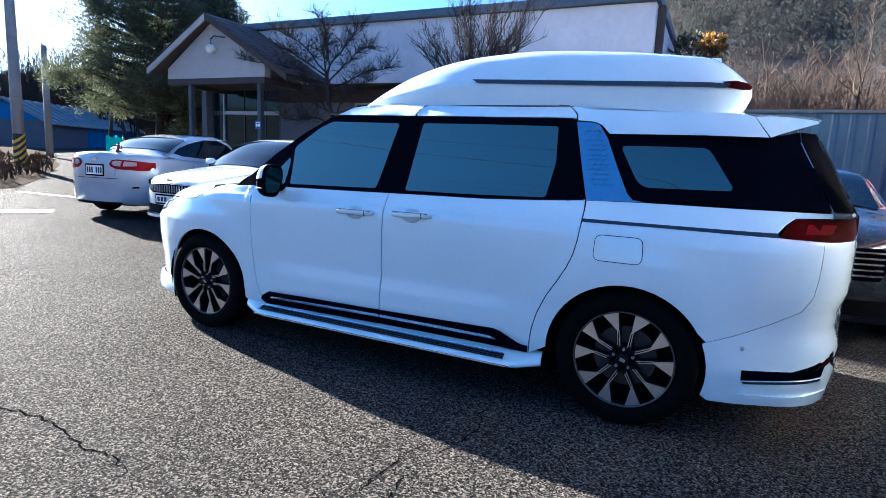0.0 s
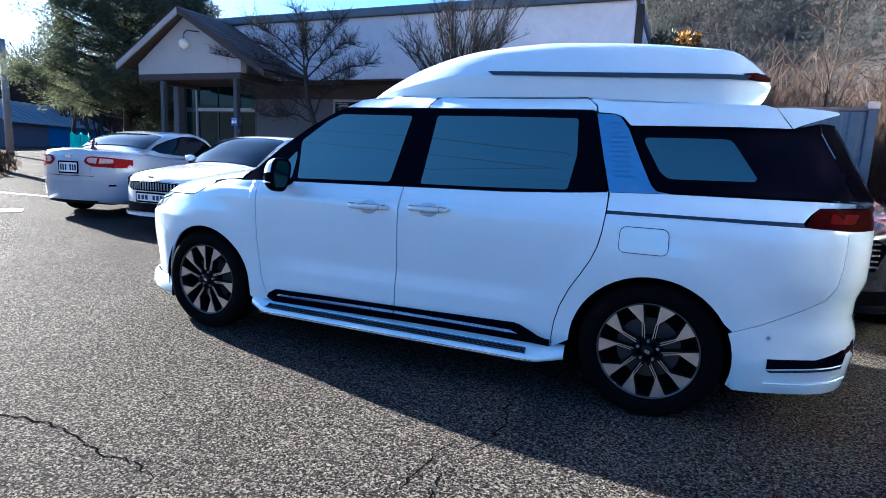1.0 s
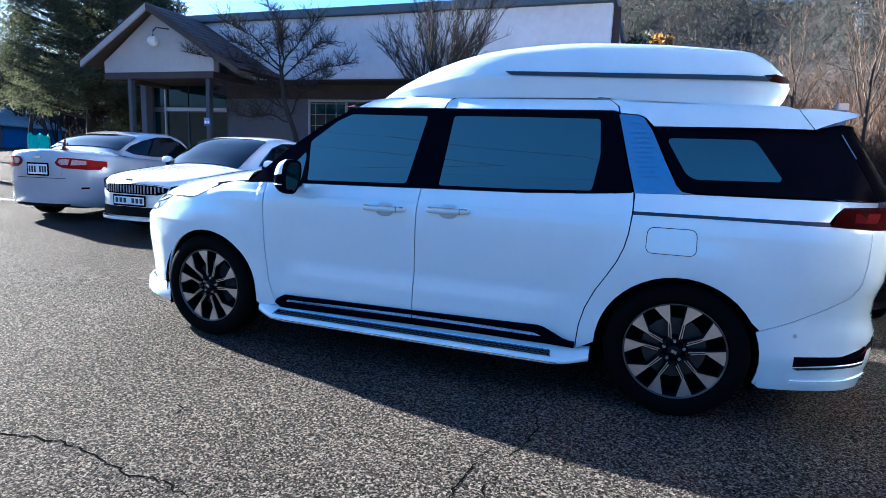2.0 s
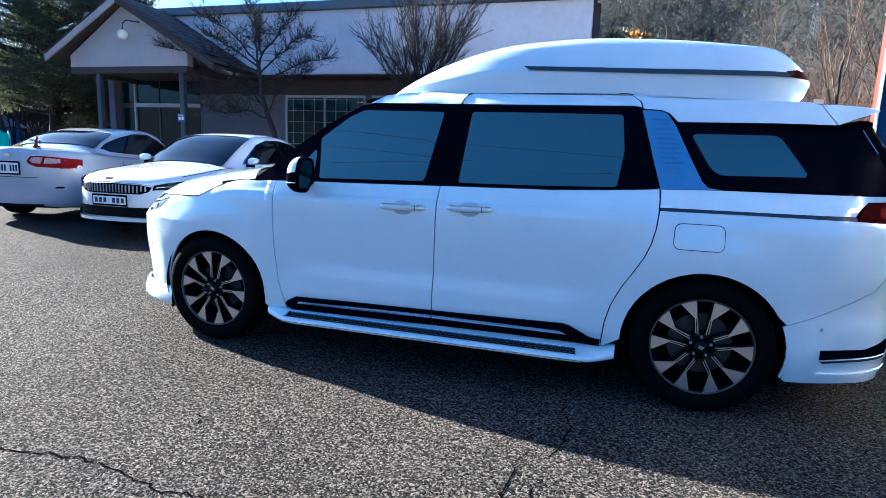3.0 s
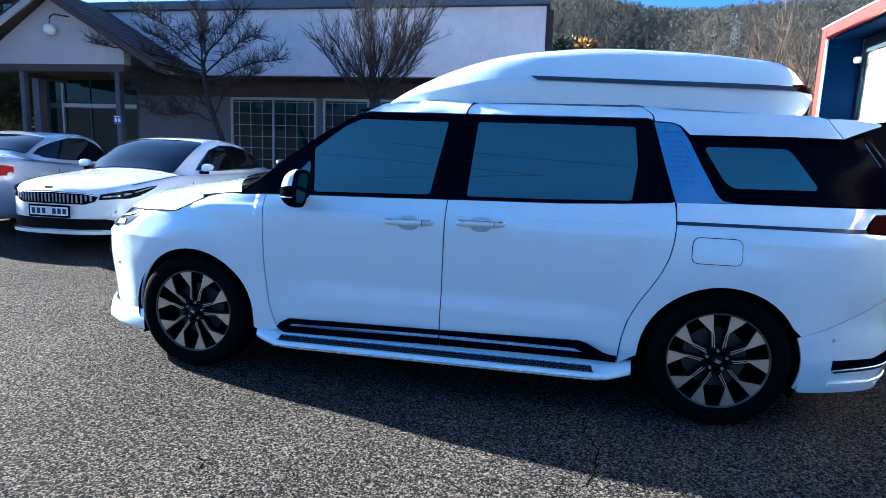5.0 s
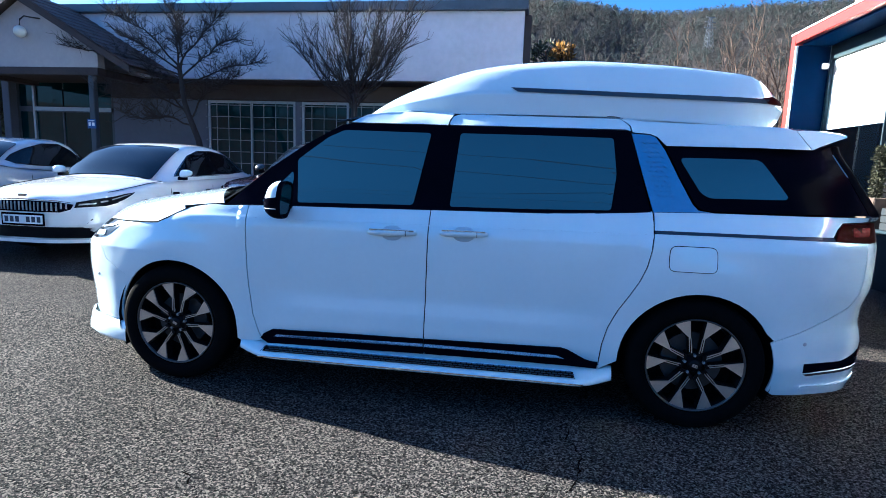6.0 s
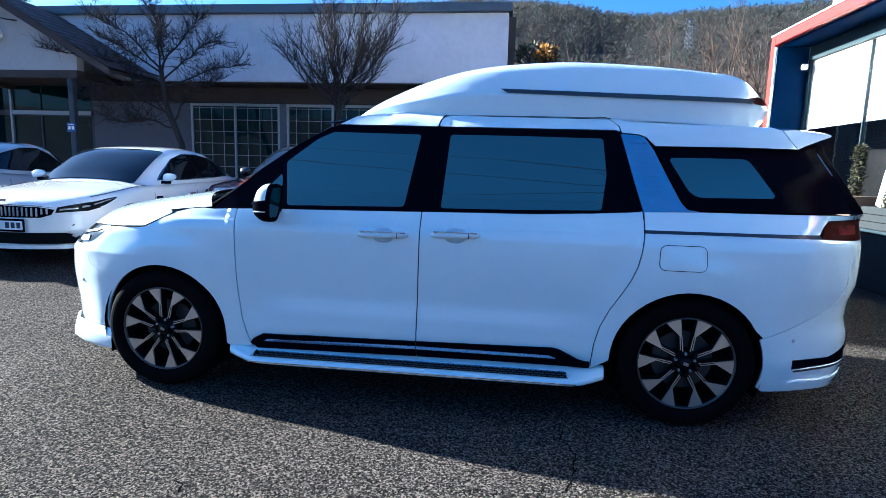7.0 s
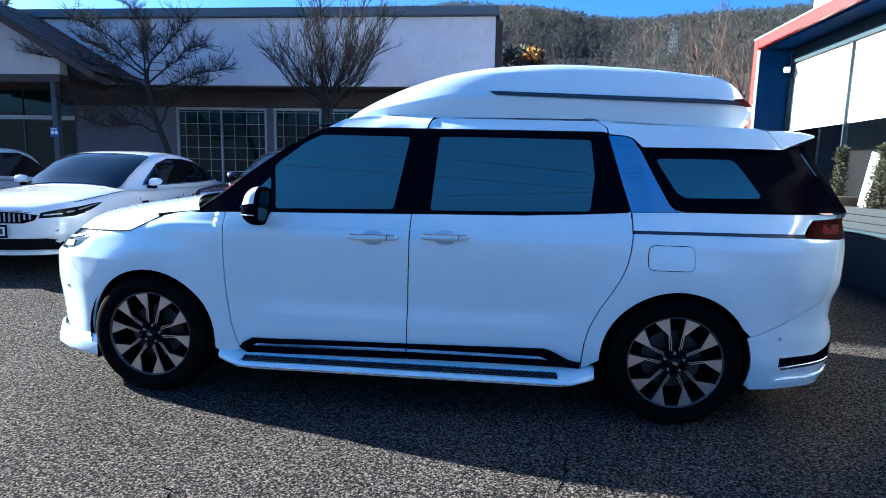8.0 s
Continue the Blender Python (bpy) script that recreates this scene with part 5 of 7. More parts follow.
for s in (-1, 1):
    rake = bmesh.new()
    y0, y1 = PY - 0.32, PY - 0.26
    q = [(PX, AP), (PX + s * HW[s], AP - HW[s] * PITCH), (PX + s * HW[s], AP - 0.16 - HW[s] * PITCH), (PX, AP - 0.17)]
    v0 = [rake.verts.new((x, y0, z)) for x, z in q]
    v1 = [rake.verts.new((x, y1, z)) for x, z in q]
    rake.faces.new(v0)
    rake.faces.new(v1[::-1])
    for i in range(4):
        rake.faces.new((v0[(i + 1) % 4], v0[i], v1[i], v1[(i + 1) % 4]))
    bmesh.ops.recalc_face_normals(rake, faces=rake.faces)
    part("bargeboard", rake, GABLE_WHITE if s < 0 else SOFFIT, porch)
    und = bmesh.new()
    q = [(PX, AP - 0.02), (PX + s * HW[s], AP - 0.02 - HW[s] * PITCH), (PX + s * HW[s], AP - 0.10 - HW[s] * PITCH), (PX, AP - 0.10)]
    v0 = [und.verts.new((x, PY - 0.255, z)) for x, z in q]
    v1 = [und.verts.new((x, FY - 0.06, z)) for x, z in q]
    und.faces.new(v0)
    und.faces.new(v1[::-1])
    for i in range(4):
        und.faces.new((v0[(i + 1) % 4], v0[i], v1[i], v1[(i + 1) % 4]))
    bmesh.ops.recalc_face_normals(und, faces=und.faces)
    roofp = part("roof", und, SOFFIT, porch, "brown shingle roof slope")
    n = 13
    ln = math.hypot(2.72, AP - 3.58)
    for i in range(n):
        t0, t1 = i / n, (i + 1.15) / n
        q = [(PX + s * (HW[s] + 0.04) * t0, AP - HW[s] * PITCH * t0 + 0.012), (PX + s * (HW[s] + 0.04) * min(t1, 1.02), AP - HW[s] * PITCH * min(t1, 1.02) + 0.034)]
        sh = bmesh.new()
        yy = PY - 0.34
        while yy < FY - 0.08:
            y2 = min(yy + 0.30, FY - 0.07)
            j = rng.uniform(0, 0.006)
            v = [sh.verts.new((q[0][0], yy, q[0][1] + j)), sh.verts.new((q[0][0], y2 - 0.006, q[0][1] + j)), sh.verts.new((q[1][0], y2 - 0.006, q[1][1] + j)), sh.verts.new((q[1][0], yy, q[1][1] + j))]
            w = [sh.verts.new(p.co - Vector((0, 0, 0.016))) for p in v]
            sh.faces.new(v)
            for k in range(4):
                sh.faces.new((v[(k + 1) % 4], v[k], w[k], w[(k + 1) % 4]))
            yy = y2
        bmesh.ops.recalc_face_normals(sh, faces=sh.faces)
        part("shingle_course", sh, ROOF_TILE, roofp)
part("beam", boxes((PX - 1.95, PX + 1.95, PY - 0.02, PY + 0.26, 3.24, 3.416), (PX - 1.95, PX - 1.7, PY + 0.26, LY - 0.3, 3.24, 3.416), (PX + 1.7, PX + 1.95, PY + 0.26, FY - 0.06, 3.24, 3.416), bevel=0.01), SOFFIT, porch)
part("porch_ceiling", boxes((PX - 1.69, PX + 1.69, PY + 0.27, LY - 0.3, 3.36, 3.40)), SOFFIT, porch)
for x in (-12.68, -9.92):
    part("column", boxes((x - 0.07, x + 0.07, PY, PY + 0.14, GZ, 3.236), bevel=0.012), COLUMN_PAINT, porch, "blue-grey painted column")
globe = thing("porch_lamp", "round cream globe lamp on a curved wall bracket", "lamp", pose(PX + 0.06, PY - 0.16, 4.20))
bm = bmesh.new()
bmesh.ops.create_uvsphere(bm, u_segments=20, v_segments=14, radius=0.135)
part("globe", bm, LAMP_GLASS, globe, "", True)
bm = bmesh.new()
tube(bm, [(0.0, 0.0, 0.13), (0.02, 0, 0.28), (0.12, 0.02, 0.36), (0.30, 0.05, 0.33), (0.42, 0.155, 0.33)], [0.02, 0.018, 0.016, 0.016, 0.016], 8)
part("bracket", bm, CABLE, globe, "", True)
sign = thing("column_sign", "small square blue sign with white marks fixed to a porch column", "sign", pose(-9.92, PY - 0.03, 2.10))
part("panel", boxes((-0.115, 0.115, -0.012, 0.012, -0.11, 0.11), bevel=0.006), SIGN_BLUE, sign)
for x0, x1, z0, z1 in ((-0.08, -0.015, -0.05, 0.03), (0.015, 0.08, -0.05, 0.03), (-0.08, 0.08, 0.06, 0.08)):
    part("mark", boxes((x0, x1, -0.016, -0.0125, z0, z1)), SIGN_WHITE, sign)

# ---- steel container behind the van ----
cont = thing("container", "blue-grey corrugated steel storage container", "container", pose(0, 0, 0))
CX0, CX1, CY1 = -1.3, 4.72, 11.9
cb = bmesh.new()
prof = []
x = CX0 + 0.1
while x < CX1 - 0.12:
    prof += [(x, 0.0), (x + 0.07, 0.0), (x + 0.105, 0.014), (x + 0.175, 0.014), (x + 0.21, 0.0)]
    x += 0.28
prof.append((CX1 - 0.1, 0.0))
CX0, cy0 = 0.62, 9.5
prof = [p for i, p in enumerate(prof) if p[0] > CX0 and (i == 0 or p != prof[i - 1])]
grid(cb, [[(px, cy0 + dy, z) for px, dy in prof] for z in (0.2, 2.52)])
bmesh.ops.recalc_face_normals(cb, faces=cb.faces)
part("corrugated_side", cb, CONTAINER, cont)
part("shell", boxes((CX0, CX1 - 0.05, cy0 + 0.05, CY1, 0.12, 2.55)), CONTAINER, cont)
part("top_rail", boxes((CX0, CX1, cy0 - 0.02, cy0 + 0.05, 2.54, 2.60), bevel=0.008), FASCIA, cont)
part("bottom_rail", boxes((CX0, CX1, cy0 - 0.03, cy0 + 0.05, 0.02, 0.2), bevel=0.008), CONTAINER, cont)
for x in (CX0, CX1 - 0.14):
    part("corner_post", boxes((x, x + 0.16, cy0 - 0.04, cy0 + 0.14, 0.0, 2.62), bevel=0.01), CONTAINER, cont)
part("corner_casting", boxes((CX1 - 0.16, CX1 + 0.03, cy0 - 0.05, cy0 + 0.15, 2.56, 2.70), bevel=0.015), STEEL, cont)

CLEAR_GLASS = material("clear_shop_glass", (1, 1, 1), 0.0, ior=1.3)
CLEAR_GLASS.node_tree.nodes["Principled BSDF"].inputs["Transmission Weight"].default_value = 1.0
BLIND = material("white_blind", (0.82, 0.82, 0.80), 0.9, vary=0.03, scale=3)

# ---- shop at the right: orange portal round a glass front that faces -x ----
SX, SY = 5.02, 8.0
shop = thing("shop", "shop front with orange portal frame, navy reveal and tall glass", "building")
part("portal_post", boxes((SX, SX + 0.35, SY - 0.16, SY, 0.0, 3.86), bevel=0.006), ORANGE, shop, "orange clad portal post")
part("portal_beam", boxes((SX, SX + 0.35, -2.6, SY - 0.162, 3.70, 3.86), bevel=0.006), ORANGE, shop, "orange clad portal beam")
part("portal_edge", boxes((SX + 0.004, SX + 0.04, SY - 0.20, SY - 0.163, 0.0, 3.66), (SX - 0.012, SX + 0.1, -2.6, SY + 0.004, 3.862, 3.885)), WHITE_TRIM, shop)
part("reveal", boxes((SX + 0.044, SX + 0.56, SY - 0.21, SY - 0.166, 0, 3.6595), (SX + 0.104, SX + 0.70, -2.6, SY - 0.21, 3.66, 3.697)), NAVY, shop, "navy blue reveal")
part("end_wall", boxes((SX + 0.36, SX + 9.0, SY - 0.15, SY + 0.1, 0, 3.85)), WHITE_TRIM, shop)
part("roof_block", boxes((SX + 0.5, SX + 9.0, -2.6, SY - 0.9, 3.89, 4.75), bevel=0.01), WHITE_TRIM, shop, "white parapet above the portal")
GX = SX + 0.58
yy = SY - 0.22
frame_bits = [(GX - 0.02, GX + 0.06, yy - 0.07, yy - 0.002, 0, 3.418), (GX - 0.02, GX + 0.06, -2.6, yy - 0.002, 3.42, 3.657), (GX - 0.02, GX + 0.06, -2.6, yy - 0.07, 0.0, 0.10)]
glaze = part("glazing_frame", boxes(*frame_bits, bevel=0.004), SHOP_FRAME, shop, "grey aluminium glazing frame")
y1 = yy - 0.07
while y1 > -0.9:
    y0 = y1 - 1.75
    pane = part("pane", boxes((GX + 0.015, GX + 0.025, y0 + 0.06, y1, 0.10, 3.40)), CLEAR_GLASS, glaze)
    pane.visible_shadow = False
    part("blind", boxes((GX + 0.030, GX + 0.034, y0 + 0.065, y1 - 0.004, 2.24, 3.40)), BLIND, glaze, "white roller blind")
    part("mullion", boxes((GX - 0.02, GX + 0.06, y0 + 0.015, y0 + 0.045, 0.10, 3.40), bevel=0.004), SHOP_FRAME, glaze)
    y1 = y0
# Black floor and back wall stand in for the unlit inside.
part("shop_floor", boxes((GX + 0.07, GX + 0.89, -2.6, SY - 0.25, 0.0, 0.05)), MATT_BLACK, shop, "black floor standing in for the unlit shop inside")
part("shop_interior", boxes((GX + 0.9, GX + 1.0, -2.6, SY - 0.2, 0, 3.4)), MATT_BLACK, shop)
# Added black sheet hides the sunlit inner face of the end wall.
part("end_wall_cover", boxes((GX + 0.062, GX + 0.89, SY - 0.24, SY - 0.17, 0.052, 3.4)), MATT_BLACK, shop, "added black sheet over the sunlit end wall")
cctv = thing("security_camera", "small grey security camera on the shop reveal", "camera", pose(SX + 0.45, SY - 0.25, 3.30))
part("housing", boxes((-0.05, 0.05, -0.12, -0.05, -0.05, 0.05), bevel=0.015), FRAME_METAL, cctv)
part("bracket", boxes((0.0, 0.05, -0.06, 0.04, -0.02, 0.02)), FRAME_METAL, cctv)

# ---- far hill ----
def hill_height(a, r):
    """Height of the ground at bearing a (degrees right of +y) and distance r."""
    # Behind the camera the ridge is unseen, added to block the bright horizon.
    ridge = lerp([(-180, 26), (-110, 24), (-80, 24), (-45, 30), (-28, 56), (-12, 80), (-5, 86), (1, 86), (5, 82), (8, 77), (11, 75.5), (16, 76), (20, 76), (25, 75), (32, 78), (42, 70), (60, 55), (110, 34), (180, 26)], a)
    rise = hump(-r, -330, -45)
    back = 0.35 + 0.65 * hump(r, 330, 520)
    return ridge * rise * back + 3 * noise.noise((a * 0.12, r * 0.013, 0.5)) * rise


hill = bmesh.new()
rows = []
for i in range(26):
    r = 40 + 480 * (i / 25) ** 1.2
    rows.append([(r * math.sin(radians(a)), r * math.cos(radians(a)), hill_height(a, r) - 0.4 + (1.0 if r > 42 else 0)) for a in range(-180, 181, 4)])
grid(hill, rows)
bmesh.ops.recalc_face_normals(hill, faces=hill.faces)
tagged(part("hill", hill, HILL_WOOD, None, "wooded winter hillside in brown and grey", True), category="hill", kind="structure")


def far_crowns(name, label, rng, n, mat, size, r0, r1, tall, sprays, wide, peak=0.0):
    """Far trees: each a crown of fine upward sprays, one sliver apiece; peak: how far the crown narrows to its top."""
    verts, round_n = [], []
    for _ in range(n):
        a = rng.uniform(-64, 50) if rng.random() < 0.96 else rng.uniform(-180, 180)
        r = rng.uniform(r0 ** 0.5, r1 ** 0.5) ** 2
        s = size * rng.uniform(0.6, 1.4) * (0.75 + r / 420)
        x, y, z = r * math.sin(radians(a)), r * math.cos(radians(a)), hill_height(a, r)
        for _ in range(sprays):
            t, u = rng.uniform(0, math.tau), rng.random()
            q = s * (1 - u * u) ** 0.5 * (1 - peak * u) * rng.random() ** 0.5
            px, py, pz = x + q * math.cos(t), y + q * math.sin(t), z + s * tall * u
            w, b = s * wide * rng.uniform(0.6, 1.4), rng.uniform(0, math.tau)
            ln = s * rng.uniform(0.35, 0.8)
            verts += [(px - w * math.cos(b), py - w * math.sin(b), pz), (px + w * math.cos(b), py + w * math.sin(b), pz),
                      (px + ln * rng.uniform(-0.9, 0.9), py + ln * rng.uniform(-0.9, 0.9), pz + ln * rng.uniform(0.15, 0.9))]
            round_n.append((px - x, py - y, pz - z + 0.25 * s))
    tri = np.array(verts).reshape(-1, 3, 3)
    out = np.cross(tri[:, 1] - tri[:, 0], tri[:, 2] - tri[:, 0])
    turned = (out * tri[:, 0]).sum(1) > 0           # every sliver turned to the valley
    tri[turned] = tri[turned][:, ::-1]
    round_n = np.array(round_n)
    round_n /= np.linalg.norm(round_n, axis=1)[:, None]
    me = bpy.data.meshes.new(name)
    me.from_pydata(tri.reshape(-1, 3), [], np.arange(len(tri) * 3).reshape(-1, 3))
    me.shade_smooth()
    me.normals_split_custom_set_from_vertices(np.repeat(round_n, 3, axis=0).tolist())
    me.materials.append(mat)
    tagged(new(name, me), label, "trees", kind="stuff")


rng = random.Random(11)
far_crowns("bare_woodland", "bare brown winter trees covering the hillside", rng, 34000, HILL_WOOD, 1.2, 75, 400, 1.5, 17, 0.07)
far_crowns("pine_woodland", "dark green pines along the upper hillside", rng, 16000, HILL_PINE, 1.2, 160, 440, 1.9, 24, 0.09, 0.6)


def thicket(name, label, rng, n, area, hmin, hmax, mat, thin):
    """Bare shrubs: stems that fan out from one foot and fork into fine curved twigs."""
    verts, faces = [], []

    def line(p, d, length, r, seg, curl, lift):
        pts = [p]
        for i in range(seg):
            d = (d + Vector((rng.uniform(-curl, curl), rng.uniform(-curl, curl), rng.uniform(-curl, curl) + lift))).normalized()
            p = p + d * (length / seg)
            pts.append(p)
        a = d.cross(Vector((0.3, 1, 0.2))).normalized()
        b = d.cross(a)
        k0 = len(verts)
        for i, q in enumerate(pts):
            rr = r * (1 - 0.6 * i / seg)
            for j in range(3):
                verts.append(q + (a * math.cos(j * math.tau / 3) + b * math.sin(j * math.tau / 3)) * rr)
        for i in range(seg):
            for j in range(3):
                k = k0 + 3 * i
                faces.append((k + j, k + (j + 1) % 3, k + 3 + (j + 1) % 3, k + 3 + j))
        return pts, d
    for _ in range(n):
        x, y, z = area(rng)
        h = rng.uniform(hmin, hmax)
        for _ in range(rng.randint(6, 9)):
            t, o = rng.uniform(0, math.tau), rng.uniform(0.05, 0.65)
            d = Vector((o * math.cos(t), o * math.sin(t), 1)).normalized()
            pts, d = line(Vector((x + rng.uniform(-0.25, 0.25), y + rng.uniform(-0.25, 0.25), z - 0.1)), d, h * rng.uniform(0.7, 1.0), thin * 1.7, 4, 0.24, 0.02)
            for _ in range(8):
                u = rng.uniform(1.2, 3.95)
                q = pts[int(u)].lerp(pts[int(u) + 1], u - int(u))
                d2 = (d + Vector((rng.uniform(-0.9, 0.9), rng.uniform(-0.9, 0.9), rng.uniform(-0.3, 0.5)))).normalized()
                tw, d2 = line(q, d2, h * rng.uniform(0.16, 0.36), thin * 0.8, 3, 0.3, 0.05)
                for _ in range(4):
                    u = rng.uniform(0.5, 2.9)
                    q = tw[int(u)].lerp(tw[int(u) + 1], u - int(u))
                    d3 = (d2 + Vector((rng.uniform(-1, 1), rng.uniform(-1, 1), rng.uniform(-0.4, 0.6)))).normalized()
                    line(q, d3, h * rng.uniform(0.06, 0.16), thin * 0.45, 2, 0.35, 0.05)
    me = bpy.data.meshes.new(name)
    me.from_pydata(verts, [], faces)
    me.materials.append(mat)
    tagged(new(name, me), label, "shrubs", kind="stuff")


def brush(name, label, rng, n, area, hmin, hmax, mat, thin=0.012):
    """Bare brushwood: many thin branching stems."""
    verts, faces = [], []

    def stick(p, q, r0, r1):
        k = len(verts)
        d = (q - p).normalized()
        a = d.cross(Vector((0.3, 1, 0.2))).normalized()
        b = d.cross(a)
        for c, r in ((p, r0), (q, r1)):
            for j in range(3):
                t = j * math.tau / 3
                verts.append(c + (a * math.cos(t) + b * math.sin(t)) * r)
        for j in range(3):
            faces.append((k + j, k + (j + 1) % 3, k + 3 + (j + 1) % 3, k + 3 + j))
    for _ in range(n):
        x, y, z = area(rng)
        h = rng.uniform(hmin, hmax)
        for _ in range(rng.randint(2, 4)):
            p = Vector((x + rng.uniform(-0.2, 0.2), y + rng.uniform(-0.2, 0.2), z))
            d = Vector((rng.uniform(-0.35, 0.35), rng.uniform(-0.35, 0.35), 1)).normalized()
            q = p + d * h * 0.55
            stick(p, q, thin * 1.6, thin)
            for _ in range(4):
                d2 = (d + Vector((rng.uniform(-0.8, 0.8), rng.uniform(-0.8, 0.8), rng.uniform(-0.1, 0.6)))).normalized()
                s = p.lerp(q, rng.uniform(0.35, 1))
                e = s + d2 * h * rng.uniform(0.25, 0.5)
                stick(s, e, thin * 0.9, thin * 0.5)
                for _ in range(4):
                    d3 = (d2 + Vector((rng.uniform(-0.9, 0.9), rng.uniform(-0.9, 0.9), rng.uniform(-0.2, 0.6)))).normalized()
                    s3 = s.lerp(e, rng.uniform(0.3, 1))
                    stick(s3, s3 + d3 * h * rng.uniform(0.1, 0.25), thin * 0.5, thin * 0.3)
    me = bpy.data.meshes.new(name)
    me.from_pydata(verts, [], faces)
    me.materials.append(mat)
    tagged(new(name, me), label, "shrubs", kind="stuff")


rng = random.Random(21)
thicket("brushwood", "bare reddish-brown shrubs behind the container", rng, 400, lambda q: (q.uniform(1.2, 22), q.uniform(12.8, 25), 0.0), 2.2, 4.1, TWIG, 0.0095)
thicket("pale_brushwood", "tall pale bare saplings behind the container", rng, 4, lambda q: (q.uniform(4.0, 15), q.uniform(13.5, 20), 0.0), 3.6, 4.8, PALE_TWIG, 0.010)
thicket("far_brushwood", "bare brown trees at the foot of the hill", rng, 300, lambda q: (q.uniform(-4, 48), q.uniform(30, 60), 1.0), 4.0, 7.0, TWIG, 0.03)
brush("verge_weeds", "dead brown weeds on the verge", rng, 300, lambda q: (lambda x: (x, lerp([(-34, 17.2), (-24.2, 11.8), (-17.3, 7.8), (-13.4, 4.5), (-12.0, 2.5)], x) - 0.25 - q.uniform(0, 3.5), slope(x, 6.0) + 0.1))(q.uniform(-26, -13.5)), 0.12, 0.5, DRY_GRASS, 0.010)
brush("left_woodland", "bare grey trees behind the blue house", rng, 330, lambda q: (q.uniform(-85, -40), q.uniform(28, 62), 1.0), 7.0, 12.0, BARK, 0.045)

# trees near the building
rng = random.Random(5)
def limb_tree(name, label, rng, base, trunk, limbs, twigs, reach, trunk_r, limb_r, stiff=0.9, mat=None):
    """A bare tree from its main limbs: each limb a bent line that carries crooked twigs on twigs."""
    root = thing(name, label, "tree", Matrix.Translation(base))
    bm = bmesh.new()
    n = len(trunk) - 1
    tube(bm, trunk, [trunk_r * (1 - 0.4 * i / n) for i in range(n + 1)], 9, False)
    part("trunk", bm, BARK, root, "", True)
    bm = bmesh.new()

    def crooked(p, d, length, r, seg, curl):
        pts = [p]
        for _ in range(seg):
            d = (d + Vector((rng.uniform(-curl, curl), rng.uniform(-curl, curl), rng.uniform(-curl, curl) + 0.10))).normalized()
            p = p + d * (length / seg)
            pts.append(p)
        tube(bm, pts, [r * (1 - 0.55 * i / seg) for i in range(seg + 1)], 4 if r > 0.006 else 3, False)
        return pts
    for pts in limbs:
        pts = [Vector(p) for p in pts]
        fine = []
        for a, b in zip(pts, pts[1:]):
            for k in range(3):
                fine.append(a.lerp(b, k / 3) + Vector((rng.uniform(-1, 1), rng.uniform(-1, 1), rng.uniform(-1, 1))) * 0.035 * (k > 0))
        fine.append(pts[-1])
        m = len(fine) - 1
        tube(bm, fine, [limb_r * (1 - 0.75 * i / m) for i in range(m + 1)], 5, False)
        for _ in range(twigs):
            u = rng.uniform(0.22, 0.999) * m
            i = int(u)
            along = (fine[i + 1] - fine[i]).normalized()
            d = (along * stiff + Vector((rng.uniform(-1, 1), rng.uniform(-1, 1), rng.uniform(-0.25, 0.9))) * 0.75).normalized()
            tw = crooked(fine[i].lerp(fine[i + 1], u - i), d, reach * rng.uniform(0.5, 1.2), limb_r * 0.32, 4, 0.50 - 0.25 * stiff)
            for _ in range(7):
                v = rng.uniform(0.6, 3.99)
                j = int(v)
                d2 = (d + Vector((rng.uniform(-1, 1), rng.uniform(-1, 1), rng.uniform(-0.5, 0.8)))).normalized()
                crooked(tw[j].lerp(tw[j + 1], v - j), d2, reach * rng.uniform(0.16, 0.48), limb_r * 0.16, 3, 0.35)
    part("crown", bm, mat or BARK, root, "bare winter branches")["kind"] = "stuff"
    return root


fan = []
for i in range(20):
    a, t = math.tau * i / 20 * 3.0 + rng.uniform(0, 0.6), radians(rng.uniform(8, 62))
    ln = rng.uniform(1.9, 2.6) * (1 - 0.22 * t)
    foot = Vector((rng.uniform(-0.12, 0.12), rng.uniform(-0.12, 0.12), rng.uniform(2.45, 2.95)))
    d0, d1 = math.sin(t), math.sin(t * 0.7)
    fan.append([foot, foot + Vector((math.cos(a) * d0, math.sin(a) * d0, math.cos(t))) * ln * 0.4,
                foot + Vector((math.cos(a) * d0, math.sin(a) * d0, math.cos(t))) * ln * 0.4 + Vector((math.cos(a) * d1, math.sin(a) * d1, math.cos(t * 0.7))) * ln * 0.6])
limb_tree("bare_tree", "round-crowned bare tree with many upright limbs in front of the building", rng, (-3.26, 8.9, slope(-3.2, 8.9)), [(0.05, 0, -0.1), (0.02, 0, 1.2), (-0.02, 0, 2.2), (0, 0, 2.9)], fan, 26, 0.62, 0.10, 0.024)
rng = random.Random(8)
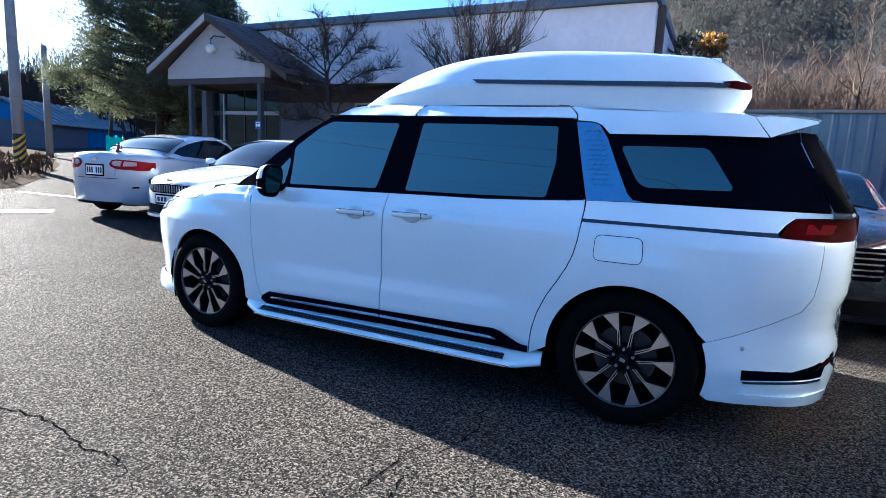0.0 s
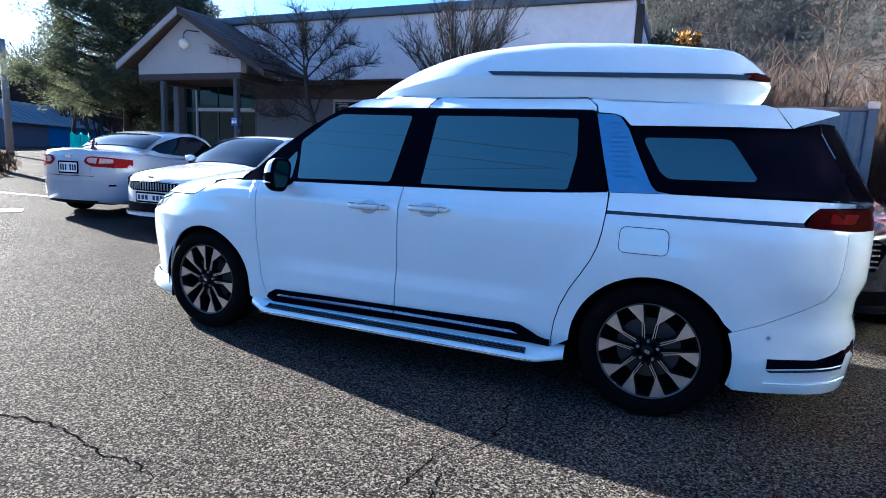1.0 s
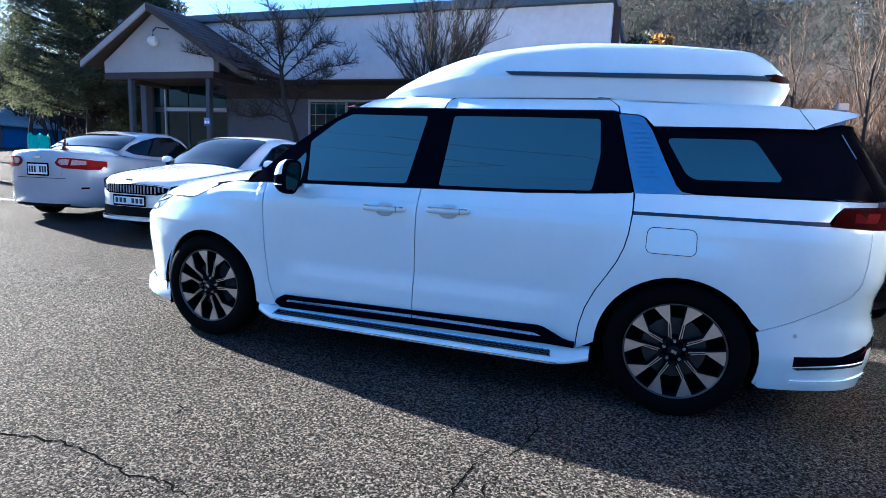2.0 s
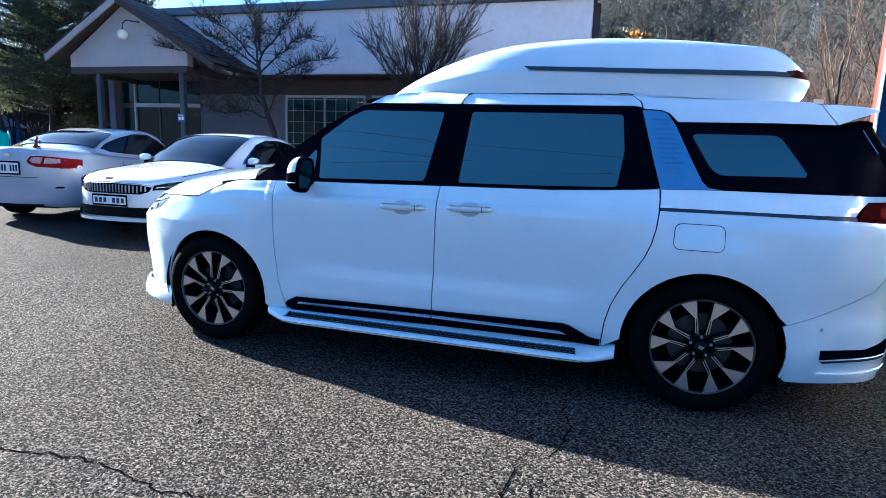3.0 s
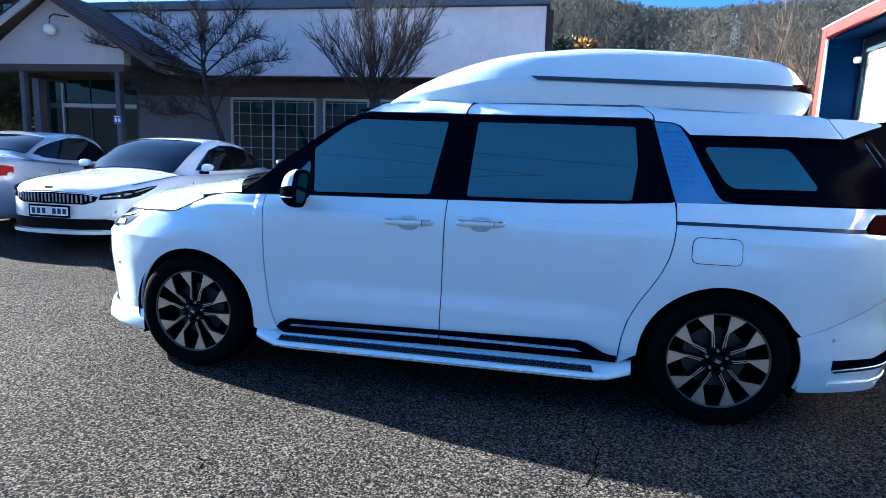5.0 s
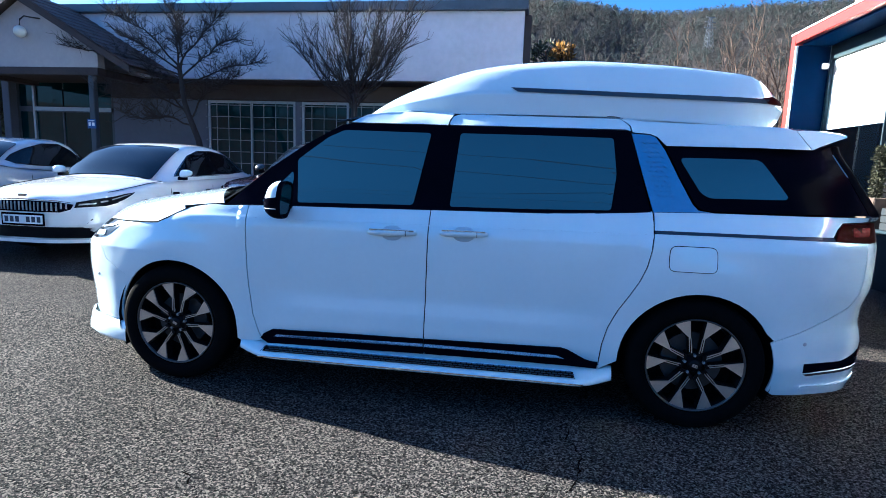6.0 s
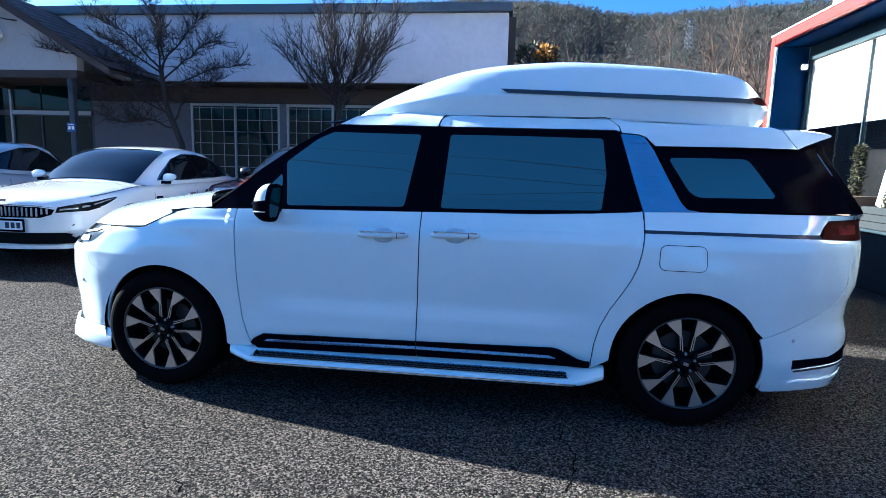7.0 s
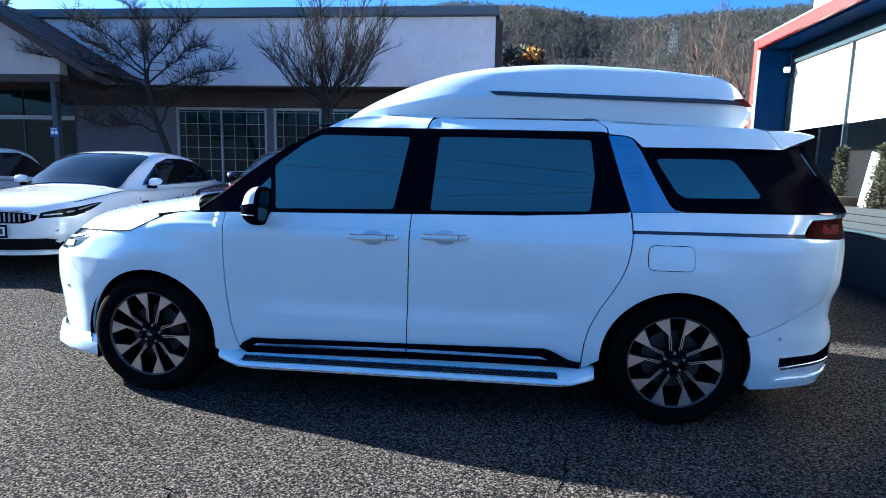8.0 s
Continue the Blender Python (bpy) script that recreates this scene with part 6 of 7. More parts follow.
crown = [[(-0.28, 0, 2.3), (-1.05, -0.1, 2.60), (-1.75, -0.2, 2.55), (-2.35, -0.2, 2.70)], [(-0.15, 0, 1.95), (-0.75, -0.1, 2.15), (-1.3, -0.2, 2.05), (-1.9, -0.2, 2.25)], [(-0.2, 0, 2.05), (-0.75, 0.1, 2.7), (-1.2, 0.1, 2.95), (-1.55, 0.2, 3.5)],
         [(-0.2, 0, 2.1), (0.25, -0.2, 2.65), (0.75, -0.3, 2.8), (1.1, -0.3, 3.05)], [(-0.42, 0, 3.1), (-0.48, 0.1, 3.7), (-0.58, 0.1, 4.45), (-1.0, 0.2, 4.9)],
         [(-0.42, 0, 3.05), (0.25, -0.2, 3.45), (0.75, -0.3, 3.75), (1.15, -0.3, 3.85)], [(-0.36, 0, 2.9), (0.45, 0.2, 3.25), (1.4, 0.3, 3.48)],
         [(-0.44, 0, 3.1), (-1.3, 0.0, 3.4), (-2.3, -0.1, 3.58), (-3.3, -0.2, 3.72)], [(-0.46, 0, 3.3), (-1.1, -0.3, 4.05), (-1.9, -0.4, 4.45)],
         [(-0.46, 0, 3.3), (0.05, 0.2, 4.1), (0.4, 0.3, 4.5)], [(-0.44, 0, 3.2), (-0.2, -0.5, 3.7), (0.2, -0.9, 4.0)], [(-0.44, 0, 3.2), (-0.9, -0.5, 3.6), (-1.3, -0.8, 3.8)]]
limb_tree("leaning_tree", "twisted leaning bare tree beside the porch", rng, (-7.2, 9.3, slope(-7.2, 9.3)), [(0.25, 0, -0.1), (0.12, 0, 0.9), (-0.02, 0, 1.6), (-0.26, 0, 2.2), (-0.36, 0, 2.5), (-0.46, 0, 3.3)], crown, 64, 0.50, 0.085, 0.024, 0.25)
rng = random.Random(31)
for x, y, top in ((6.35, 14.0, 6.1), (7.5, 14.6, 5.6), (4.9, 15.0, 5.5)):
    tips = []
    for i in range(7):
        a, t = math.tau * i / 7 + rng.uniform(0, 0.7), radians(rng.uniform(12, 48))
        foot = Vector((rng.uniform(-0.1, 0.1), rng.uniform(-0.1, 0.1), top * rng.uniform(0.42, 0.66)))
        d = Vector((math.cos(a) * math.sin(t), math.sin(a) * math.sin(t), math.cos(t)))
        tips.append([foot, foot + d * top * 0.18, foot + d * top * 0.34 + Vector((0, 0, 0.12))])
    tips.append([Vector((0, 0, top * 0.6)), Vector((0.1, 0, top * 0.8)), Vector((0.05, 0, top))])
    limb_tree("sapling", "pale bare sapling with sunlit upright branches", rng, (x, y, 0.0), [(0, 0, -0.1), (0.04, 0, top * 0.3), (0, 0, top * 0.68)], tips, 12, 0.55, 0.05, 0.020, 0.7, PALE_TWIG)
rng = random.Random(9)
bare_tree("bare_sapling", "thin bare sapling by the building corner", rng, (0.75, 12.8, 0.2), 2.4, 0.5, 0.03, 3, stems=2, up=0.8, kids=(4, 6), curl=0.2)
rng = random.Random(12)
conifer("golden_conifer", "rounded golden-yellow conifer behind the building corner", rng, (1.35, 15.0, 0.2), 4.95, 0.55, GOLD_LEAF, 130, 26, 0.16, 0.1, 0.1, 0.55)
conifer("dark_conifer", "dark green conifer by the building corner", rng, (0.85, 14.2, 0.2), 4.75, 0.7, NEEDLE, 110, 26, 0.16, 0.1, 0.1, 0.6)
rng = random.Random(14)
conifer("pine_tree", "large dark pine with sunlit outer needles", rng, (-20.5, 14.2, slope(-20.5, 14.2)), 9.5, 4.3, NEEDLE, 620, 260, 0.19, 0.3, 0.22, 0.55, 0.36, 0.62)
conifer("pine_tree", "large dark pine behind the porch roof", rng, (-18.9, 15.9, slope(-17, 15.6)), 7.6, 2.3, NEEDLE, 240, 180, 0.22, 0.3, 0.16, 0.5, 0.45, 0.8)
rng = random.Random(15)
bare_tree("bare_tree", "bare tree above the roof behind the building", rng, (-9.0, 19.0, 0.3), 3.0, 0.6, 0.09, 4, stems=2, up=0.8, kids=(4, 5), curl=0.2)
bare_tree("bare_tree", "bare tree above the roof behind the building", rng, (-12.5, 20.0, 0.3), 3.0, 0.6, 0.09, 4, stems=2, up=0.8, kids=(4, 5), curl=0.2)
for i, (x, y, h) in enumerate(((-33, 20, 5.0), (-37, 24, 5.5), (-29, 24, 5.2))):
    bare_tree("bare_tree", "tall bare grey tree behind the blue house", rng, (x, y, slope(x, y)), h * 0.75, 0.55, 0.14, 4, stems=1, up=0.8, kids=(4, 5), curl=0.22)


# ---- the other cars ----
def car_surfaces(c):
    """Deck height, roof height, half widths along the car; x runs from the nose (-L/2) to the tail."""
    L = c["L"]

    def deck(x):
        return curve([(u - L / 2, z) for u, z in c["deck"]], x)

    def roof(x):
        return curve([(u - L / 2, z) for u, z in c["roof"]], x)

    def half(x):
        t = abs(x) / (L / 2)
        w = c["W"] / 2
        e = 3.0
        return w * (1 - 0.05 * t ** 2) * max(0.0, 1 - max(0.0, (t - 0.66) / 0.345) ** e) ** (1 / 2.2)
    return deck, roof, half


def make_car(name, label, c, paint, m, group="parked cars", cabin_paint=None):
    L, W = c["L"], c["W"]
    deck, roof, half = car_surfaces(c)
    car = thing(name, label, "car", m, group)
    wb0, wb1, R = c["front_axle"] - L / 2, c["rear_axle"] - L / 2, c["R"]
    zb = 0.20
    # lower body
    n = 110
    bm = bmesh.new()
    rows, xs = [], []
    for i in range(n + 1):
        x = -L / 2 + L * (0.5 - 0.5 * math.cos(math.pi * i / n)) * 0.35 + L * (i / n) * 0.65
        xs.append(x)
        w, d = max(half(x), 0.05), deck(x)
        t = abs(x) / (L / 2)
        b = zb + 0.05 * max(0.0, (t - 0.8) / 0.2) ** 2
        sh = d - 0.10
        sec = [(w - 0.09, b), (w - 0.03, b + 0.03), (w - 0.012, b + 0.12), (w - 0.004, b + 0.25 * (sh - b)), (w, b + 0.5 * (sh - b)), (w - 0.004, b + 0.7 * (sh - b)), (w - 0.008, b + 0.82 * (sh - b)), (w - 0.018, b + 0.92 * (sh - b)), (w - 0.030, sh), (w - 0.055, sh + 0.045), (w - 0.10, sh + 0.075),
               (w - 0.2, sh + 0.093), (max(w - 0.45, w * 0.4), d + 0.018), (0, d + 0.028)]
        sec = [(max(y, 0.01) if k < 13 else 0, z) for k, (y, z) in enumerate(sec)]
        rows.append([(x, -y, z) for y, z in sec] + [(x, y, z) for y, z in sec[-2::-1]])
    vs = grid(bm, rows)
    for f in (vs[0], vs[-1]):
        bm.faces.new(f)
    RA2 = R + 0.045
    kill = []
    for f in bm.faces:
        ce = f.calc_center_median()
        if abs(ce.y) > W * 0.32 and ce.z < deck(ce.x) - 0.03 and min(math.hypot(ce.x - wb0, ce.z - R), math.hypot(ce.x - wb1, ce.z - R)) < RA2:
            kill.append(f)
    bmesh.ops.delete(bm, geom=kill, context="FACES")
    for v in bm.verts:
        if v.is_boundary:
            for ax in (wb0, wb1):
                d = math.hypot(v.co.x - ax, v.co.z - R)
                if abs(d - RA2) < 0.075 and d > 0.01:
                    k = RA2 / d
                    v.co.x, v.co.z = ax + (v.co.x - ax) * k, R + (v.co.z - R) * k
    bmesh.ops.recalc_face_normals(bm, faces=bm.faces)
    part("body", bm, paint, car, "", True)
    # cabin shell
    c0, c1 = c["cabin"][0] - L / 2, c["cabin"][1] - L / 2

    def belt_w(x):
        return half(x) - 0.055

    def top_w(x):
        return belt_w(x) - 0.16 - 0.10 * max(0.0, abs(x - (c0 + c1) / 2) / ((c1 - c0) / 2)) ** 2

    def cabin_side(x, z):
        d, r = deck(x) - 0.03, max(roof(x) - 0.06, deck(x) + 0.01)
        t = min(1.2, max(-0.3, (z - d) / (r - d)))
        return (x, -(belt_w(x) + (top_w(x) - belt_w(x)) * (t + 0.12 * t * (t - 1))), z)

    def cabin_top(x, y):
        tw = max(top_w(x), 0.2)
        return (x, y, roof(x) + 0.02 * (1 - (y / tw) ** 2) - 0.028 * abs(y / tw) ** 4)
    bm = bmesh.new()
    rows = []
    for i in range(61):
        x = c0 + (c1 - c0) * i / 60
        d, r = deck(x) - 0.03, max(roof(x) - 0.06, deck(x) - 0.02)
        left = [cabin_side(x, d + (r - d) * k / 6) for k in range(7)]
        tw = top_w(x)
        top = [(x, -tw + 0.05, max(r + 0.035, d)), (x, -tw * 0.75, max(cabin_top(x, tw * 0.75)[2], d)), (x, -tw * 0.4, max(cabin_top(x, tw * 0.4)[2], d)), (x, 0, max(cabin_top(x, 0)[2], d))]
        hf = left + top
        rows.append(hf + [(p[0], -p[1], p[2]) for p in hf[-2::-1]])
    grid(bm, rows)
    bmesh.ops.recalc_face_normals(bm, faces=bm.faces)
    part("cabin", bm, cabin_paint or paint, car, "", True)
    # side glass, as dark band with a pillar line
    g = [(u - L / 2, z) for u, z in c["side_glass"]]
    bm = skin(round_poly(g, 0.05), cabin_side, 0.09, 0.01, (0, 1, 0), 0.006)
    far = bm.copy()
    for v in far.verts:
        v.co.y = -v.co.y
    bmesh.ops.reverse_faces(far, faces=far.faces)
    part("side_window", bm, CAR_GLASS, car, "", True)
    part("side_window", far, CAR_GLASS, car, "", True)
    for s in (1, -1):
        bm = bmesh.new()
        path = [cabin_side(x, z) for x, z in g] + [cabin_side(*g[0])]
        tube(bm, [(p[0], s * (p[1] - 0.008), p[2]) for p in path], 0.008, 5, False)
        part("window_trim", bm, CHROME if c.get("chrome") else GLOSS_BLACK, car)
    for key, nm in (("screen", "windscreen"), ("backlight", "rear_window")):
        a, b = c[key][0] - L / 2, c[key][1] - L / 2
        lo, hi = (a, b) if key == "screen" else (b, a)
        pts = [(lo, -(top_w(lo) + 0.06)), (hi, -(top_w(hi) - 0.06)), (hi, top_w(hi) - 0.06), (lo, top_w(lo) + 0.06)]
        bm = skin(round_poly(pts, 0.06), cabin_top, 0.1, 0.008, (0, 0, -1), 0.0)
        for v in bm.verts:
            v.co.z += 0.012
        part(nm, bm, CAR_GLASS, car, "", True)
    # wheels and dark wells
    for ax in (wb0, wb1):
        for s in (1, -1):
            y = W / 2 - 0.025
            add_wheel(car, pose(ax, -y if s == 1 else y, R, 0, 12, 0 if s == 1 else 180), R, R * 0.69, "sedan")
            bm = bmesh.new()
            pts = [(ax + RA2 * 1.0 * math.sin(radians(a)), R + RA2 * math.cos(radians(a))) for a in range(-120, 121, 15)]
            grid(bm, [[(px, s * -yy, pz) for px, pz in pts] for yy in (W / 2 - 0.03, W / 2 - 0.35)])
            bm.faces.new([bm.verts.new((px, s * -(W / 2 - 0.35), pz)) for px, pz in pts])
            part("wheel_arch_liner", bm, MATT_BLACK, car)
    part("underbody_core", boxes((-L / 2 + 0.25, L / 2 - 0.25, -W / 2 + 0.36, W / 2 - 0.36, 0.19, 0.6)), MATT_BLACK, car)
    # mirrors and handles, door seams
    for s in (1, -1):
        xm = c["mirror"] - L / 2
        bm = bmesh.new()
        bmesh.ops.create_uvsphere(bm, u_segments=16, v_segments=10, radius=1.0)
        for v in bm.verts:
            x, y, z = v.co
            v.co = Vector((xm + 0.060 * math.copysign(abs(x) ** 0.8, x) + (0.03 * z), -s * (W / 2 + 0.075 + 0.092 * math.copysign(abs(y) ** 0.8, y)), deck(xm) + 0.085 + (0.056 - 0.012 * y * s) * math.copysign(abs(z) ** 0.8, z)))
        mir = part("wing_mirror", bm, cabin_paint or paint, car, "", True)
        part("mirror_stalk", boxes((xm - 0.03, xm + 0.03, -s * (W / 2 + 0.02) - 0.06, -s * (W / 2 + 0.02) + 0.06, deck(xm) - 0.01, deck(xm) + 0.035)), GLOSS_BLACK, mir)
        for u in c["handles"]:
            x = u - L / 2
            yy = -s * (half(x) + 0.004)
            part("door_handle", boxes((x, x + 0.2, yy - 0.014, yy + 0.014, deck(x) - 0.20, deck(x) - 0.172), bevel=0.006), CHROME if c.get("chrome") else paint, car)
        for u in c["seams"]:
            x = u - L / 2
            bm = bmesh.new()
            tube(bm, [(x + dx, -s * (half(x) + 0.0005 - 0.004 * k), z) for k, (dx, z) in enumerate(((0.02, zb + 0.12), (0.0, zb + 0.35), (0.0, deck(x) - 0.25), (0.0, deck(x) - 0.12)))], 0.0035, 4, False)
            part("door_seam", bm, MATT_BLACK, car)
    return car, deck, roof, half


def body_patch(car, half, L, name, pts, mat, end, lift=0.006, label="", mirror=False):
    """A patch on the nose (end -1) or tail (+1), given in (y, z); it follows the plan curve of the body."""
    def surf(y, z):
        lo, hi = 0.0, L / 2
        for _ in range(24):
            mid = 0.5 * (lo + hi)
            if half(mid) > abs(y) + 0.012:
                lo = mid
            else:
                hi = mid
        return (end * (lo + lift), y, z)
    for s in ((1, -1) if mirror else (1,)):
        bm = skin([(y * s, z) for y, z in pts], surf, 0.06, 0.012, (-end, 0, 0))
        part(name, bm, mat, car, label, True)


def side_patch(car, half, name, pts, mat, lift=0.006, label=""):
    """A patch on both flanks, given in (x, z)."""
    for s in (1, -1):
        bm = skin(pts, lambda x, z: (x, -s * (half(x) + lift), z), 0.06, 0.012, (0, s, 0))
        part(name, bm, mat, car, label, True)


def number_plate(car, x, z, w, h, end, tilt=0):
    pl = part("number_plate", boxes((-0.008, 0.008, -w / 2, w / 2, -h / 2, h / 2), bevel=0.004), PLATE_WHITE, car, "white plate with dark bars")
    pl.matrix_basis = pose(x, 0, z, 0, tilt, 0)
    part("plate_frame", boxes((-0.005, 0.005, -w / 2 - 0.02, w / 2 + 0.02, -h / 2 - 0.02, h / 2 + 0.02), bevel=0.004), GLOSS_BLACK, pl, "black plate frame")
    n = 7
    for i in range(n):
        y = -w * 0.40 + w * 0.80 * i / (n - 1)
        if i == 3:
            continue
        part("bar", boxes((end * 0.0085 - 0.001, end * 0.0085 + 0.001, y - w * 0.045, y + w * 0.045, -h * 0.30, h * 0.30)), INK, pl)
    return pl


SEDAN = dict(L=4.86, W=1.86, R=0.335, front_axle=0.98, rear_axle=3.785, chrome=True,
             deck=[(0, 0.66), (0.12, 0.75), (0.4, 0.83), (0.9, 0.905), (1.35, 0.955), (2.0, 0.975), (3.2, 1.005), (4.0, 1.035), (4.6, 1.045), (4.86, 0.97)],
             roof=[(1.15, 0.90), (1.35, 0.985), (1.75, 1.215), (2.15, 1.41), (2.45, 1.475), (2.8, 1.492), (3.2, 1.465), (3.6, 1.375), (4.0, 1.215), (4.35, 1.06), (4.5, 1.0)],
             cabin=(1.2, 4.45), screen=(1.36, 2.2), backlight=(3.5, 4.28), mirror=1.72, handles=(2.35, 3.28), seams=(1.5, 2.62, 3.5),
             side_glass=[(1.72, 1.005), (2.3, 1.01), (3.2, 1.035), (3.95, 1.075), (4.02, 1.11), (3.7, 1.25), (3.35, 1.36), (2.9, 1.405), (2.5, 1.395), (2.2, 1.31)])
h = Vector((0.04, -0.999))
sedan_m = pose(-5.38, 5.06, slope(-5.6, 5.0), 0, 0, math.degrees(math.atan2(h.y, h.x)) + 180) @ pose(0, 0, 0, 0, 0.6, 0)
sedan, sdeck, _, shalf = make_car("sedan", "white saloon car with a dark vertical-bar grille, parked facing out", SEDAN, WHITE_PAINT, sedan_m)
body_patch(sedan, shalf, 4.86, "grille", [(-0.42, 0.575), (0.42, 0.575), (0.52, 0.61), (0.55, 0.67), (0.40, 0.70), (0.0, 0.712), (-0.40, 0.70), (-0.55, 0.67), (-0.52, 0.61)], GLOSS_BLACK, -1, 0.012, "dark grille with vertical bars")
for i in range(21):
    y = -0.49 + 0.98 * i / 20
    body_patch(sedan, shalf, 4.86, "grille_bar", [(y - 0.006, 0.592 + 0.025 * (abs(y) > 0.42)), (y + 0.006, 0.592 + 0.025 * (abs(y) > 0.42)), (y + 0.006, 0.695 - 0.06 * abs(y) ** 2), (y - 0.006, 0.695 - 0.06 * abs(y) ** 2)], STEEL, -1, 0.024)
body_patch(sedan, shalf, 4.86, "grille_surround", [(-0.55, 0.690), (-0.40, 0.706), (0.0, 0.718), (0.40, 0.706), (0.55, 0.690), (0.40, 0.718), (0.0, 0.730), (-0.40, 0.718)], CHROME, -1, 0.016)
side_patch(sedan, shalf, "headlight_wing", [(-2.08, 0.675), (-1.92, 0.715), (-1.76, 0.785), (-1.72, 0.812), (-1.88, 0.795), (-2.08, 0.755)], HEADLAMP, 0.008, "swept-back dark headlight")
side_patch(sedan, shalf, "headlight_strip", [(-2.05, 0.735), (-1.90, 0.778), (-1.76, 0.800), (-1.90, 0.765), (-2.05, 0.722)], CLEAR_LAMP, 0.012)
body_patch(sedan, shalf, 4.86, "headlight", [(0.56, 0.632), (0.80, 0.652), (0.905, 0.715), (0.915, 0.785), (0.86, 0.770), (0.58, 0.698)], HEADLAMP, -1, 0.012, "swept-back dark headlight", True)
body_patch(sedan, shalf, 4.86, "headlight_reflector", [(0.60, 0.660), (0.74, 0.678), (0.74, 0.694), (0.61, 0.680)], CLEAR_LAMP, -1, 0.022, "", True)
body_patch(sedan, shalf, 4.86, "headlight_reflector", [(0.77, 0.690), (0.87, 0.725), (0.87, 0.745), (0.77, 0.712)], CLEAR_LAMP, -1, 0.022, "", True)
body_patch(sedan, shalf, 4.86, "lower_intake", [(-0.72, 0.27), (0.72, 0.27), (0.80, 0.36), (0.62, 0.40), (-0.62, 0.40), (-0.80, 0.36)], MATT_BLACK, -1, 0.010, "black lower air intake")
body_patch(sedan, shalf, 4.86, "fog_lamp_bezel", [(0.66, 0.44), (0.86, 0.49), (0.88, 0.53), (0.70, 0.50)], GLOSS_BLACK, -1, 0.010, "", True)
body_patch(sedan, shalf, 4.86, "front_splitter", [(-0.85, 0.215), (0.85, 0.215), (0.86, 0.255), (-0.86, 0.255)], WHITE_PAINT, -1, 0.05)
body_patch(sedan, shalf, 4.86, "badge", [(-0.055, 0.755), (0.055, 0.755), (0.05, 0.785), (-0.05, 0.785)], CHROME, -1, 0.018)
number_plate(sedan, -2.455, 0.485, 0.52, 0.11, -1, 0)
for s in (1, -1):
    part("fender_vent", boxes((-0.90, -0.75, s * (shalf(-0.82) - 0.004) - 0.008, s * (shalf(-0.82) - 0.004) + 0.008, 0.74, 0.79), bevel=0.006), GLOSS_BLACK, sedan)

for s in (1, -1):
    bm = bmesh.new()
    tube(bm, [(x, -s * (shalf(x) - 0.098), sdeck(x) - 0.021) for x in [-2.0 + 0.1 * k for k in range(11)]], 0.004, 5, False)
    part("bonnet_seam", bm, MATT_BLACK, sedan)

HATCH = dict(L=4.62, W=1.81, R=0.318, front_axle=0.92, rear_axle=3.62,
             deck=[(0, 0.64), (0.15, 0.75), (0.5, 0.86), (1.1, 0.95), (1.4, 0.98), (2.2, 1.0), (3.2, 1.03), (3.9, 1.07), (4.35, 1.085), (4.55, 1.065), (4.62, 0.98)],
             roof=[(1.0, 0.93), (1.2, 1.03), (1.6, 1.24), (2.0, 1.44), (2.3, 1.485), (2.7, 1.475), (3.1, 1.405), (3.4, 1.305), (3.65, 1.185), (3.85, 1.10), (3.97, 1.04)],
             cabin=(1.05, 3.95), screen=(1.25, 2.0), backlight=(3.16, 3.70), mirror=1.55, handles=(2.15, 3.0), seams=(1.35, 2.38, 3.3),
             side_glass=[(1.55, 1.03), (2.2, 1.035), (3.1, 1.06), (3.48, 1.085), (3.57, 1.13), (3.42, 1.215), (3.15, 1.31), (2.75, 1.40), (2.35, 1.41), (2.05, 1.32)])
h = Vector((-0.2, 0.98))
hatch_m = pose(-8.02, 5.24, slope(-8.0, 5.3) - 0.02, 0, 0, math.degrees(math.atan2(h.y, h.x)) + 180) @ pose(0, 0, 0, 0, -0.6, 0)
silver, _, _, hhalf = make_car("silver_saloon", "silver-white saloon car seen from behind with red tail lamps", HATCH, SILVER_PAINT, hatch_m)
body_patch(silver, hhalf, 4.62, "tail_lamp", [(0.28, 0.90), (0.31, 0.855), (0.40, 0.818), (0.80, 0.80), (0.83, 0.80), (0.83, 0.945), (0.62, 0.972), (0.42, 0.982), (0.33, 0.97)], material("bright_red_lens", (0.17, 0.004, 0.005), 0.4, ior=1.1, vary=0.2, scale=20), 1, 0.012, "red and clear tail lamp", True)
side_patch(silver, hhalf, "tail_lamp_wing", [(1.98, 0.812), (2.13, 0.80), (2.13, 0.945), (2.03, 0.93), (1.94, 0.893), (1.93, 0.875), (1.96, 0.845)], bpy.data.materials["bright_red_lens"], 0.010, "red tail lamp wing")
body_patch(silver, hhalf, 4.62, "lamp_inset", [(0.33, 0.905), (0.37, 0.872), (0.46, 0.866), (0.485, 0.955), (0.41, 0.960), (0.35, 0.948)], INSET_LENS, 1, 0.02, "clear lamp inset", True)
body_patch(silver, hhalf, 4.62, "lamp_inset", [(0.50, 0.868), (0.66, 0.880), (0.78, 0.910), (0.66, 0.942), (0.52, 0.953)], INSET_LENS, 1, 0.02, "clear lamp inset", True)
body_patch(silver, hhalf, 4.62, "plate_recess", [(-0.36, 0.70), (0.36, 0.70), (0.40, 0.90), (-0.40, 0.90)], SILVER_PAINT, 1, 0.008)
body_patch(silver, hhalf, 4.62, "boot_seam", [(-0.42, 0.655), (0.42, 0.655), (0.42, 0.662), (-0.42, 0.662)], MATT_BLACK, 1, 0.012)
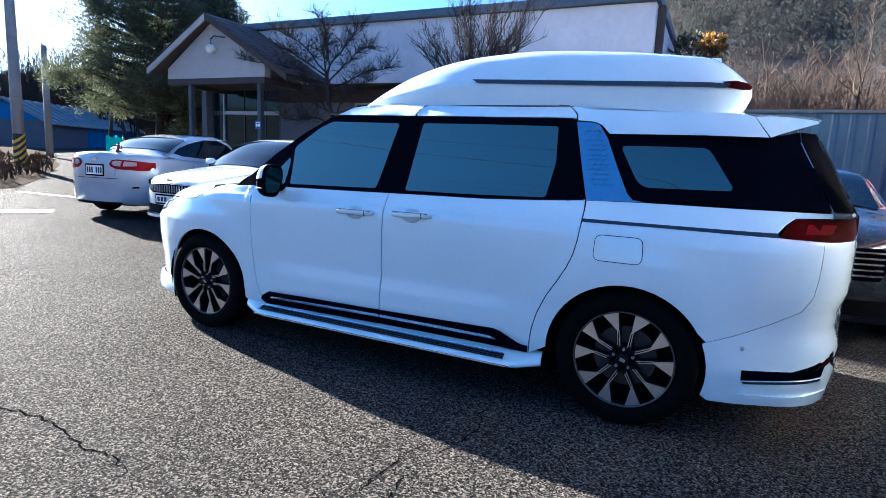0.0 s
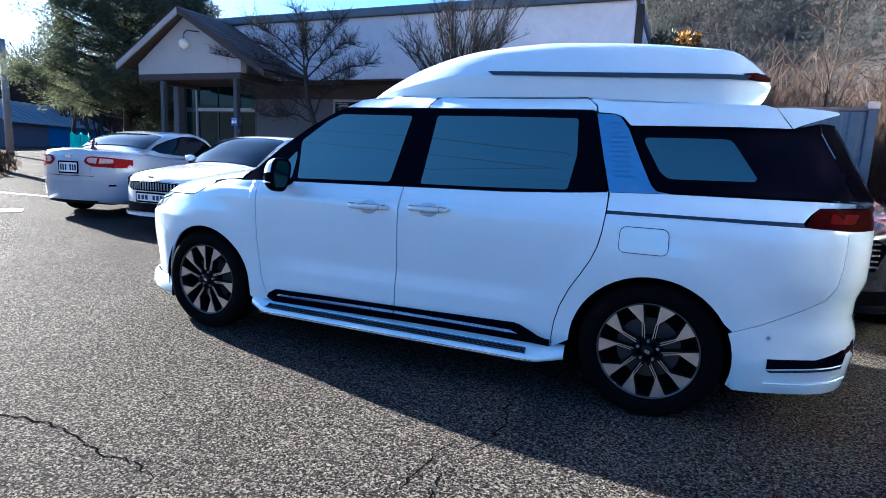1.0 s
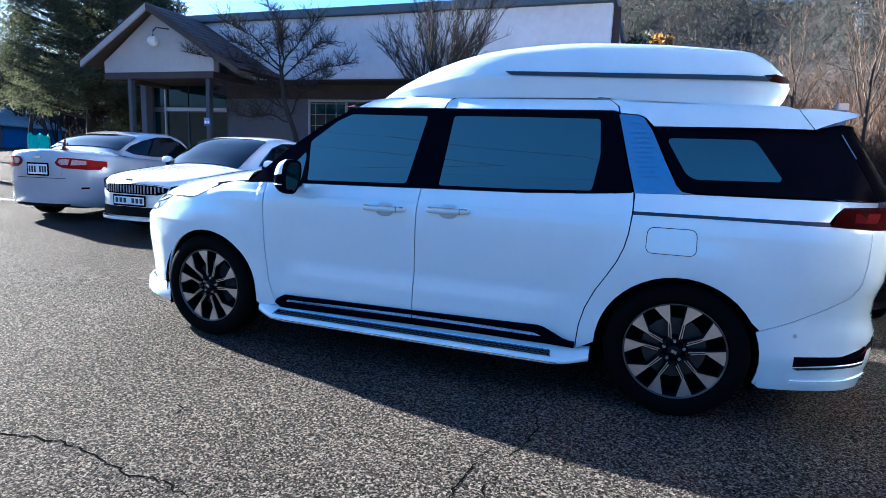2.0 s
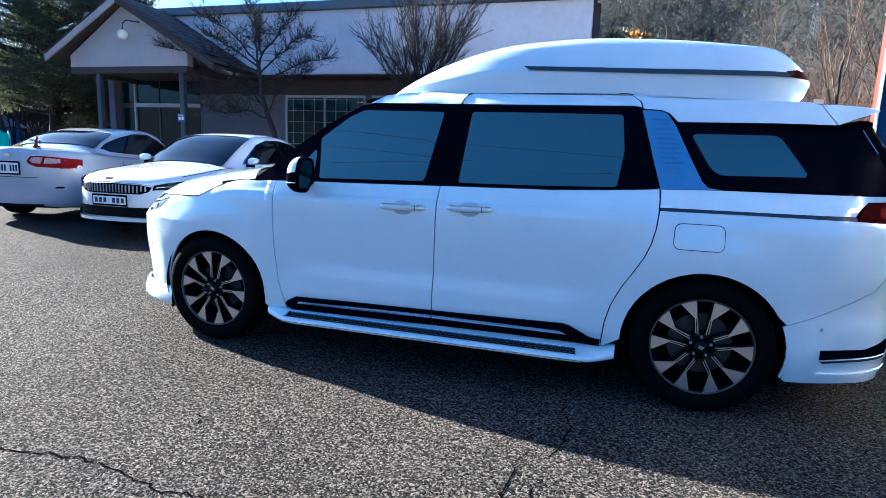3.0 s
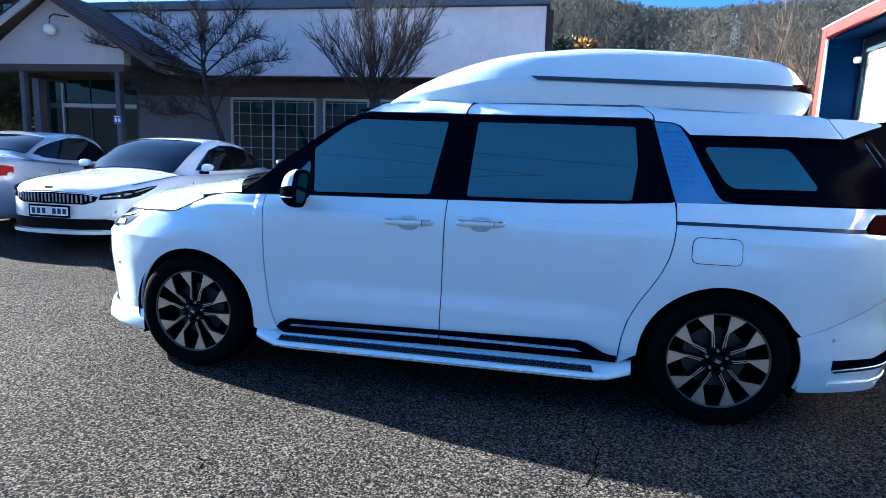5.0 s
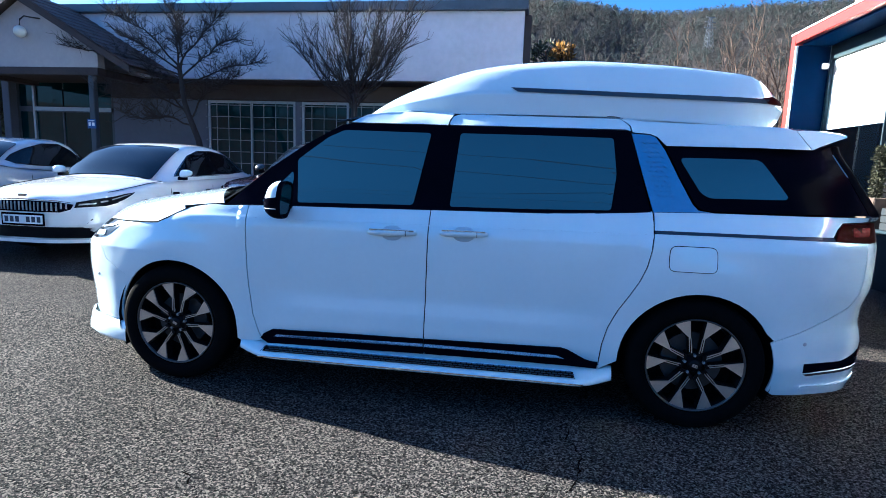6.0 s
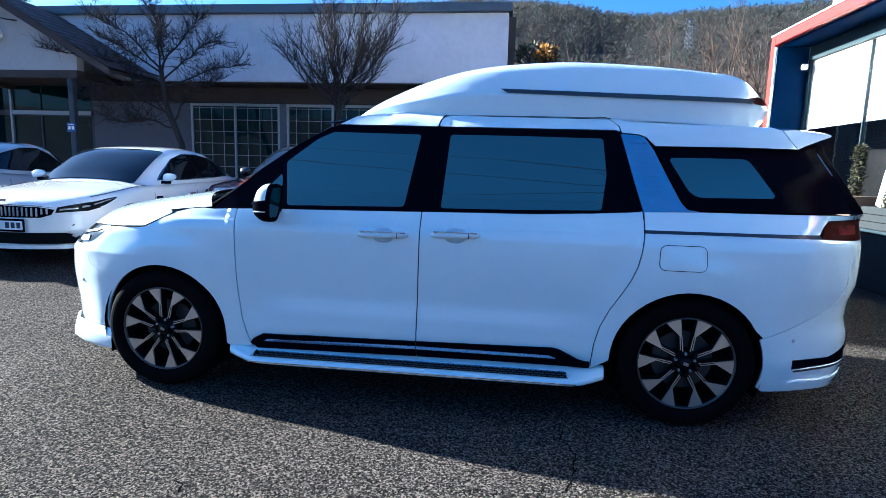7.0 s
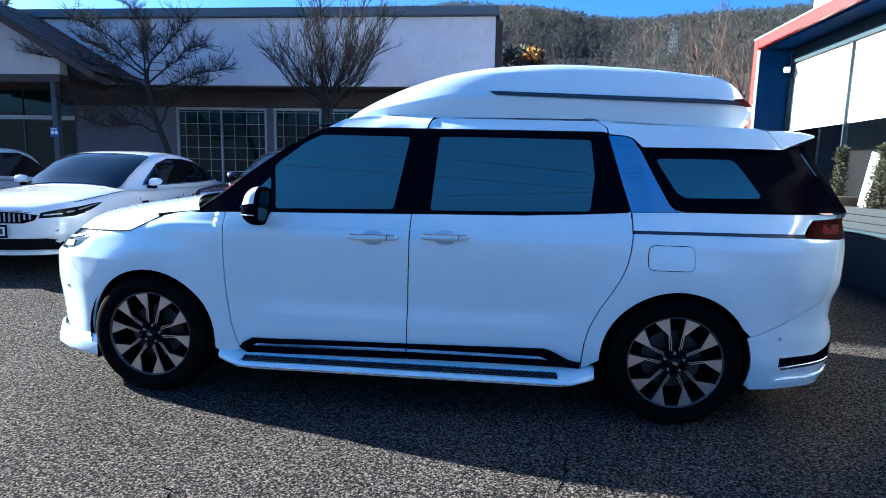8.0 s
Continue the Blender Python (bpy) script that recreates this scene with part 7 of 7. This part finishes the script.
body_patch(silver, hhalf, 4.62, "bumper_crease", [(-0.80, 0.575), (0.80, 0.575), (0.82, 0.588), (-0.82, 0.588)], SILVER_PAINT, 1, 0.022)
body_patch(silver, hhalf, 4.62, "badge", [(-0.05, 0.955), (0.05, 0.955), (0.045, 0.985), (-0.045, 0.985)], CHROME, 1, 0.014)
body_patch(silver, hhalf, 4.62, "reflector", [(0.60, 0.50), (0.80, 0.51), (0.80, 0.54), (0.62, 0.53)], RED_LAMP, 1, 0.012, "", True)
body_patch(silver, hhalf, 4.62, "bumper_valance", [(-0.45, 0.225), (0.45, 0.225), (0.47, 0.262), (-0.47, 0.262)], MATT_BLACK, 1, 0.012)
number_plate(silver, 2.325, 0.79, 0.34, 0.16, 1, 0)
bm = bmesh.new()
for p, s in (((0, 0, 0.05), (0.03, 0.02, 0.035)), ((0.01, 0, 0.115), (0.028, 0.022, 0.04)), ((0.02, 0, 0.165), (0.018, 0.018, 0.02)), ((-0.03, 0.02, 0.02), (0.02, 0.012, 0.025)), ((0.04, -0.02, 0.03), (0.03, 0.012, 0.014)), ((-0.045, -0.01, 0.125), (0.04, 0.01, 0.012)), ((0.05, 0.01, 0.10), (0.012, 0.012, 0.035))):
    v0 = bmesh.ops.create_uvsphere(bm, u_segments=10, v_segments=7, radius=1.0)["verts"]
    for v in v0:
        v.co = Vector((p[0] + v.co.x * s[0], p[1] + v.co.y * s[1], p[2] + v.co.z * s[2]))
doll = part("toy_figure", bm, TOY_RED, None, "small crouching red toy figure on a boot lid", True)
tagged(doll, category="toy")
doll.matrix_basis = hatch_m @ pose(2.10, 0.27, 1.085, 0, 0, 120)

SUV = dict(L=4.5, W=1.86, R=0.35, front_axle=0.9, rear_axle=3.55,
           deck=[(0, 0.78), (0.1, 0.9), (0.4, 0.99), (0.9, 1.05), (1.3, 1.09), (2.2, 1.12), (3.2, 1.15), (4.2, 1.18), (4.42, 1.15), (4.5, 0.95)],
           roof=[(0.95, 1.03), (1.15, 1.13), (1.5, 1.34), (1.85, 1.54), (2.15, 1.63), (2.6, 1.655), (3.3, 1.64), (3.9, 1.58), (4.2, 1.45), (4.4, 1.2)],
           cabin=(1.0, 4.4), screen=(1.18, 1.9), backlight=(4.0, 4.34), mirror=1.5, handles=(2.1, 3.0), seams=(1.3, 2.35, 3.3), chrome=True,
           side_glass=[(1.5, 1.14), (2.2, 1.15), (3.2, 1.18), (3.95, 1.22), (3.98, 1.38), (3.8, 1.47), (3.0, 1.53), (2.4, 1.54), (2.1, 1.50)])


def suv_front(car, half, L, plate=True):
    body_patch(car, half, L, "grille", [(-0.52, 0.58), (0.52, 0.58), (0.60, 0.78), (0.5, 0.84), (-0.5, 0.84), (-0.60, 0.78)], GLOSS_BLACK, -1, 0.012, "black grille with chrome slats")
    for k in range(5):
        z = 0.615 + 0.046 * k
        body_patch(car, half, L, "grille_slat", [(-0.53, z), (0.53, z), (0.53, z + 0.014), (-0.53, z + 0.014)], CHROME, -1, 0.03)
    body_patch(car, half, L, "headlight", [(0.60, 0.76), (0.86, 0.78), (0.905, 0.87), (0.84, 0.90), (0.62, 0.86)], HEADLAMP, -1, 0.012, "dark headlight", True)
    body_patch(car, half, L, "headlight_strip", [(0.61, 0.835), (0.85, 0.872), (0.85, 0.884), (0.61, 0.850)], CLEAR_LAMP, -1, 0.020, "", True)
    body_patch(car, half, L, "headlight_strip", [(0.62, 0.768), (0.72, 0.774), (0.84, 0.84), (0.82, 0.84), (0.71, 0.784), (0.62, 0.778)], CLEAR_LAMP, -1, 0.020, "", True)
    body_patch(car, half, L, "lower_intake", [(-0.75, 0.30), (0.75, 0.30), (0.82, 0.42), (-0.82, 0.42)], MATT_BLACK, -1, 0.012)


LOW = {**SUV, "roof": [(u, min(z, 1.05 + (z - 1.05) * 0.70)) for u, z in SUV["roof"]], "side_glass": [(u, min(z, 1.05 + (z - 1.05) * 0.70)) for u, z in SUV["side_glass"]]}
m = pose(2.60, 4.55, 0.0, 0, 0, 90)
dark, _, _, dh = make_car("dark_car", "dark grey saloon with a chrome-slatted grille parked behind the van", LOW, DARK_PAINT, m)
suv_front(dark, dh, 4.5)
h = Vector((-0.2, -0.98))
m = pose(-2.95, 6.7, slope(-2.95, 6.7), 0, 0, math.degrees(math.atan2(h.y, h.x)) + 180)
red, _, _, rh = make_car("red_suv", "brick-red sport utility car with dark windows near the building", SUV, RED_PAINT, m, cabin_paint=DARK_PAINT)
suv_front(red, rh, 4.5)

# ---- far left: poles, blue house, clutter ----
pole_m = pose(-20.25, 8.36, slope(-20.4, 8.3))
pole = thing("utility_pole", "concrete utility pole with a transformer and hazard-striped base", "pole", pole_m)
bm = bmesh.new()
tube(bm, [(0, 0, -0.1), (0, 0, 4), (0, 0, 11)], [0.19, 0.165, 0.12], 14)
part("shaft", bm, POLE_GREY, pole, "", True)
for k in range(5):
    bm = bmesh.new()
    rows = []
    for i in range(25):
        a = i * math.tau / 24
        z = 0.15 + 0.22 * k + 0.18 * math.sin(a)
        rows.append([(0.197 * math.cos(a), 0.197 * math.sin(a), max(0.1, z)), (0.197 * math.cos(a), 0.197 * math.sin(a), max(0.1, z + 0.11))])
    grid(bm, rows)
    part("hazard_stripe", bm, HAZARD_YELLOW, pole, "yellow and black hazard stripe")
bm = bmesh.new()
lathe(bm, [(0.001, 0.1), (0.193, 0.1), (0.193, 1.2), (0.001, 1.2)], pose(0, 0, 0, 90, 0, 0), 20)
part("hazard_sleeve", bm, CABLE, pole, "black sleeve")
for dz, dx in ((6.0, 0.42), (6.0, -0.36)):
    bm = bmesh.new()
    lathe(bm, [(0.001, 0), (0.2, 0), (0.22, 0.05), (0.22, 0.75), (0.1, 0.86), (0.001, 0.86)], pose(dx, 0, dz, 90, 0, 0), 16)
    part("transformer", bm, STEEL, pole, "", True)
for z in (7.6, 8.8):
    part("crossarm", boxes((-1.0, 1.0, -0.05, 0.05, z, z + 0.1)), STEEL, pole)
pole2 = thing("thin_pole", "slim grey pole by the lane", "pole", pose(-28.4, 13.9, slope(-28, 14)))
bm = bmesh.new()
tube(bm, [(0, 0, -0.1), (0, 0, 5.4)], [0.17, 0.13], 12)
part("shaft", bm, POLE_GREY, pole2, "", True)
bm = bmesh.new()
for p0, p1, sag in (((-20.4, 8.3, 8.9), (-60, 20, 8.5), 0.8), ((-34, -9, 12.2), (40, -13, 10.9), 0.5), ((-20.8, 8.0, 7.7), (-60, 19, 7.5), 0.8), ((-34, -9, 11.6), (40, -13, 10.3), 0.5), ((-20.4, 8.3, 4.9), (-28.4, 13.9, 4.3), 0.25)):
    a, b = Vector(p0), Vector(p1)
    tube(bm, [a.lerp(b, i / 12) - Vector((0, 0, sag * 4 * (i / 12) * (1 - i / 12))) for i in range(13)], 0.0065, 5, False)
wires = part("overhead_cable", bm, CABLE, None, "black overhead cables strung between poles")
tagged(wires, category="cable", kind="stuff")

blue = thing("blue_house", "low house with blue sheet walls and a blue-grey roof", "house", pose(-44.7, 23.8, 0.45, 0, 0, 120) @ Matrix.Scale(0.85, 4))
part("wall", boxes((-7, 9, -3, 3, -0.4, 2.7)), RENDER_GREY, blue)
part("front_cladding", boxes((-1.0, 9.02, -3.05, -3.0, 0.2, 2.5)), BLUE_WALL, blue, "blue sheet cladding")
for x0, x1 in ((-7.05, -6.95), (8.95, 9.05)):
    gb = bmesh.new()
    v = [gb.verts.new((x, y, z)) for x in (x0, x1) for y, z in ((-3, 2.7), (3, 2.7), (0, 4.3))]
    gb.faces.new(v[:3])
    gb.faces.new(v[3:][::-1])
    for i in range(3):
        gb.faces.new((v[i], v[(i + 1) % 3], v[3 + (i + 1) % 3], v[3 + i]))
    bmesh.ops.recalc_face_normals(gb, faces=gb.faces)
    part("gable", gb, BLUE_WALL, blue)
for s in (-1, 1):
    rf = bmesh.new()
    v = [rf.verts.new((x, y, z)) for x, y, z in ((-7.4, 0, 4.36), (9.4, 0, 4.36), (9.4, s * 3.5, 2.50), (-7.4, s * 3.5, 2.50))]
    w = [rf.verts.new(p.co - Vector((0, 0, 0.1))) for p in v]
    rf.faces.new(v)
    rf.faces.new(w[::-1])
    for i in range(4):
        rf.faces.new((v[(i + 1) % 4], v[i], w[i], w[(i + 1) % 4]))
    bmesh.ops.recalc_face_normals(rf, faces=rf.faces)
    sheet = part("roof", rf, BLUE_ROOF, blue, "ribbed blue-grey sheet roof")
    for k in range(17):
        rib = bmesh.new()
        x = -7.2 + 1.02 * k
        tube(rib, [(x, s * 0.05, 4.40), (x, s * 3.5, 2.54)], 0.06, 5, False)
        part("rib", rib, BLUE_ROOF, sheet)
mound = bmesh.new()
rows = []
for i in range(15):
    u = i / 14
    rows.append([(-29 + 6 * u + 0.15 * rng.random(), 17.2 + 3 * j / 10, slope(-27, 18) + 1.25 * math.sin(math.pi * u) ** 0.7 * math.sin(math.pi * j / 10) ** 0.7 + 0.12 * rng.random() - 0.1) for j in range(11)])
grid(mound, rows)
tagged(part("earth_mound", mound, EARTH, None, "heap of dark earth by the lane", True), category="mound")
net = bmesh.new()
grid(net, [[(-24.95 + 0.17 * i, 14.55 + 0.04 * math.sin(i * 2.1), slope(-24, 14.5) + z + (0.08 * math.sin(i * 1.7) if z > 0.5 else 0)) for i in range(9)] for z in (0.0, 0.65, 1.22)])
nt = thing("netting_fence", "teal construction netting on short posts", "fence")
part("netting", net, NET_GREEN, nt)
for i in (0, 4, 8):
    bm = bmesh.new()
    tube(bm, [(-24.95 + 0.17 * i, 14.57, slope(-24, 14.5) - 0.05), (-24.95 + 0.17 * i, 14.57, slope(-24, 14.5) + 1.15)], 0.02, 6)
    part("post", bm, STEEL, nt)

# ---- planters by the shop, transmission tower ----
# Leaf colour lowered to carry the shade over the planters.
POT_LEAF = material("shaded_conifer_leaf", (0.032, 0.032, 0.009), 0.85, vary=0.3, scale=4, island=0.45)
def slim_conifer(parent, x, y, z, hgt, wide):
    lv, cs = bmesh.new(), []
    for i in range(90):
        t = rng.random()
        a, r = rng.uniform(0, math.tau), wide * (1 - t) ** 0.7 + 0.01
        cs.append(((x + r * math.cos(a), y + r * math.sin(a), z + hgt * t), 0.045))
    leaf_clumps(lv, rng, cs, 24, 1.0, 0.045)
    part("foliage", lv, POT_LEAF, parent, "slim conifer foliage")["kind"] = "stuff"
    st = bmesh.new()
    tube(st, [(x, y, z - 0.15), (x, y, z + hgt * 0.8)], [0.014, 0.005], 6)
    part("stem", st, BARK, parent)


pot = thing("planter", "dark timber planter box with a slim yellow-green conifer", "planter", pose(SX + 0.28, 5.26, slope(SX, 5.2)), "planters by the shop")
for z in (0.0, 0.235, 0.47, 0.705, 0.94):
    part("board", boxes((-0.2, 0.2, -0.19, 0.19, z, z + 0.225), bevel=0.008), TERRACOTTA, pot)
slim_conifer(pot, 0.0, 0.16, 1.16, 0.68, 0.025)
# Shade on the plinth and its edge is put into their dark colours.
plinth = thing("plinth", "low plinth with a grey edge, coloured dark for shade", "plinth", pose(SX + 0.05, 0, 0))
part("block", boxes((0.0, 0.5, 1.6, 5.02, 0.0, 0.72), bevel=0.015), material("shaded_plinth", (0.012, 0.0125, 0.014), 0.9, vary=0.3, scale=4, bump=0.3, bump_scale=30), plinth)
part("edge", boxes((-0.02, 0.5, 1.58, 5.03, 0.724, 0.765), bevel=0.006), SHOP_FRAME, plinth, "grey edge slab")
trough = thing("planter", "grey-green boarded planter trough with a bushy conifer", "planter", pose(SX + 0.28, 4.2, 0.768), "planters by the shop")
# Grey-green boards brought near black, holding the trough's shade in their colour.
TROUGH_WOOD = material("shaded_trough_board", (0.007, 0.011, 0.014), 0.75, vary=0.25, scale=6)
for z in (0.0, 0.095, 0.19):
    part("board", boxes((-0.17, 0.17, -1.2, 0.74, z, z + 0.088), bevel=0.006), TROUGH_WOOD, trough)
slim_conifer(trough, -0.02, 0.30, 0.28, 0.78, 0.09)
board = thing("notice_board", "white panel leaning over a planter trough", "board", pose(SX + 0.26, 4.83, 1.05, 14, 0, 0))
part("panel", boxes((-0.010, 0.010, -0.10, 0.07, 0, 0.72), bevel=0.005), SIGN_WHITE, board)
tower = thing("transmission_tower", "grey steel lattice transmission tower on the hillside", "tower", pose(49.2, 175.2, hill_height(15.7, 182) - 0.6, 0, 0, 20))
H = 11.0
for sx in (-1, 1):
    for sy in (-1, 1):
        bm = bmesh.new()
        tube(bm, [(1.2 * sx, 1.2 * sy, 0), (0.3 * sx, 0.3 * sy, H)], [0.10, 0.07], 4)
        part("leg", bm, FASCIA, tower)
for i in range(9):
    z0, z1 = H * i / 9, H * (i + 1) / 9
    w0, w1 = 1.2 - 0.9 * i / 9, 1.2 - 0.9 * (i + 1) / 9
    for (ax, ay), (bx2, by2) in (((-1, -1), (1, -1)), ((1, -1), (1, 1)), ((1, 1), (-1, 1)), ((-1, 1), (-1, -1))):
        bm = bmesh.new()
        tube(bm, [(ax * w0, ay * w0, z0), (bx2 * w1, by2 * w1, z1)], 0.05, 3)
        tube(bm, [(bx2 * w0, by2 * w0, z0), (ax * w1, ay * w1, z1)], 0.05, 3)
        part("brace", bm, FASCIA, tower)
for z, w in ((H * 0.72, 1.9), (H * 0.86, 1.7), (H * 0.98, 1.4)):
    part("crossarm", boxes((-w, w, -0.12, 0.12, z, z + 0.2)), FASCIA, tower)
